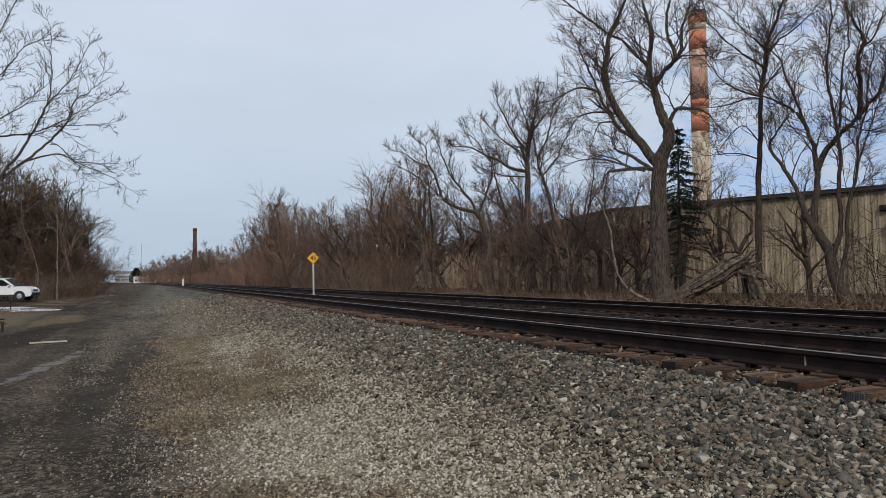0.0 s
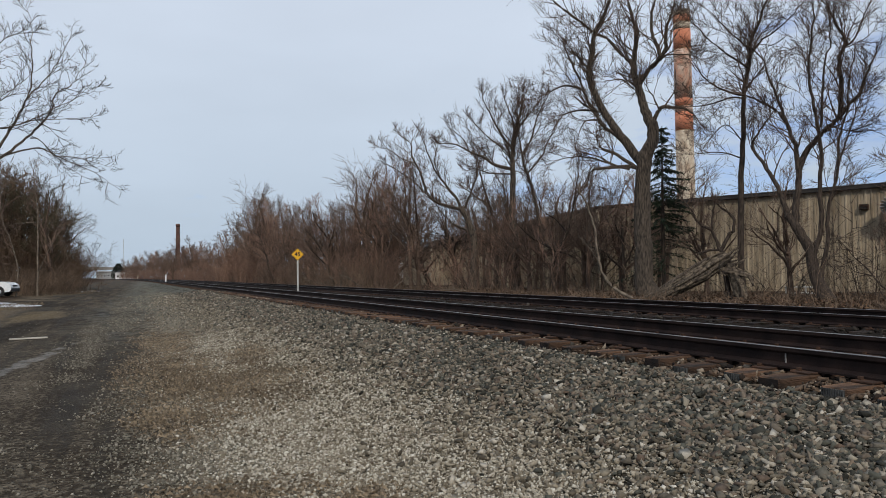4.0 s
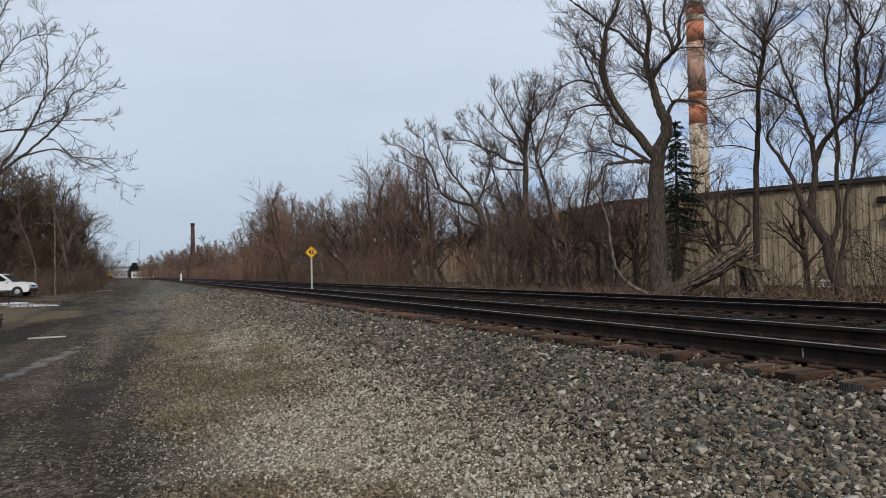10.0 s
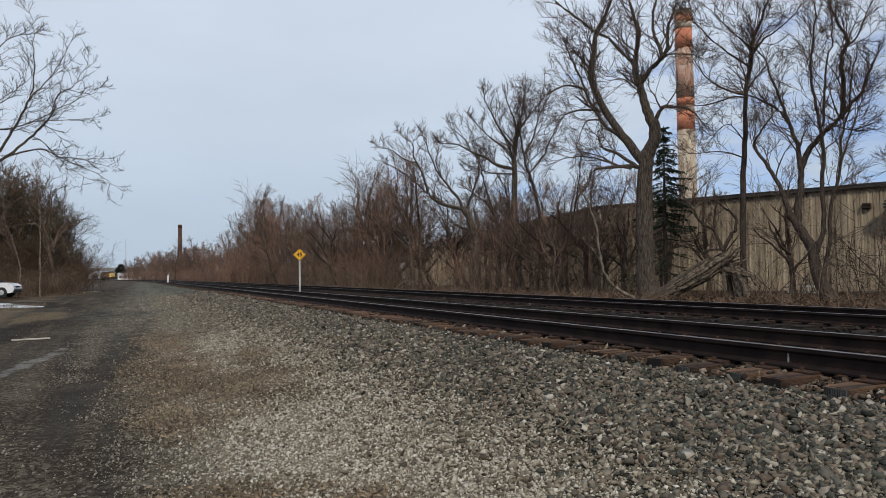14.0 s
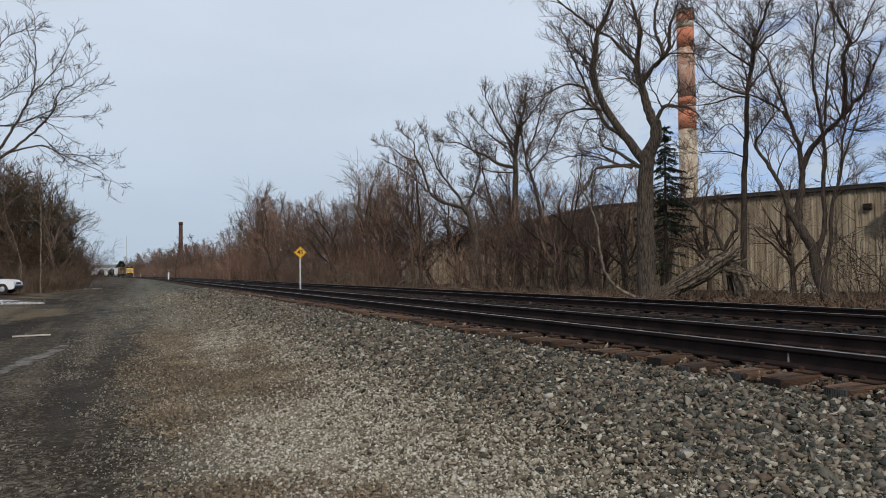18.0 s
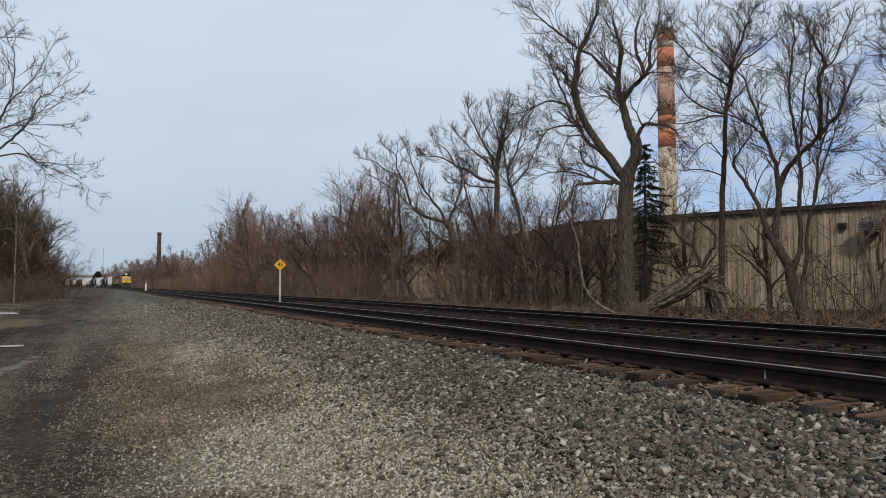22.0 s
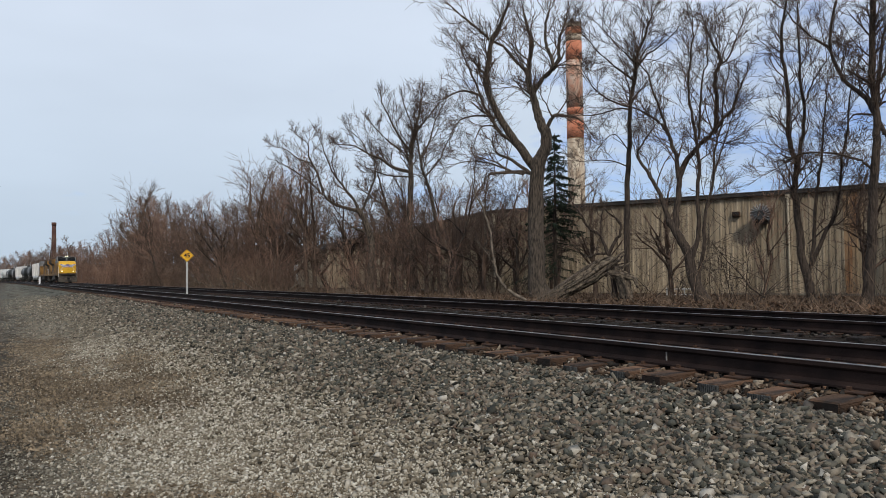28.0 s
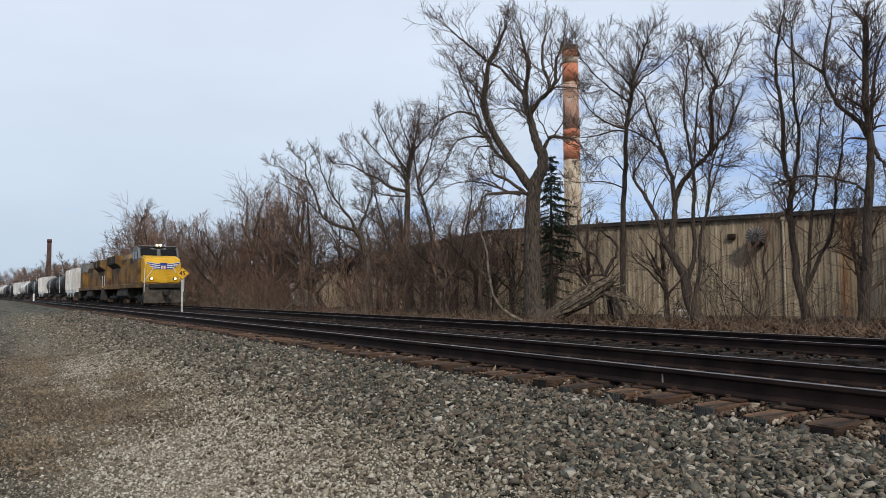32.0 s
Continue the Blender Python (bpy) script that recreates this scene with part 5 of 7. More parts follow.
def fallen_willow():
    x, y = 19.7, 22.6
    e = tagged(empty("fallen_tree", *on_land(x, y), -41.1), "splintered old trunk fallen from its broken stump", "fallen tree")
    e.scale = (0.88, 0.88, 0.84)
    rnd = random.Random(12)

    def bundle(name, axis, radii, count, label=""):
        """Split wood: long strips side by side round a core."""
        core = Twigs(1)
        core.tube([Vector(p) for p in axis], [r * 0.8 for r in radii], 10)
        tri_part(name, core.v, core.f, M_DEADWOOD, e)
        for k in range(count):
            w = 2 * math.pi * (k + rnd.uniform(-0.3, 0.3)) / count
            g = Twigs(k)
            lo_, hi_ = rnd.choice((0, 0, 0, 1)), len(axis) - rnd.choice((0, 0, 1))
            pts, rr = [], []
            for p, r in list(zip(axis, radii))[lo_:hi_]:
                w += rnd.gauss(0, 0.15)
                pts.append(Vector(p) + Vector((-0.55 * math.cos(w), math.sin(w), 0.83 * math.cos(w))) * r * rnd.uniform(0.68, 1.06))
                rr.append(r * rnd.uniform(0.08, 0.27))
            rr[-1] *= 0.3
            g.tube(pts, rr, 5)
            s_ = tri_part("split_strip", g.v, g.f, M_DEADWOOD if k % 3 else M_BARK, e)
    bundle("fallen_stem", [(-0.7, 0, -0.15), (0.2, 0, 0.25), (1.0, 0.05, 0.72), (1.9, 0.1, 1.25), (2.6, 0.12, 1.72), (3.05, 0.15, 2.0)], [0.16, 0.30, 0.36, 0.42, 0.40, 0.26], 26)
    bundle("stump", [(3.6, 0.2, -0.3), (3.5, 0.2, 0.4), (3.35, 0.2, 1.0), (3.1, 0.2, 1.6)], [0.42, 0.36, 0.36, 0.26], 13)
    rnd = random.Random(3)
    for i in range(11):
        a = rnd.uniform(2.2, 3.5)
        z = 1.75 - abs(a - 3.0) * 0.9 + rnd.uniform(-0.2, 0.3)
        v = Vector((rnd.uniform(0.2, 0.75), rnd.gauss(0, 0.15), rnd.uniform(-0.35, 0.5)))
        bm = bmesh.new()
        cyl(bm, (a, 0.15 + rnd.gauss(0, 0.12), z), (a + v.x, 0.15 + v.y, z + v.z), 0.09, 0.015, 5)
        part("splinter", bm, M_DEADWOOD, e)
    bm = furrowed(bmesh.new(), [(2.8, 0.1, 1.35), (3.3, 0.0, 1.25), (3.9, -0.05, 1.05), (4.05, -0.05, 0.6)], [0.16, 0.15, 0.12, 0.05], n=12, seed=9.0)
    part("hanging_bark", bm, M_DEADWOOD, e)
    # a pale dead bough propped up by the rails
    hero_tree("dead_bough", on_land(15.6, 19.33), -38.9, [
        ([(0.1, 0.2), (-0.4, 0.5), (-0.7, 0.8), (-0.9, 1.2), (-1.0, 1.8), (-1.1, 2.6), (-1.3, 3.4), (-1.6, 4.0)], 0.065, 0.03, 0.3),
        ([(-0.9, 1.2), (-1.1, 1.7), (-1.4, 2.1)], 0.03, 0.012, 0.2),
    ], 95, "pale dead bough propped up beside the rails", bark=M_DEADLIMB, twig=M_DEADLIMB, kids=0.8, reach=0.5, bushy=1)


fallen_willow()


def dead_limbs():
    """Bleached limbs lying among the lineside brush."""
    rnd = random.Random(44)
    for x, y, rz, length in ((15.2, 47.0, 165, 4.2), (14.9, 51.5, 200, 3.6), (15.6, 55.0, 150, 5.0), (16.2, 44.0, 20, 3.4), (15.0, 61.0, 185, 4.4), (15.8, 66.0, 30, 4.6), (18.4, 37.5, 160, 3.0), (27.5, 22.5, 200, 2.6)):
        g = Twigs(int(y * 10))
        p = Vector((0, 0, 0.1))
        for k in range(2):
            grow(g, g, p + Vector((0.3 * k, 0, 0)), Vector((1, rnd.gauss(0, 0.5), rnd.uniform(0.1, 0.9))), length * (0.62 - 0.2 * k), 0.06 - 0.02 * k, 2, 0.95, 0.0, rnd, 3, 0.012, 0)
        e = tagged(empty("fallen_limb", *on_land(x, y), rz), "bleached dead limb lying in the lineside brush", "branch", "fallen limbs")
        tri_part("limb", g.v, g.f, M_DEADLIMB, e)
    hero_tree("crooked_sapling", on_land(22.1, 21.7), -46, [
        ([(0.3, -0.4), (0.3, 0.5), (0.2, 1.7), (0.0, 2.2), (-0.2, 2.8), (-0.2, 3.3), (-0.1, 3.9)], 0.13, 0.03, 0.6),
        ([(0.1, 2.0), (0.4, 2.6), (0.6, 2.8), (0.6, 3.3), (0.2, 3.7), (-0.1, 4.0)], 0.09, 0.03, 0.4),
        ([(-0.2, 2.8), (-0.7, 3.1), (-1.0, 3.6), (-1.3, 4.1)], 0.07, 0.025, 0.3),
        ([(0.1, 2.0), (-0.3, 2.0), (-0.8, 1.9), (-1.1, 2.1)], 0.06, 0.02, 0.3),
    ], 91, "small crooked bare tree behind the fallen trunk", kids=1.5, reach=0.8, bark=M_BARK_DARK, bushy=1)


dead_limbs()

# ---- the railway ----


def swept(outline, x0, z0, stations):
    """An outline (across, up) carried along the railway's line."""
    k = len(outline)
    verts, faces = [], []
    for s in stations:
        slope = (bend(s + 1) - bend(s - 1)) / 2
        c, q = 1 / math.hypot(1, slope), -slope / math.hypot(1, slope)
        for a, b in outline:
            verts.append((x0 + bend(s) + a * c, s + a * q, z0 + b))
    for i in range(len(stations) - 1):
        for j in range(k):
            faces.append((i * k + j, i * k + (j + 1) % k, (i + 1) * k + (j + 1) % k, (i + 1) * k + j))
    return verts, faces


RAIL = [(-0.036, 0.0), (-0.037, -0.03), (-0.028, -0.043), (-0.010, -0.052), (-0.009, -0.135), (-0.075, -0.160), (-0.075, -0.176),
        (0.075, -0.176), (0.075, -0.160), (0.009, -0.135), (0.010, -0.052), (0.028, -0.043), (0.037, -0.03), (0.036, 0.0)]


def make_track(name, cx, drop, label, seed):
    rnd = random.Random(seed)
    top = RAIL_TOP - drop
    track = tagged(empty(name), label, "railway track", kind="structure")
    stations = [*np.arange(-14, 60, 2.0), *np.arange(60, 400, 5.0), *np.arange(400, 1000.1, 20.0)]
    for side in (-0.7535, 0.7535):
        v, f = swept(RAIL, cx + side, top, stations)
        rail = mesh_part("rail", v, f, M_RAIL_SIDE, track, "weathered steel rail with a bright running surface")
        v, f = swept([(-0.027, 0.0), (0.027, 0.0), (0.027, 0.003), (-0.027, 0.003)], cx + side, top, stations)
        mesh_part("running_surface", v, f, M_RAIL_TOP, rail, "polished strip on the rail head")
    bm = bmesh.new()
    box(bm, 0, 0, -0.09, 2.6, 0.225, 0.18, bevel=0.012)
    tie_mesh = bpy.data.meshes.new("crosstie")
    bm.to_mesh(tie_mesh); bm.free()
    tie_mesh.materials.append(M_TIE_DARK if drop else M_TIE)
    tie_mesh.materials.append(M_TIE_DARK)   # end faces take the darker timber
    for f in tie_mesh.polygons:
        f.material_index = 1 if abs(f.normal.x) > 0.9 else 0
    bm = boxes((0, 0, 0.008, 0.36, 0.19, 0.016), (-0.12, 0.05, 0.03, 0.03, 0.035, 0.03), (0.12, -0.05, 0.03, 0.03, 0.035, 0.03), bevel=0.003)
    plate_mesh = bpy.data.meshes.new("tie_plate")
    bm.to_mesh(plate_mesh); bm.free()
    plate_mesh.materials.append(M_PLATE)
    bm = boxes((0, 0.115, -0.02, 0.10, 0.05, 0.06), (0, -0.115, -0.02, 0.10, 0.05, 0.06), bevel=0.006)
    anchor_mesh = bpy.data.meshes.new("rail_anchor")
    bm.to_mesh(anchor_mesh); bm.free()
    anchor_mesh.materials.append(M_RAIL_SIDE)
    ztie = top - 0.176 - 0.016
    bm = boxes((-0.003, 0, -0.085, 0.004, 0.20, 0.15), *[(-0.008, -0.09 + 0.02 * k, -0.085, 0.008, 0.008, 0.15) for k in range(10)])
    end_mesh = bpy.data.meshes.new("end_plate")
    bm.to_mesh(end_mesh); bm.free()
    end_mesh.materials.append(M_SERRATED)
    far_v, far_f = [], []
    cube = [(-1, -1, -1), (1, -1, -1), (1, 1, -1), (-1, 1, -1), (-1, -1, 1), (1, -1, 1), (1, 1, 1), (-1, 1, 1)]
    quads = [(0, 3, 2, 1), (4, 5, 6, 7), (0, 1, 5, 4), (1, 2, 6, 5), (2, 3, 7, 6), (3, 0, 4, 7)]
    s = -5.72
    while s < 330:
        y = s + rnd.uniform(-0.05, 0.05)
        x = cx + bend(y) + rnd.uniform(-0.05, 0.05)
        turn = -math.degrees(math.atan(-0.000366 * max(y - 110.7, 0))) + rnd.gauss(0, 0.9)
        z = ztie + rnd.uniform(-0.012, 0.004)
        if s < 42:
            tie = new("crosstie", tie_mesh)
            tie.parent = track
            tie.matrix_basis = pose(x, y, z, rnd.gauss(0, 0.6), rnd.gauss(0, 0.3), turn)
            for side in (-0.7535, 0.7535):
                p = new("tie_plate", plate_mesh)
                p.parent = tie
                p.matrix_basis = pose(cx + side - x + bend(y), 0, ztie - z, 0, 0, 0)
            if s < 24 and rnd.random() < 0.35:
                p = new("end_plate", end_mesh)
                p.parent = tie
                p.matrix_basis = pose(-1.302, 0, 0)
                p["label"] = "dull serrated end plate"
            if s < 30 and rnd.random() < 0.8:
                for side in (-0.7535, 0.7535):
                    p = new("rail_anchor", anchor_mesh)
                    p.parent = tie
                    p.matrix_basis = pose(cx + side - x + bend(y), 0, ztie - z + 0.03, 0, 0, 0)
        else:
            b0 = len(far_v)
            m = pose(x, y, z - 0.09, 0, 0, turn)
            far_v += [tuple(m @ Vector((a * 1.3, b * 0.112, c * 0.09))) for a, b, c in cube]
            far_f += [tuple(b0 + i for i in q) for q in quads]
        s += 0.5
    if drop == 0.0:
        weld = part("rail_weld", boxes((cx - 0.7535 - 0.013, 4.59, top - 0.095, 0.012, 0.016, 0.085), bevel=0.003), M_WELD, track, "pale weld seam on the rail web")
    far = mesh_part("crossties", far_v, far_f, M_TIE_DARK if drop else M_TIE, track)
    far["kind"] = "stuff"
    return track


make_track("railway_track_near", NEAR_X, 0.0, "near railway track of weathered rails on timber ties in ballast", 3)
make_track("railway_track_far", FAR_X, FAR_DROP, "far railway track of weathered rails on timber ties", 4)


def pebbles(name, rows, seed, label, material, chips=False, between=None):
    """Loose crushed stone: rows of x0, x1, y0, y1, count, size, and where it lies (0 anywhere, 1 outside the grass, -1 inside it, 0.5 in clusters)."""
    rng = np.random.default_rng(seed)
    if chips:
        shape = np.array([(1, 0, 0), (-1, 0, 0), (0, 1, 0), (0, -1, 0), (0, 0, 0.8), (0, 0, -0.8)], float)
        tris = np.array([(0, 2, 4), (2, 1, 4), (1, 3, 4), (3, 0, 4), (2, 0, 5), (1, 2, 5), (3, 1, 5), (0, 3, 5)])
    else:
        shape = np.array([(-1, -1, -1), (1, -1, -1), (1, 1, -1), (-1, 1, -1), (-1, -1, 1), (1, -1, 1), (1, 1, 1), (-1, 1, 1)], float)
        tris = np.array([(0, 2, 1), (0, 3, 2), (4, 5, 6), (4, 6, 7), (0, 1, 5), (0, 5, 4), (1, 2, 6), (1, 6, 5), (2, 3, 7), (2, 7, 6), (3, 0, 4), (3, 4, 7)])
    V, F, n0 = [], [], 0
    for x0, x1, y0, y1, count, size, shy in rows:
        ys = y0 * (y1 / y0) ** rng.random(count)
        xs = rng.uniform(x0, x1, count) + (0 if between else rng.normal(0, 0.22, count))
        xs = np.minimum(xs, max(x1, 4.82))
        sz = size * np.clip(rng.lognormal(0, 0.33, count), 0.45, 2.0) * (1 + 0.022 * np.maximum(ys - 5, 0))
        for x, y, s in zip(xs, ys, sz):
            if between and abs((y - between + 0.25) % 0.5 - 0.25) < 0.135:
                continue
            if shy == 0.5:
                if noise.noise((x * 1.9, y * 0.7, 8.0)) < rng.uniform(-0.15, 0.4):
                    continue
            elif shy:
                g = grassy(x, y) * shy
                if g > (0.1 if shy > 0 else -0.1) + rng.uniform(-0.6, 0.75):
                    continue
            if chips:
                q = shape * (s * rng.uniform(0.5, 1.25, 3)) * rng.uniform(0.7, 1.2, (6, 1))
            else:
                q = (shape + rng.uniform(-0.8, 0.15, (8, 3)) * np.sign(shape)) * (s * np.array((1.35, 0.95, 0.55)) * rng.uniform(0.65, 1.35, 3))
            r = np.array(Euler((rng.normal(0, 0.5), rng.normal(0, 0.5), rng.uniform(0, 6.283))).to_matrix())
            xx = x + bend(y)
            z = land(xx, y) + s * (rng.uniform(0.1, 0.5) if chips else rng.uniform(0.1, 1.0))
            if between:
                z = max(z, rng.uniform(0.50, 0.595))
            V.append(q @ r.T + (xx, y, z))
            F.append(tris + n0)
            n0 += len(shape)
    ob = tri_part(name, np.concatenate(V), np.concatenate(F), material)
    return tagged(ob, label, "gravel", kind="stuff")


pebbles("ballast_stones", [
    (3.2, 4.72, 1.3, 50, 46000, 0.0162, 0), (2.5, 3.3, 1.5, 50, 3500, 0.0140, 0)],
    15, "grey crushed-stone ballast on the track shoulder", M_STONE)
pebbles("mixed_stones", [(2.2, 3.6, 1.5, 50, 16000, 0.0135, 0), (3.2, 4.6, 1.5, 40, 5000, 0.0145, 0), (1.6, 2.4, 4, 50, 3000, 0.0125, 1)],
    23, "tan-brown crushed stone at the foot of the ballast", M_MIXSTONE)
pebbles("bed_stones", [(5.0, 7.4, 1.0, 30, 3500, 0.019, 0), (10.2, 12.6, 2.0, 30, 2500, 0.024, 0)], 17, "dark stone between the rails", M_BEDSTONE)
pebbles("crib_stones", [(4.90, 5.36, 1.0, 45, 8000, 0.0165, 0)], 19, "rust-stained stone filling the gaps between tie ends", M_CRIBSTONE, between=0.28)
pebbles("lane_gravel", [(0.80, 2.75, 2.4, 18, 46000, 0.0125, 1), (0.45, 0.9, 2.4, 14, 3000, 0.0115, 1), (2.2, 3.3, 1.5, 16, 7000, 0.0135, 0)], 16, "pale tan gravel at the edge of the lane", M_FINES, True)
pebbles("far_gravel", [(0.8, 3.2, 12, 60, 9000, 0.0145, 0), (0.0, 1.1, 2.4, 12, 13000, 0.0110, 1)], 22, "grey-tan gravel between the lane and the ballast", M_MIDCHIPS, True)
pebbles("brown_gravel", [(-0.1, 2.7, 3.0, 24, 19000, 0.0130, -1), (0.3, 3.0, 12, 45, 3000, 0.016, 0)], 20, "brown gravel among matted grass", M_BROWNCHIPS, True)
pebbles("lane_pebbles", [(-0.45, 0.45, 22, 60, 4500, 0.013, 0.5), (-0.3, 0.2, 22, 40, 2500, 0.013, 0), (-0.95, -0.5, 12, 25, 2600, 0.0125, 0.5), (-0.85, -0.6, 14, 24, 1600, 0.0125, 0), (-1.2, -0.75, 6.5, 13, 1000, 0.0125, 0.5), (-0.5, 0.05, 5.0, 11, 2000, 0.012, 0.5), (-2.9, -2.2, 10, 60, 500, 0.012, 0.5), (-4.5, 0.5, 7, 60, 900, 0.010, 0.5)], 18, "scattered dull pebbles on the lane", M_DULLCHIPS, True)


# ---- the factory ----
M_RUST_SIDING = surf("rust_streaked_siding", (0.17, 0.062, 0.02), (0.36, 0.27, 0.17), 1.4, 0.85, 0.1, 30, stretch=(1.6, 1, 0.12))
CORNER, WALL_RIGHT, WALL_LEFT, WALL_TOP = (28.75, 38.6), (44.9, 2.4), (39.2, 92.3), 5.75


def siding_panel(width, height):
    """A sheet of ribbed siding: flat pans and raised ribs."""
    pitch, rib, proud = 0.30, 0.10, 0.045
    outline, x = [], 0.0
    while x < width - 0.01:
        outline += [(x, 0.0), (x + pitch - rib - 0.03, 0.0), (x + pitch - rib, -proud), (x + pitch - 0.03, -proud)]
        x += pitch
    outline.append((width, 0.0))
    verts = [(a, b, z) for z in (0, height) for a, b in outline]
    k = len(outline)
    faces = [(i, i + 1, k + i + 1, k + i) for i in range(k - 1)]
    me = bpy.data.meshes.new("siding_panel")
    me.from_pydata(verts, [], faces)
    me.update()
    me.materials.append(M_SIDING)
    return me


def factory_wall(name, a, b, label, pipes, base=0.22):
    a, b = Vector(a), Vector(b)
    d = b - a
    length = d.length
    rz = math.degrees(math.atan2(d.y, d.x))
    ground = min(land(a.x, a.y), land(b.x, b.y)) - 0.5
    e = tagged(empty(name, a.x, a.y, 0, rz), label, "wall", kind="structure")
    # backing, plinth and roof edge
    part("backing", boxes((length / 2, 0.15, (ground + WALL_TOP) / 2, length, 0.24, WALL_TOP - ground)), M_SIDING, e)
    part("plinth", boxes((length / 2, -0.04, (ground + base) / 2, length, 0.12, base - ground), bevel=0.01), M_PLINTH, e, "low concrete plinth in a darkened, shaded tone")
    part("roof_edge", boxes((length / 2, -0.10, WALL_TOP - 0.10, length + 0.3, 0.30, 0.20), (length / 2, -0.2, WALL_TOP + 0.0, length + 0.3, 0.14, 0.06), bevel=0.01), M_FASCIA, e, "dark roof edge and gutter")
    width = 0.90
    me = siding_panel(width, WALL_TOP - 0.15 - base)
    me_rust = siding_panel(width, WALL_TOP - 0.15 - base)
    me_rust.materials[0] = M_RUST_SIDING
    n = int(length / width)
    for i in range(n):
        p = new("siding_panel", me)
        p.parent = e
        p.matrix_basis = pose(i * width, -0.004 - 0.006 * (i % 2), base, 0, 0, 0)
        if label.endswith("edge") and i == 23:
            p.data = me_rust
            p["label"] = "rust-streaked siding panel"
    for at in pipes:
        bm = bmesh.new()
        cyl(bm, (at, -0.14, WALL_TOP - 0.15), (at, -0.14, 0.05), 0.06, n=8)
        box(bm, at, -0.12, WALL_TOP - 0.3, 0.22, 0.18, 0.2)
        for z in (1.2, 3.0, 4.6):
            box(bm, at, -0.11, z, 0.2, 0.1, 0.05)
        part("downpipe", bm, M_PIPE, e, "pale rainwater downpipe")
    return e


def along(a, b, y):
    """Distance along a wall at which it reaches the given y."""
    f = (y - a[1]) / (b[1] - a[1])
    return f * math.hypot(b[0] - a[0], b[1] - a[1])


wall_front = factory_wall("wall_front", CORNER, WALL_RIGHT, "beige ribbed metal factory wall with a dark roof edge", [18.12, 0.1])
factory_wall("wall_side", WALL_LEFT, CORNER, "beige ribbed metal factory wall behind bare trees", [22.8, 36.0, 47.4])
part_roof = bmesh.new()
lo = [CORNER, WALL_RIGHT, (75, 12), (70, 100), WALL_LEFT]
top_face = [part_roof.verts.new((x, y, WALL_TOP + (0.02 if i in (0, 1, 4) else 1.4))) for i, (x, y) in enumerate(lo)]
low_face = [part_roof.verts.new((x, y, WALL_TOP - 0.3 + (0 if i in (0, 1, 4) else 1.4))) for i, (x, y) in enumerate(lo)]
part_roof.faces.new(top_face); part_roof.faces.new(low_face[::-1])
for i in range(5):
    part_roof.faces.new((low_face[i], low_face[(i + 1) % 5], top_face[(i + 1) % 5], top_face[i]))
bmesh.ops.recalc_face_normals(part_roof, faces=part_roof.faces)
tagged(part("factory_roof", part_roof, M_ROOF), "low dark factory roof", "roof", kind="structure")
for nm, a, b in (("wall_end", WALL_RIGHT, (75, 12)), ("wall_back", (75, 12), (70, 100)), ("wall_far_end", (70, 100), WALL_LEFT)):
    a, b = Vector(a), Vector(b)
    d = b - a
    w = part(nm, boxes((d.length / 2, 0.1, 2.6, d.length - 0.3, 0.2, 6.0)), M_SIDING)
    w.matrix_basis = pose(a.x, a.y, 0, 0, 0, math.degrees(math.atan2(d.y, d.x)))
    tagged(w, "plain beige metal factory wall", "wall", kind="structure")


def factory_annex():
    """A lean-to before the long shaded wall, its end turned to the tracks."""
    e = tagged(empty("factory_annex", 31.3, 72.6, land(31.3, 72.6) - 0.3), "beige lean-to at the factory wall with a dark sloping roof", "building")
    part("wall", prism(bmesh.new(), [(0.0, 0.0), (0.0, 4.5), (3.7, 5.2), (3.7, 0.0)], "y", 0.0, 9.0), M_SIDING, e)
    part("roof", prism(bmesh.new(), [(-0.4, 4.46), (-0.4, 4.66), (3.8, 5.46), (3.8, 5.24)], "y", -0.4, 9.2), M_FASCIA, e, "dark sloping roof with an overhang")
    for k in range(12):
        x = 0.15 + 0.3 * k
        part("siding_rib", boxes((x, -0.02, (4.4 + x * 0.19) / 2, 0.10, 0.045, 4.4 + x * 0.19), bevel=0.01), M_SIDING, e)
    part("corner_board", boxes((-0.01, -0.015, 2.25, 0.14, 0.07, 4.44)), M_PIPE, e, "pale corner board")


factory_annex()


def ring_stack(name, x, y, bands, label, segs=28):
    """A round chimney in stacked bands of (z0, r0, z1, r1, material, name)."""
    e = tagged(empty(name, x, y, 0), label, "chimney")
    for z0, r0, z1, r1, m, nm in bands:
        bm = bmesh.new()
        cyl(bm, (0, 0, z0), (0, 0, z1), r0, r1, segs)
        p = part(nm, bm, m, e)
        p.data.shade_smooth()
    return e


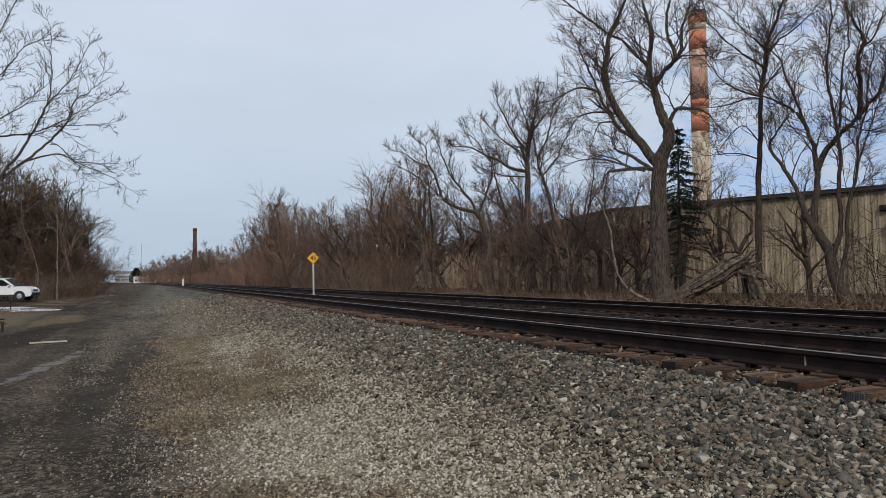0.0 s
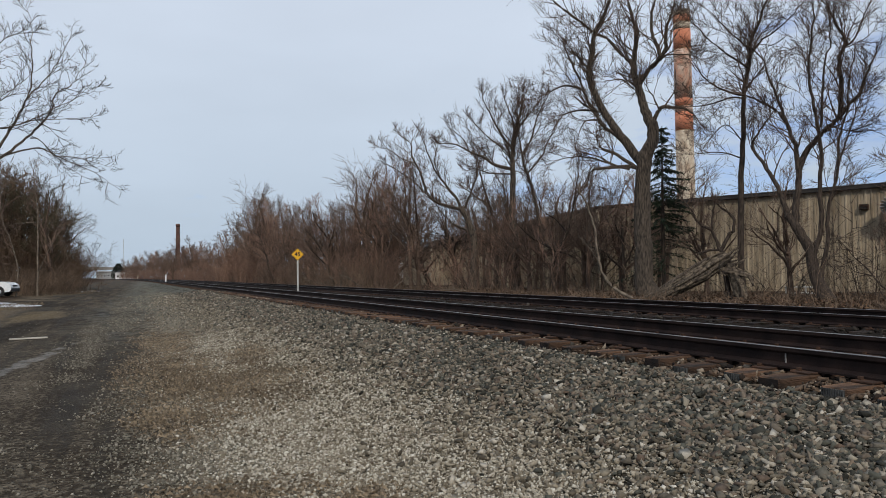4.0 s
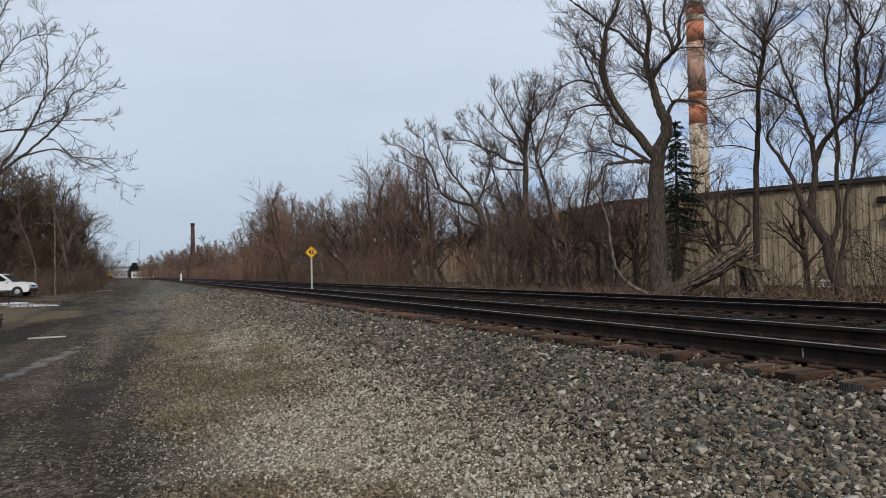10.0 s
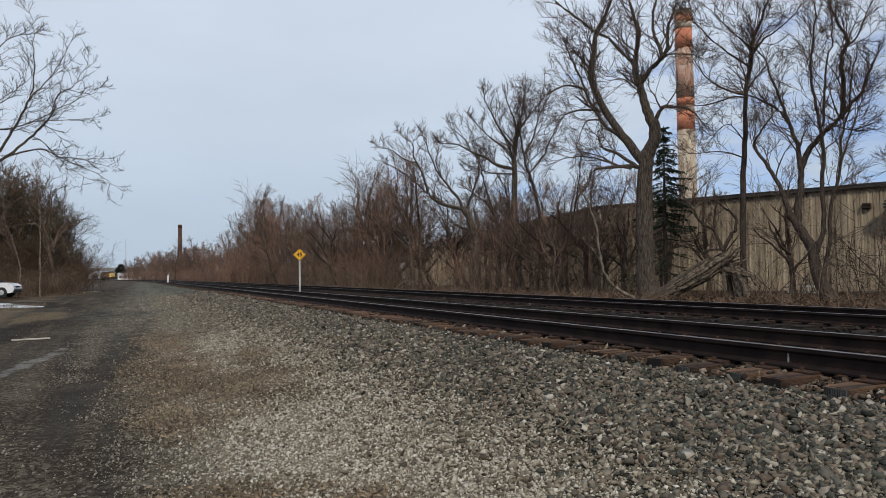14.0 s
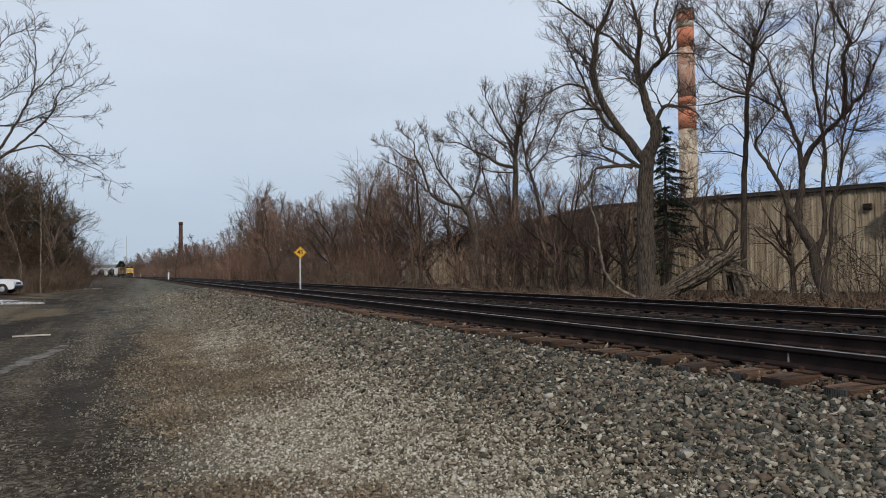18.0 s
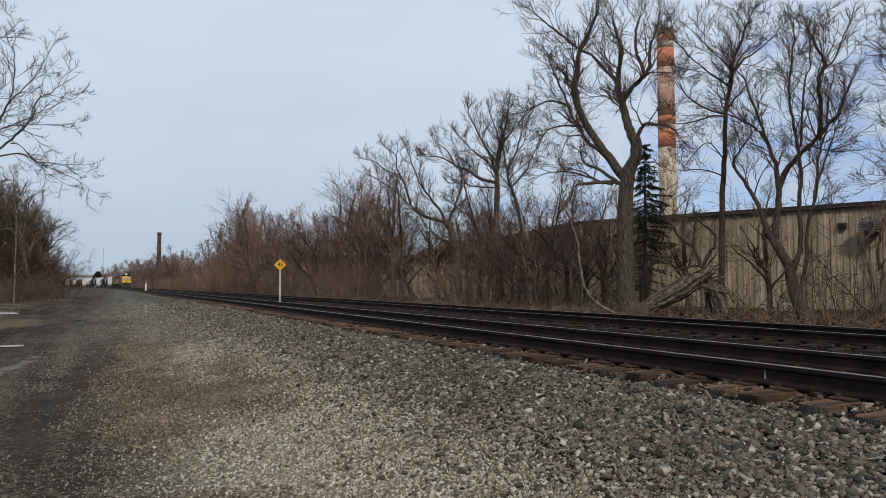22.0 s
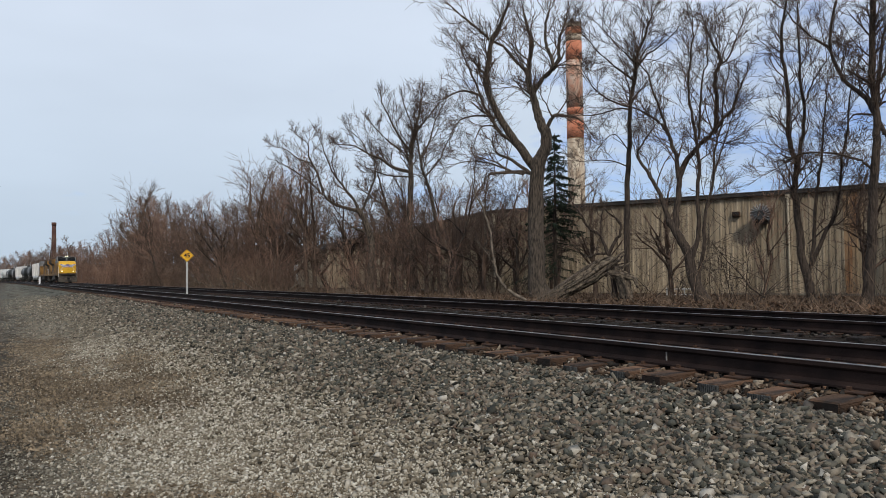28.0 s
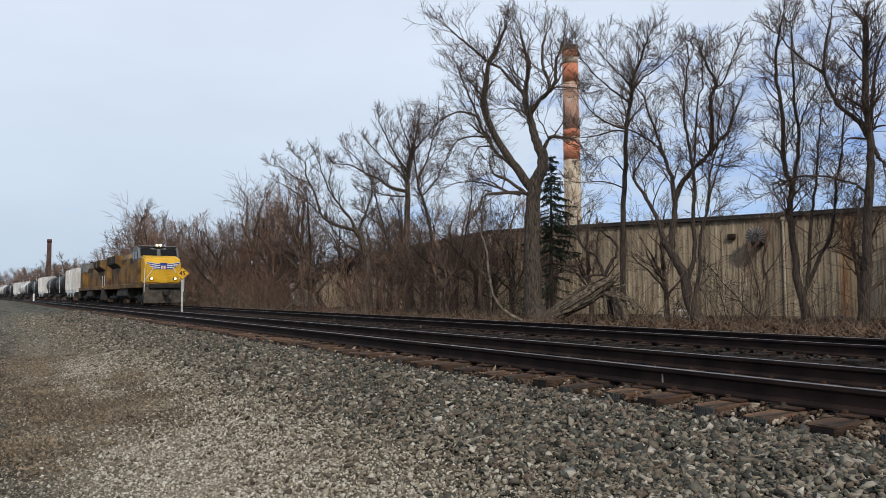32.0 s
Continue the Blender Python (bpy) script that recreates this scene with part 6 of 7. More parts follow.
def make_chimneys():
    x, y = 72.0, 76.35
    taper = lambda z: 1.30 - z * 0.0035
    rows = [(-0.5, 20.9, M_CHIM_WHITE, "white_band"), (20.9, 23.5, M_CHIM_RED, "red_band"), (23.5, 24.3, M_CHIM_PATCH, "worn_band"), (24.3, 25.4, M_CHIM_RED, "red_band"),
            (25.4, 32.4, M_CHIM_PATCH, "worn_band"), (32.4, 35.2, M_CHIM_RED, "red_band"), (35.2, 36.2, M_CHIM_WHITE, "white_band"), (36.2, 37.2, M_CHIM_RED, "red_band"), (37.2, 38.0, M_CHIM_WHITE, "crown")]
    bands = []
    for z0, z1, m, nm in rows:
        bands.append((z0, taper(z0), z1, taper(z1), m, nm))
    bands.append((37.75, taper(37) + 0.07, 37.98, taper(37) + 0.07, M_CONCRETE, "cap_ring"))
    for z in (20.9, 24.3, 32.4, 36.2):
        bands.append((z, taper(z) + 0.02, z + 0.07, taper(z) + 0.02, M_RUST, "steel_hoop"))
    ring_stack("smokestack", x, y, bands, "tall tapering smokestack in faded red and white bands")
    ring_stack("brick_chimney", 17.1, 259.4, [(-0.5, 0.85, 18.6, 0.62, M_BRICK, "shaft"), (18.6, 0.7, 19.6, 0.7, M_BRICK, "crown")], "dark red-brick chimney among bare trees", 16)


make_chimneys()


def glyphs(text, size, material, parent, m, name="lettering", depth=0.004):
    cu = bpy.data.curves.new(name, "FONT")
    cu.body, cu.size, cu.align_x, cu.align_y, cu.extrude = text, size, "CENTER", "CENTER", depth
    cu.offset = size * 0.02
    tmp = bpy.data.objects.new(name, cu)
    me = bpy.data.meshes.new_from_object(tmp)
    bpy.data.objects.remove(tmp)
    me.materials.clear(); me.materials.append(material)
    ob = new(name, me)
    ob.parent = parent
    ob.matrix_basis = m
    return ob


def speed_sign():
    x, y = 8.37, 37.2
    z0 = land(x, y)
    e = tagged(empty("speed_sign", x, y, z0, -13), "yellow diamond speed sign reading 45 on a grey post", "sign")
    h = 2.62 - z0
    part("post", boxes((0, 0.03, h / 2 - 0.1, 0.09, 0.035, h + 0.3), bevel=0.006), M_GALV, e, "grey metal channel post")
    d = bmesh.new()
    box(d, 0, 0, 0, 0.47, 0.006, 0.47, bevel=0.0)
    plate = part("plate", d, M_YELLOW_SIGN, e, "yellow diamond plate")
    plate.matrix_basis = pose(0, 0, h, 0, 45, 0)
    rim = bmesh.new()
    for a in range(4):
        w = a * math.pi / 2
        box(rim, math.sin(w) * 0.215, -0.005, math.cos(w) * 0.215, 0.015 if a % 2 else 0.445, 0.004, 0.445 if a % 2 else 0.015)
    r = part("border", rim, M_BLACK, plate, "black border")
    glyphs("45", 0.30, M_BLACK, e, pose(0, -0.008, h, 90, 0, 0))


speed_sign()


def marker_post():
    x, y = 6.75, 133.0
    z0 = land(x, y)
    e = tagged(empty("marker_post", x, y, z0), "short white marker post beside the track", "post")
    part("board", boxes((0, 0, 0.6, 0.26, 0.10, 1.4), bevel=0.03), M_WHITE, e)


marker_post()


M_SOOTY = surf("sooty_sheet_metal", (0.03, 0.03, 0.032), (0.07, 0.07, 0.072), 3, 0.6, 0.1, 40, 0.4)


def wall_things():
    """What hangs on and stands before the factory wall."""
    # local frame of the front wall: across along it, -y outwards
    w = wall_front.matrix_basis
    e = tagged(empty("exhaust_fan"), "galvanised exhaust fan with a hooded cowl on the wall", "fan")
    e.matrix_basis = w @ pose(16.9, -0.06, 4.5)
    bm = bmesh.new()
    cyl(bm, (0, 0, -0.1), (0, -0.75, -0.1), 0.42, 0.42, 20)
    part("duct", bm, M_SOOTY, e, "dark fan duct")
    bm = bmesh.new()
    cyl(bm, (0, -0.72, -0.05), (0, -0.95, -0.02), 0.50, 0.30, 20)
    part("cowl", bm, M_SOOTY, e, "dark round cowl")
    for i in range(15):
        turn = radians(-40 + i * 19.0)
        bm = boxes((0.36, 0, 0, 0.36, 0.28, 0.018))
        bmesh.ops.transform(bm, matrix=Matrix.Translation((0, -0.92, 0)) @ Matrix.Rotation(-turn, 4, "Y") @ Matrix.Rotation(0.35, 4, "X"), verts=bm.verts)
        part("fin", bm, M_ZINC, e, "bright radiating sheet-metal fin")
    bm = bmesh.new()
    for sx in (-0.35, 0.35):
        cyl(bm, (sx, -0.02, -0.75), (sx * 0.9, -0.9, -0.35), 0.03, 0.03, 6)
    part("bracket", bm, M_BLACK, e, "dark steel bracket")
    e2 = tagged(empty("wall_vent"), "small brown vent box on the wall", "vent")
    e2.matrix_basis = w @ pose(15.5, -0.05, 4.6)
    part("hood", boxes((0, -0.09, 0, 0.42, 0.2, 0.3), bevel=0.02), M_PLATE, e2)
    part("louvre", boxes(*[(0, -0.2, -0.1 + k * 0.07, 0.36, 0.03, 0.02) for k in range(4)]), M_BLACK, e2)
    g = tagged(empty("guard_rail", *on_land(31.2, 25.0), -48), "low grey pipe guard rail before the wall", "rail")
    for z in (0.12, 0.42):
        bm = bmesh.new()
        cyl(bm, (-0.95, 0, z), (0.95, 0, z), 0.035, n=8)
        part("bar", bm, M_GALV, g)
    for x in (-0.9, 0.0, 0.9):
        bm = bmesh.new()
        cyl(bm, (x, 0, -0.3), (x, 0, 0.5), 0.035, n=8)
        part("post", bm, M_GALV, g)


wall_things()


def long_shed(name, x, y, rz, length, depth, height, wall, roof, label, windows=0):
    """A plain far building: walls, an overhanging roof and a row of windows."""
    e = tagged(empty(name, x, y, land(x, y) - 0.3, rz), label, "building")
    part("wall", boxes((length / 2, depth / 2, height / 2, length, depth, height), bevel=0.03), wall, e)
    bm = prism(bmesh.new(), [(-0.4, height + 0.01), (depth / 2, height + 0.9), (depth + 0.4, height + 0.01)], "x", -0.4, length + 0.4)
    part("roof", bm, roof, e)
    for i in range(windows):
        wx = length * (i + 0.5) / windows
        win = part("window", boxes((wx, -0.03, height * 0.55, length / windows * 0.5, 0.08, height * 0.35)), M_BRIDGE if wall is M_BRICK else M_WHITE, e)
        part("pane", boxes((wx, -0.085, height * 0.55, length / windows * 0.42, 0.03, height * 0.29)), M_DARKGLASS, win)
    return e


M_DARKGLASS = glass("dark_window_glass")
M_CREAM = surf("cream_wall", (0.42, 0.38, 0.30), (0.52, 0.48, 0.39), 0.4, 0.85, 0.1, 10)
M_GREY_WALL = surf("grey_wall", (0.20, 0.20, 0.20), (0.30, 0.30, 0.29), 0.4, 0.85, 0.1, 10)
M_BROWN_ROOF = surf("brown_roof", (0.075, 0.055, 0.045), (0.115, 0.085, 0.07), 0.4, 0.9, 0.1, 10)
M_DULLWHITE = surf("dull_white_sheet", (0.34, 0.38, 0.42), (0.5, 0.53, 0.56), 1.0, 0.6, 0.05, 20)
M_BRIDGE = surf("bridge_concrete", (0.22, 0.215, 0.20), (0.30, 0.29, 0.27), 0.3, 0.9, 0.1, 6)


M_EVERGREEN = surf("dark_evergreen", (0.006, 0.009, 0.006), (0.014, 0.020, 0.012), 3, 0.95, 0, 30, island=0.3)


def distance():
    long_shed("warehouse", 38.5, 134.0, -52, 30, 12, 6.4, M_BRICK, M_BROWN_ROOF, "low brown-roofed brick warehouse behind trees", 8)
    t = tagged(empty("box_trailer", *on_land(36.0, 95.0), -20), "dull white box trailer parked behind the trees", "trailer")
    t.scale = (0.8, 0.8, 0.8)
    part("box", boxes((0, 0, 2.2, 2.6, 7.0, 2.6), bevel=0.04), M_DULLWHITE, t)
    part("chassis", boxes((0, 0, 0.75, 1.2, 6.8, 0.25)), M_BLACK, t)
    part("door", boxes((-0.64, -3.52, 2.2, 1.22, 0.05, 2.4), (0.64, -3.52, 2.2, 1.22, 0.05, 2.4)), M_DULLWHITE, t)
    for yy in (-2.4, -1.3):
        for xx in (-1.1, 1.1):
            bm = bmesh.new()
            cyl(bm, (xx - 0.13, yy, 0.5), (xx + 0.13, yy, 0.5), 0.5, n=16)
            part("wheel", bm, M_BLACK, t)
    long_shed("white_shed", -4.0, 424.0, 0, 9.6, 10, 3.6, M_WHITE, M_WHITE, "long white shed far down the line", 4)
    long_shed("cream_building", 1.5, 440.0, 0, 6.5, 10, 6.3, M_CREAM, M_BROWN_ROOF, "cream two-storey building far down the line", 2)
    long_shed("grey_building", -16.5, 522.0, 0, 12.5, 10, 5.2, M_GREY_WALL, M_GREY_WALL, "low grey building far down the line", 6)
    b = tagged(empty("road_bridge", -30, 470.0, 0), "flat concrete road bridge across the railway", "bridge")
    part("deck", boxes((10, 0, 6.6, 60, 9, 1.1), bevel=0.05), M_BRIDGE, b)
    part("parapet", boxes((10, -4.4, 7.5, 60, 0.25, 0.8)), M_BRIDGE, b)
    for x in (-18, -4, 7, 26, 38):
        part("pier", boxes((x, 0, 2.9, 1.4, 7, 6.6), bevel=0.05), M_BRIDGE, b)
    m = tagged(empty("radio_mast", 0.1, 600.0, 0), "slim lattice radio mast in the distance", "mast")
    bm = bmesh.new()
    for a in range(3):
        w = a * 2.094
        cyl(bm, (math.cos(w) * 0.5, math.sin(w) * 0.5, 0), (math.cos(w) * 0.12, math.sin(w) * 0.12, 31.5), 0.10, 0.06, 5)
    part("legs", bm, M_GALV, m)
    bm = bmesh.new()
    for k in range(26):
        z, r = k * 1.2, 0.5 - k * 0.0145
        for a in range(3):
            w, v = a * 2.094, (a + 1) * 2.094
            cyl(bm, (math.cos(w) * r, math.sin(w) * r, z), (math.cos(v) * r, math.sin(v) * r, z + 1.2), 0.04, n=4)
    part("lattice", bm, M_GALV, m)
    for x, y, h in ((4.0, 390, 11), (9.0, 410, 11), (16.5, 300, 10.5)):
        p = tagged(empty("utility_pole", x, y, land(x, y)), "timber utility pole with a crossarm", "pole", "poles along the line")
        bm = bmesh.new()
        cyl(bm, (0, 0, -0.5), (0, 0, h), 0.16, 0.11, 8)
        part("pole", bm, M_BARK_DARK, p)
        part("crossarm", boxes((0, 0, h - 0.7, 2.2, 0.12, 0.14)), M_BARK_DARK, p)
    # a dark evergreen far off
    leaf, wood = Twigs(3), Twigs(4)
    rnd = random.Random(8)
    wood.tube([Vector((0, 0, -0.3)), Vector((0, 0, 6))], [0.3, 0.1], 6)
    for i in range(2600):
        w, z = rnd.uniform(0, 6.283), rnd.uniform(0.6, 8.6)
        r = (3.2 * (1 - ((z - 2.5) / 6.6) ** 2) if z > 2.5 else 2.6 + 0.2 * z) * math.sqrt(rnd.random()) * (1 + 0.25 * math.sin(w * 3))
        p = Vector((math.cos(w) * r, math.sin(w) * r, z))
        v = Vector((math.cos(w), math.sin(w), rnd.gauss(0.2, 0.5))) * 0.5
        leaf.tube([p, p + v * 0.5, p + v], [0.05, 0.10, 0.02], 3)
    ev = tagged(empty("evergreen", -2.5, 428.0, land(-2.5, 428)), "rounded dark evergreen far down the line", "tree")
    tri_part("trunk", wood.v, wood.f, M_BARK_DARK, ev)
    tri_part("crown", leaf.v, leaf.f, M_EVERGREEN, ev)


distance()


# ---- the lane side ----
M_CARWHITE = surf("white_car_paint", (0.68, 0.69, 0.70), (0.76, 0.77, 0.78), 1, 0.25, 0.0, 20, spec=0.5)
M_TYRE = surf("tyre_rubber", (0.014, 0.014, 0.014), (0.03, 0.03, 0.03), 5, 0.85, 0.2, 60)
M_PLASTIC = surf("dark_plastic_trim", (0.02, 0.02, 0.021), (0.04, 0.04, 0.041), 4, 0.6, 0.05, 60)
M_LAMP = surf("clear_lamp_glass", (0.5, 0.5, 0.5), (0.7, 0.7, 0.7), 3, 0.15, 0.0, 30, spec=0.6)
M_WORNWOOD = surf("worn_board", (0.30, 0.27, 0.22), (0.44, 0.40, 0.34), 2, 0.9, 0.3, 40, stretch=(0.3, 3, 3))
M_REDWOOD = surf("dark_stained_wood", (0.022, 0.014, 0.011), (0.055, 0.034, 0.026), 2, 0.8, 0.3, 40, stretch=(0.5, 3, 3))


def parked_suv():
    """Local +x is the front."""
    x, y = -9.95, 65.4
    e = tagged(empty("parked_suv", *on_land(x, y), -12), "white sport utility car parked on the lane edge", "car")
    lower = [(-2.2, 0.40), (-2.26, 0.70), (-2.2, 1.08), (-2.1, 1.14), (0.85, 1.16), (1.6, 1.12), (2.06, 1.02), (2.24, 0.80), (2.22, 0.40), (1.95, 0.32), (-1.95, 0.32)]
    bm = prism(bmesh.new(), lower, "y", -0.90, 0.90)
    bmesh.ops.bevel(bm, geom=[ed for ed in bm.edges if ed.calc_length() > 1.2], offset=0.07, segments=2, affect="EDGES")
    part("body", bm, M_CARWHITE, e)
    upper = [(-2.12, 1.12), (-1.98, 1.66), (-1.75, 1.79), (-0.1, 1.81), (0.25, 1.74), (0.98, 1.14)]
    bm = prism(bmesh.new(), upper, "y", -0.77, 0.77)
    bmesh.ops.bevel(bm, geom=[ed for ed in bm.edges if ed.calc_length() > 1.2], offset=0.06, segments=2, affect="EDGES")
    part("roof", bm, M_CARWHITE, e)
    for s in (-1, 1):
        for outline in ([(-1.97, 1.2), (-1.84, 1.62), (-1.25, 1.67), (-1.25, 1.2)], [(-1.17, 1.2), (-1.17, 1.67), (-0.28, 1.69), (-0.28, 1.2)], [(-0.2, 1.2), (-0.2, 1.68), (0.14, 1.64), (0.72, 1.2)]):
            part("side_window", prism(bmesh.new(), outline, "y", 0.772 * s, 0.784 * s), M_DARKGLASS, e)
        part("mirror", boxes((0.62, 0.97 * s, 1.2, 0.16, 0.2, 0.14), bevel=0.03), M_CARWHITE, e)
        part("sill", boxes((0, 0.905 * s, 0.42, 2.3, 0.03, 0.16)), M_PLASTIC, e)
        part("headlight", boxes((2.02, 0.66 * s, 0.88, 0.26, 0.36, 0.16), bevel=0.04), M_LAMP, e)
        part("roof_rail", boxes((-0.8, 0.6 * s, 1.83, 1.7, 0.05, 0.05), bevel=0.01), M_PLASTIC, e, "dark roof rail")
        for wx in (-1.35, 1.36):
            bm = bmesh.new()
            cyl(bm, (wx, 0.70 * s, 0.36), (wx, 0.925 * s, 0.36), 0.36, n=24)
            wh = part("wheel", bm, M_TYRE, e)
            bm = bmesh.new()
            cyl(bm, (wx, 0.92 * s, 0.36), (wx, 0.935 * s, 0.36), 0.21, 0.17, 12)
            part("rim", bm, M_ZINC, wh)
            bm = bmesh.new()
            cyl(bm, (wx, 0.88 * s, 0.38), (wx, 0.906 * s, 0.38), 0.41, n=20)
            part("wheel_arch", bm, M_PLASTIC, e)
    bm = prism(bmesh.new(), [(0.29, 1.71), (0.31, 1.73), (1.0, 1.18), (0.96, 1.16)], "y", -0.68, 0.68)
    part("windscreen", bm, M_DARKGLASS, e)
    part("front_bumper", boxes((2.2, 0, 0.50, 0.16, 1.7, 0.26), bevel=0.05), M_PLASTIC, e)
    part("rear_bumper", boxes((-2.2, 0, 0.52, 0.14, 1.7, 0.26), bevel=0.05), M_PLASTIC, e)
    part("grille", boxes((2.2, 0, 0.80, 0.06, 0.9, 0.14), bevel=0.01), M_PLASTIC, e)


def lane_clutter():
    b = tagged(empty("broken_bench", *on_land(-4.1, 26.4), 20), "dark wooden bench end, broken and tilted", "bench")
    for x in (-0.42, 0.05):
        bm = boxes((x, 0, 0.22, 0.06, 0.06, 0.5), (x + 0.02, 0.32, 0.18, 0.06, 0.06, 0.42), bevel=0.008)
        part("leg", bm, M_REDWOOD, b)
    for k in range(4):
        part("slat", boxes((-0.2, 0.02 + k * 0.1, 0.42 - k * 0.012, 0.75, 0.075, 0.03), bevel=0.006), M_REDWOOD, b)
    part("backrest", boxes((-0.2, 0.38, 0.62, 0.75, 0.04, 0.08), (-0.2, 0.38, 0.48, 0.75, 0.04, 0.06), bevel=0.006), M_REDWOOD, b)
    b.scale = (0.7, 0.7, 0.62)
    f = tagged(empty("pipe_barrier", *on_land(-7.7, 46.5), 5), "thin dark pipe barrier before the parked car", "barrier")
    for z in (0.4, 0.78):
        bm = bmesh.new()
        cyl(bm, (-1.6, 0, z), (0.95, 0, z), 0.025, n=6)
        part("bar", bm, M_BLACK, f)
    for x in (-1.5, -0.2, 0.9):
        bm = bmesh.new()
        cyl(bm, (x, 0, -0.2), (x, 0, 0.82), 0.028, n=6)
        part("post", bm, M_BLACK, f)
    p = tagged(empty("loose_board", *on_land(-2.2, 20.8), 8), "pale weathered board lying on the lane", "board")
    part("board", boxes((0, 0, 0.03, 0.85, 0.2, 0.03), bevel=0.004), M_WORNWOOD, p)
    rnd = random.Random(21)
    for x, y, r in ((-6.4, 47.0, 0.9), (-5.3, 44.2, 0.7), (-7.3, 49.5, 0.8), (-5.2, 78.5, 0.5), (-4.4, 82.5, 0.45), (-3.4, 86.0, 0.5)):
        bm = bmesh.new()
        bmesh.ops.create_icosphere(bm, subdivisions=3, radius=1)
        for v in bm.verts:
            k = 1 + 0.35 * noise.noise(v.co * 1.6 + Vector((x, y, 0)))
            v.co = Vector((v.co.x * r * 1.7 * k, v.co.y * r * k, max(v.co.z, -0.2) * 0.07))
        s = part("snow_patch", bm, M_SNOW)
        s.matrix_basis = pose(*on_land(x, y), 0, 0, rnd.uniform(-15, 15))
        tagged(s, "flat remnant of old melting snow", "snow", "snow remnants")


parked_suv()
lane_clutter()

# ---- the train ----
TRAIN = []
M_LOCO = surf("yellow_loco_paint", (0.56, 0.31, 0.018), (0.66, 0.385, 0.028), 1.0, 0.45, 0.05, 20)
# soot on yellow, with the shade of the hood sides mixed into the colour
M_LOCO_DIRTY_SHADED = surf("sooty_shaded_yellow_loco_paint", (0.050, 0.028, 0.015), (0.25, 0.135, 0.035), 0.8, 0.7, 0.1, 12, stretch=(1, 0.5, 1.2))
M_LOCO_GREY = surf("grey_loco_roof_paint", (0.11, 0.112, 0.115), (0.18, 0.183, 0.185), 1.2, 0.6, 0.05, 20)
M_BOGIE = surf("dusty_bogie_steel", (0.022, 0.020, 0.018), (0.062, 0.055, 0.048), 2.5, 0.85, 0.2, 30)
M_PILOT = surf("grimy_pilot_steel", (0.030, 0.025, 0.021), (0.075, 0.062, 0.050), 2.5, 0.85, 0.2, 30)
M_BLUE = surf("blue_paint", (0.02, 0.045, 0.22), (0.03, 0.06, 0.28), 2, 0.5, 0.02, 20)
M_RED = surf("red_paint", (0.40, 0.03, 0.025), (0.5, 0.045, 0.035), 2, 0.5, 0.02, 20)
M_SOOT = surf("soot_black_metal", (0.012, 0.011, 0.010), (0.035, 0.03, 0.027), 2, 0.85, 0.1, 20)
M_TANK = surf("black_tank_paint", (0.012, 0.013, 0.013), (0.038, 0.038, 0.038), 1.0, 0.55, 0.03, 12)
M_HOPPER = surf("dirty_white_hopper_paint", (0.48, 0.47, 0.45), (0.72, 0.71, 0.69), 0.8, 0.6, 0.05, 12, stretch=(1, 1, 0.4))
M_BOXRED = surf("oxide_red_paint", (0.14, 0.03, 0.03), (0.22, 0.05, 0.045), 0.8, 0.7, 0.05, 12)
M_HEADLIGHT = glow("headlamp", (1.0, 0.80, 0.48), 3.5)


def bogie(parent, y, axles, span):
    """A truck at y under a vehicle: side frames and wheels."""
    rows = []
    for s in (-1, 1):
        rows += [(s * 1.02, y, 0.62, 0.14, span + 0.9, 0.22), (s * 1.02, y, 0.42, 0.16, span * 0.42, 0.24)]
    rows.append((0, y, 0.7, 2.0, 0.4, 0.25))
    b = part("truck", boxes(*rows, bevel=0.03), M_BOGIE, parent, "dusty steel truck")
    for k in range(axles):
        yy = y - span / 2 + span * k / (axles - 1)
        for s in (-1, 1):
            bm = bmesh.new()
            cyl(bm, (s * 0.70, yy, 0.5), (s * 0.84, yy, 0.5), 0.5, n=20)
            cyl(bm, (s * 0.84, yy, 0.5), (s * 1.12, yy, 0.5), 0.13, n=8)
            part("wheel", bm, M_BOGIE, b)
    return b


def rod(e, *pts, r=0.022, mat=None, name="handrail"):
    bm = bmesh.new()
    for p, q in zip(pts, pts[1:]):
        cyl(bm, p, q, r, n=6)
    return part(name, bm, mat or M_WHITE, e)


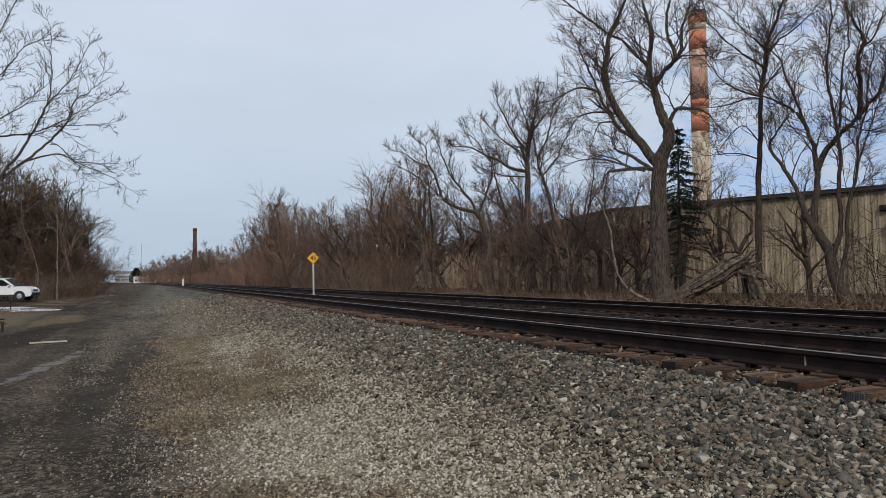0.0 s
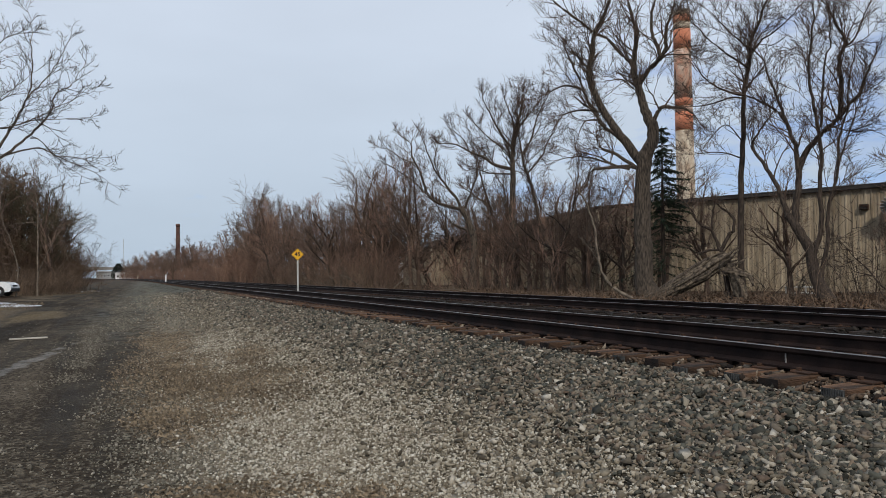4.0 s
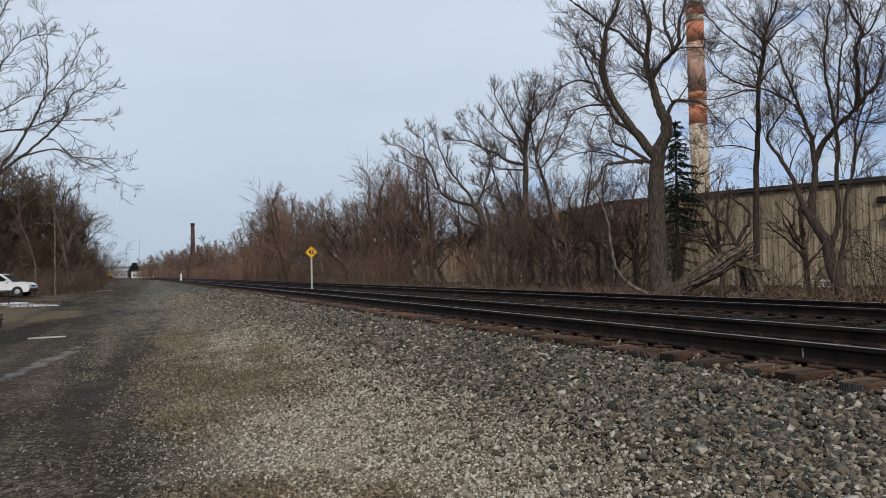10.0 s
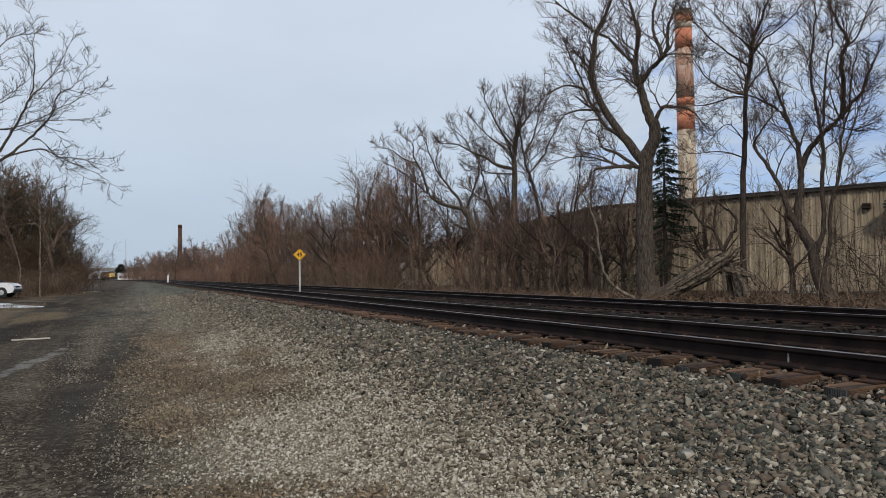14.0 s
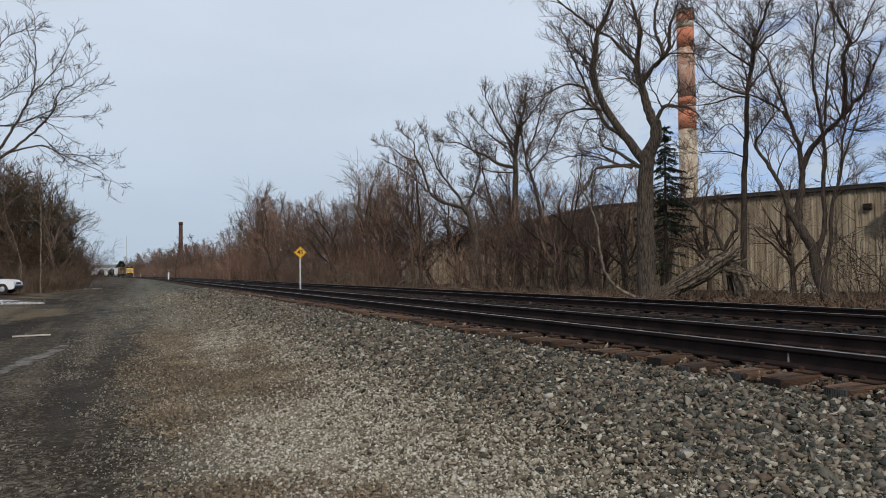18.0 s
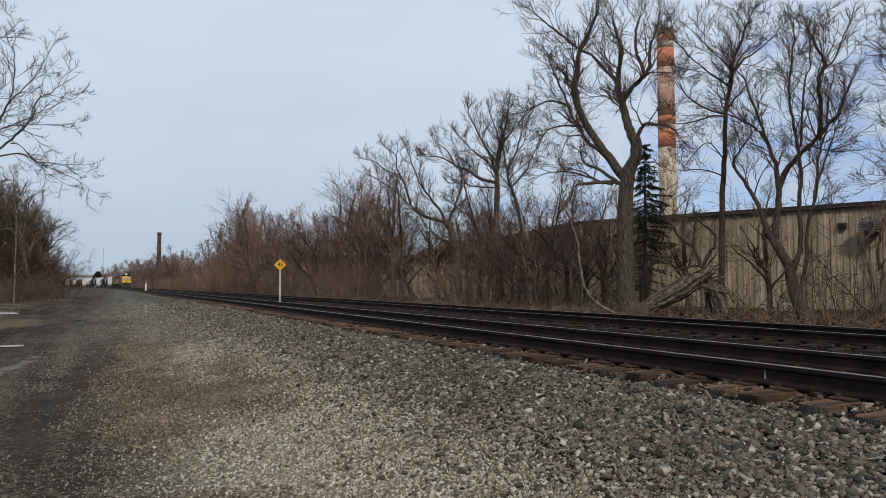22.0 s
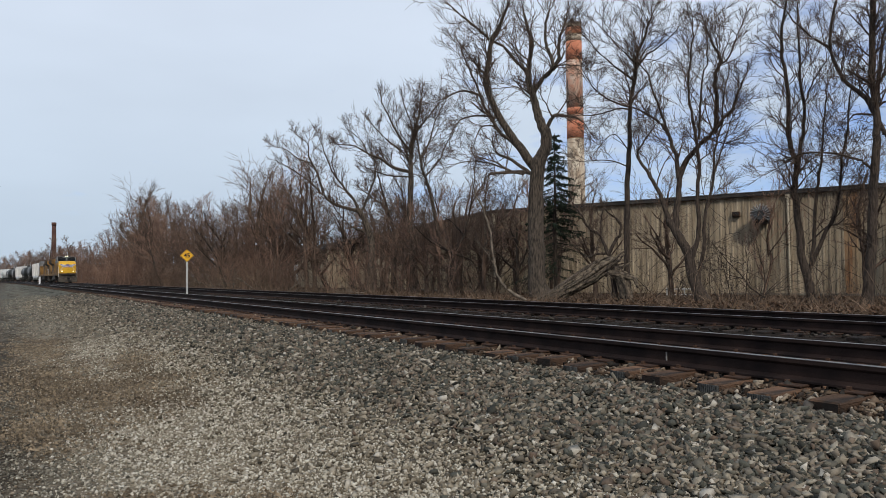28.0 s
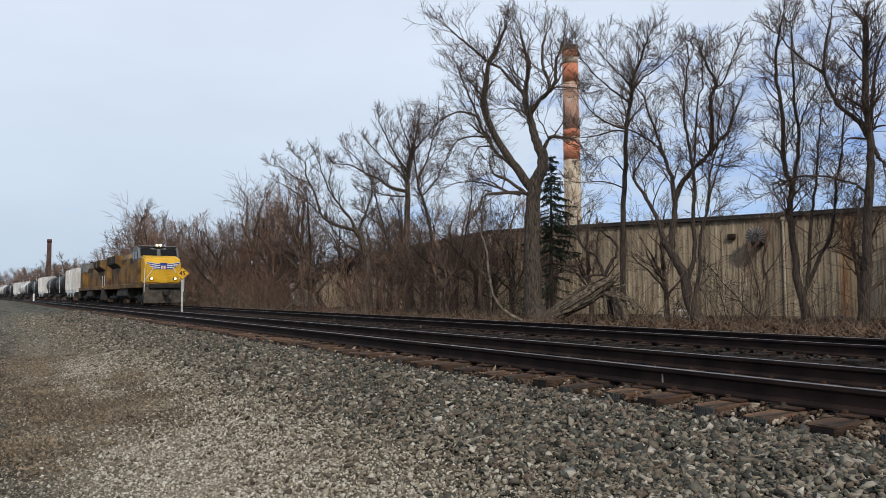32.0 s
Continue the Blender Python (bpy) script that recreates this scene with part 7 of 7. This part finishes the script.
def locomotive():
    """Six-axle freight diesel; local y runs back from the front coupler, z from the rail."""
    e = tagged(empty("locomotive"), "yellow and grey six-axle diesel freight locomotive with lit headlamps", "locomotive")
    L = 22.0
    part("underframe", boxes((0, L / 2, 1.52, 2.95, L - 1.4, 0.36), bevel=0.03), M_LOCO_DIRTY_SHADED, e, "sooty yellow frame with walkways")
    # pilot and front
    bm = prism(bmesh.new(), [(0.65, 1.55), (0.55, 0.9), (0.25, 0.2), (0.45, 0.14), (0.95, 0.5), (1.0, 1.55)], "x", -1.45, 1.45)
    part("pilot", bm, M_PILOT, e, "dark grey snow plough pilot")
    bm = boxes((0, 0.1, 0.95, 0.3, 0.9, 0.35), (0, -0.35, 0.95, 0.42, 0.3, 0.42), bevel=0.05)
    part("coupler", bm, M_SOOT, e)
    part("anticlimber", boxes((0, 0.55, 1.45, 2.2, 0.3, 0.3), bevel=0.02), M_SOOT, e)
    nose = [(1.05, 1.68), (1.0, 2.3), (1.05, 3.12), (1.35, 3.60), (2.72, 3.86), (2.85, 1.68)]
    bm = prism(bmesh.new(), nose, "x", -1.30, 1.30)
    bmesh.ops.bevel(bm, geom=[ed for ed in bm.edges if ed.calc_length() > 2.0 or abs(ed.verts[0].co.x - ed.verts[1].co.x) < 0.01], offset=0.10, segments=2, affect="EDGES")
    n = part("nose", bm, M_LOCO, e, "clean yellow wide nose")
    part("nose_door", boxes((0.0, 0.985, 2.25, 0.62, 0.05, 1.1), bevel=0.015), M_LOCO, n)
    part("cab_side", boxes((0, 4.05, 2.6, 3.0, 2.5, 1.84), bevel=0.03), M_LOCO_DIRTY_SHADED, e, "sooty yellow cab side")
    cab = [(2.8, 3.52), (2.78, 3.6), (3.0, 4.35), (3.25, 4.52), (5.3, 4.56), (5.3, 3.52)]
    bm = prism(bmesh.new(), cab, "x", -1.50, 1.50)
    bmesh.ops.bevel(bm, geom=[ed for ed in bm.edges if ed.calc_length() > 2.6], offset=0.08, segments=2, affect="EDGES")
    c = part("cab", bm, M_LOCO_GREY, e, "grey upper cab with dark windows")
    part("cab_roof", boxes((0, 4.2, 4.60, 2.85, 2.2, 0.10), bevel=0.04), M_LOCO_GREY, e, "grey cab roof")
    for x in (-0.74, 0.74):
        bm = prism(bmesh.new(), [(2.80, 3.84), (2.765, 3.84), (2.925, 4.36), (2.95, 4.36)], "x", x - 0.60, x + 0.60)
        part("windscreen_pane", bm, M_DARKGLASS, c, "dark windscreen pane")
    bm = prism(bmesh.new(), [(2.75, 3.60), (2.735, 3.60), (2.93, 4.40), (2.95, 4.40)], "x", -0.07, 0.07)
    part("mullion", bm, M_LOCO_GREY, c)
    for s in (-1, 1):
        for y in (3.55, 4.55):
            part("side_window", boxes((1.525 * s, y, 3.9, 0.03, 0.75, 0.62)), M_DARKGLASS, c)
        part("number_board", boxes((0.95 * s, 3.02, 4.50, 0.7, 0.12, 0.18)), M_SOOT, c, "dark plate with a plain pale bar")
        part("ditch_light", boxes((0.86 * s, 0.98, 2.02, 0.26, 0.16, 0.2), bevel=0.03), M_SOOT, e)
        bm = bmesh.new()
        cyl(bm, (0.86 * s, 0.905, 2.02), (0.86 * s, 0.885, 2.02), 0.085, n=14)
        part("headlamp", bm, M_HEADLIGHT, e, "lit warm-white ditch light")
        # the emblem: blue bars spreading like wings from a shield, on a white ground
        for k in range(3):
            tilt = pose(0.22 * s, 0.985, 2.80 + k * 0.13, 0, -3.0 * s * (1 + k), 0)
            w = 0.56 + k * 0.22
            g = boxes((w / 2 * s, 0, 0, w, 0.02, 0.15))
            bmesh.ops.transform(g, matrix=tilt, verts=g.verts)
            part("wing_ground", g, M_WHITE, n, "white ground of the wing emblem")
            g = boxes((w / 2 * s, -0.014, 0, w - 0.06, 0.02, 0.075))
            bmesh.ops.transform(g, matrix=tilt, verts=g.verts)
            part("wing_bar", g, M_BLUE, n, "blue bar of the wing emblem")
        rod(e, (1.42 * s, 0.55, 1.7), (1.42 * s, 0.55, 2.75), (1.38 * s, 1.0, 2.75))
        rod(e, (1.42 * s, 0.62, 0.45), (1.42 * s, 0.55, 1.7))
        rod(e, (1.40 * s, 1.02, 1.75), (0.75 * s, 0.95, 2.75))
        for k in range(4):
            part("step", boxes((1.28 * s, 0.75, 0.42 + k * 0.34, 0.4, 0.3, 0.05)), M_BOGIE, e)
        for k in range(9):
            y = 6.0 + k * 1.75
            rod(e, (1.46 * s, y, 1.7), (1.46 * s, y, 2.7), r=0.014, mat=M_LOCO_DIRTY_SHADED)
        rod(e, (1.46 * s, 5.5, 2.7), (1.46 * s, 20.3, 2.7), r=0.016, mat=M_LOCO_DIRTY_SHADED)
        rod(e, (1.42 * s, 21.5, 0.45), (1.42 * s, 21.5, 2.7), (1.4 * s, 20.9, 2.7))
        part("plough_steps", boxes((1.3 * s, 21.4, 0.9, 0.35, 0.3, 1.2), bevel=0.02), M_BOGIE, e)
    part("shield", boxes((0, 0.96, 2.98, 0.50, 0.04, 0.50), bevel=0.01), M_BLUE, n, "blue emblem shield")
    part("shield_base", boxes((0, 0.935, 2.89, 0.36, 0.03, 0.22)), M_WHITE, n, "white shield field")
    for k in range(3):
        part("shield_stripe", boxes((-0.11 + k * 0.11, 0.915, 2.88, 0.045, 0.02, 0.2)), M_RED, n, "red shield stripe")
    part("roof_lamp_case", boxes((0, 3.0, 4.66, 0.62, 0.3, 0.26), bevel=0.04), M_LOCO_GREY, e)
    for x in (-0.14, 0.14):
        bm = bmesh.new()
        cyl(bm, (x, 2.84, 4.68), (x, 2.82, 4.68), 0.085, n=14)
        part("headlamp", bm, M_HEADLIGHT, e, "lit warm-white roof headlamp")
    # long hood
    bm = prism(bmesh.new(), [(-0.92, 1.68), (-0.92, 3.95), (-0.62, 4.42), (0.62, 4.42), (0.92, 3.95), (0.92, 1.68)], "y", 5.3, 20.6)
    h = part("long_hood", bm, M_LOCO_DIRTY_SHADED, e, "sooty yellow engine hood")
    for k in range(13):
        y = 6.2 + k * 0.98
        for s in (-1, 1):
            part("hood_door", boxes((0.935 * s, y, 2.75, 0.03, 0.86, 1.7), bevel=0.008), M_LOCO_DIRTY_SHADED, h)
    part("hood_roof", boxes((0, 12.95, 4.43, 1.2, 15.2, 0.05)), M_SOOT, h, "sooty hood roof")
    for y, w, d in ((8.0, 1.2, 2.4), (12.5, 1.0, 2.6)):
        part("roof_hatch", boxes((0, y, 4.5, w, d, 0.14), bevel=0.03), M_LOCO_GREY, h)
    bm = bmesh.new()
    cyl(bm, (0, 10.6, 4.4), (0, 10.6, 4.75), 0.28, 0.26, 12)
    part("exhaust_stack", bm, M_SOOT, h)
    for y0, y1 in ((14.6, 16.9), (17.3, 19.9)):
        bm = prism(bmesh.new(), [(-0.9, 3.3), (-1.46, 3.75), (-1.46, 4.42), (1.46, 4.42), (1.46, 3.75), (0.9, 3.3)], "y", y0, y1)
        part("radiator", bm, M_LOCO_DIRTY_SHADED, h, "flared radiator section")
        for s in (-1, 1):
            bm = prism(bmesh.new(), [(-0.93 * s, 3.28), (-1.47 * s, 3.70), (-1.49 * s, 4.36), (-1.46 * s, 4.36)], "y", y0 + 0.1, y1 - 0.1)
            part("grille", bm, M_SOOT, h, "dark radiator grille")
    for y0 in (6.0, 8.2):
        for s in (-1, 1):
            part("intake", boxes((0.95 * s, y0 + 0.6, 3.65, 0.06, 1.5, 0.5)), M_SOOT, h, "dark air intake")
    bm = prism(bmesh.new(), [(-1.35, 1.35), (-1.4, 0.75), (-1.0, 0.42), (1.0, 0.42), (1.4, 0.75), (1.35, 1.35)], "y", 8.2, 13.6)
    part("fuel_tank", bm, M_BOGIE, e)
    bogie(e, 4.3, 3, 3.7)
    bogie(e, 17.7, 3, 3.7)
    part("horn", boxes((0.5, 4.8, 4.75, 0.4, 0.5, 0.2), bevel=0.03), M_SOOT, e)
    return e


def covered_hopper():
    e = tagged(empty("hopper_car"), "dirty white covered hopper wagon with ribbed sides", "railway wagon", "wagons of the train")
    L = 16.4
    bm = prism(bmesh.new(), [(0.9, 1.25), (0.9, 1.6), (2.4, 2.3), (1.1, 4.0), (1.1, 4.35), (L - 1.1, 4.35), (L - 1.1, 4.0), (L - 2.4, 2.3), (L - 0.9, 1.6), (L - 0.9, 1.25), (L - 3.2, 1.15), (L - 4.4, 0.55), (L - 5.6, 1.1), (L / 2 + 1, 1.1), (L / 2, 0.55), (L / 2 - 1, 1.1), (5.6, 1.1), (4.4, 0.55), (3.2, 1.15)], "x", -1.5, 1.5)
    part("body", bm, M_HOPPER, e)
    for y in (0.98, L - 0.98):
        part("end_sheet", boxes((0, y, 2.9, 3.0, 0.06, 2.9)), M_HOPPER, e, "white end sheet")
    for k in range(12):
        y = 1.2 + (L - 2.4) * k / 11
        for s in (-1, 1):
            part("rib", boxes((1.53 * s, y, 2.9, 0.08, 0.1, 2.7)), M_HOPPER, e)
    part("roof_walk", boxes((0, L / 2, 4.45, 0.8, L - 2.4, 0.06)), M_ZINC, e)
    for k in range(5):
        bm = bmesh.new()
        y = 2.6 + (L - 5.2) * k / 4
        cyl(bm, (0.0, y, 4.35), (0.0, y, 4.56), 0.32, n=12)
        part("hatch", bm, M_HOPPER, e)
    for s in (-1, 1):
        rod(e, (1.35 * s, 0.86, 1.2), (1.35 * s, 0.86, 4.3), r=0.03, mat=M_HOPPER, name="ladder_rail")
        rod(e, (0.95 * s, 0.86, 1.2), (0.95 * s, 0.86, 4.3), r=0.03, mat=M_HOPPER, name="ladder_rail")
    part("sill", boxes((0, L / 2, 1.1, 0.6, L - 0.4, 0.3), (0, 0.3, 1.0, 0.35, 0.9, 0.3), (0, L - 0.3, 1.0, 0.35, 0.9, 0.3)), M_SOOT, e)
    bogie(e, 2.0, 2, 1.75)
    bogie(e, L - 2.0, 2, 1.75)
    return e


def tank_car(paint, label):
    e = tagged(empty("tank_car"), label, "railway wagon", "wagons of the train")
    L = 16.8
    bm = bmesh.new()
    cyl(bm, (0, 1.3, 2.62), (0, L - 1.3, 2.62), 1.48, n=28)
    cyl(bm, (0, 0.95, 2.62), (0, 1.3, 2.62), 0.95, 1.48, n=28)
    cyl(bm, (0, L - 1.3, 2.62), (0, L - 0.95, 2.62), 1.48, 0.95, n=28)
    t = part("tank", bm, paint, e)
    t.data.shade_smooth()
    bm = bmesh.new()
    cyl(bm, (0, L / 2, 4.0), (0, L / 2, 4.5), 0.5, n=14)
    part("dome", bm, paint, e)
    part("platform", boxes((0, L / 2, 4.05, 2.2, 1.8, 0.06)), M_ZINC, e)
    for s in (-1, 1):
        rod(e, (1.1 * s, L / 2 - 0.9, 4.05), (1.1 * s, L / 2 - 0.9, 4.95), (1.1 * s, L / 2 + 0.9, 4.95), (1.1 * s, L / 2 + 0.9, 4.05), r=0.025, mat=M_HOPPER)
        rod(e, (1.5 * s, L / 2 - 0.3, 1.2), (1.5 * s, L / 2 - 0.3, 4.0), r=0.03, mat=M_HOPPER, name="ladder_rail")
        part("saddle", boxes((0, L / 2 + s * (L / 2 - 2.2), 1.5, 2.4, 0.5, 0.8), bevel=0.03), M_SOOT, e)
        rod(e, (1.45 * s, 0.5, 1.2), (1.45 * s, L - 0.5, 1.2), r=0.03, mat=M_SOOT, name="side_rail")
        bm = bmesh.new()
        cyl(bm, (0, L / 2 + s * 4.2, 2.62), (0, L / 2 + s * 4.2 + 0.08, 2.62), 1.495, n=28)
        part("band", bm, M_SOOT, e)
    part("sill", boxes((0, L / 2, 1.05, 0.6, L - 0.4, 0.3), (0, 0.3, 1.0, 0.35, 0.9, 0.3), (0, L - 0.3, 1.0, 0.35, 0.9, 0.3)), M_SOOT, e)
    bogie(e, 2.1, 2, 1.75)
    bogie(e, L - 2.1, 2, 1.75)
    return e


def box_car():
    e = tagged(empty("box_car"), "oxide-red steel boxcar with a sliding door", "railway wagon", "wagons of the train")
    L = 16.0
    part("body", boxes((0, L / 2, 2.75, 3.0, L - 1.2, 3.3), bevel=0.04), M_BOXRED, e)
    bm = prism(bmesh.new(), [(-1.52, 4.4), (0, 4.62), (1.52, 4.4)], "y", 0.55, L - 0.55)
    part("roof", bm, M_ZINC, e)
    for s in (-1, 1):
        part("sliding_door", boxes((1.53 * s, L / 2, 2.7, 0.08, 3.0, 3.0), bevel=0.01), M_BOXRED, e)
        for k in range(8):
            part("rib", boxes((1.52 * s, 1.2 + k * (L - 2.4) / 7, 2.75, 0.06, 0.09, 3.2)), M_BOXRED, e)
    part("sill", boxes((0, L / 2, 1.0, 0.6, L - 0.2, 0.3)), M_SOOT, e)
    bogie(e, 2.1, 2, 1.75)
    bogie(e, L - 2.1, 2, 1.75)
    return e


def make_train():
    """The consist, front first, each with how far its own origin lies behind the nose, and whether it runs reversed."""
    lead = locomotive()
    second = copy_thing(lead, pose(0, 0, 0))
    second["label"] = "second yellow diesel locomotive coupled cab to the rear"
    for p in second.children:
        if p.name.startswith("headlamp"):
            p.data = p.data.copy()
            p.data.materials[0] = M_LAMP
            p["label"] = "unlit lamp"
    TRAIN.append((lead, -1.0, False))
    TRAIN.append((second, 43.6, True))
    hop, black = covered_hopper(), tank_car(M_TANK, "black tank wagon with a railed top platform")
    pale = tank_car(M_HOPPER, "dirty white tank wagon with a railed top platform")
    red = box_car()
    at, used = 44.2, set()
    for thing, length in ((hop, 16.4), (black, 16.8), (black, 16.8), (hop, 16.4), (black, 16.8), (black, 16.8), (pale, 16.8), (hop, 16.4), (black, 16.8), (black, 16.8), (pale, 16.8), (red, 16.0), (hop, 16.4), (black, 16.8), (black, 16.8)):
        t = copy_thing(thing, pose(0, 0, 0)) if thing in used else thing
        used.add(thing)
        TRAIN.append((t, at, False))
        at += length + 0.7


make_train()


# ---- movement ----
def on_track(s):
    slope = -0.000366 * max(s - 110.7, 0)
    return pose(FAR_X + bend(s), s, RAIL_TOP - FAR_DROP, 0, 0, -math.degrees(math.atan(slope)))


def nose(t):
    """How far along the line the front of the train is."""
    return 57.0 + 20.5 * (32.0 - t)


def motions():
    for thing, back, turned in TRAIN:
        spin = pose(0, 0, 0, 0, 0, 180 if turned else 0)
        walk(thing, [(t, on_track(nose(t) + back) @ spin) for t in range(0, 33, 2)])


motions()
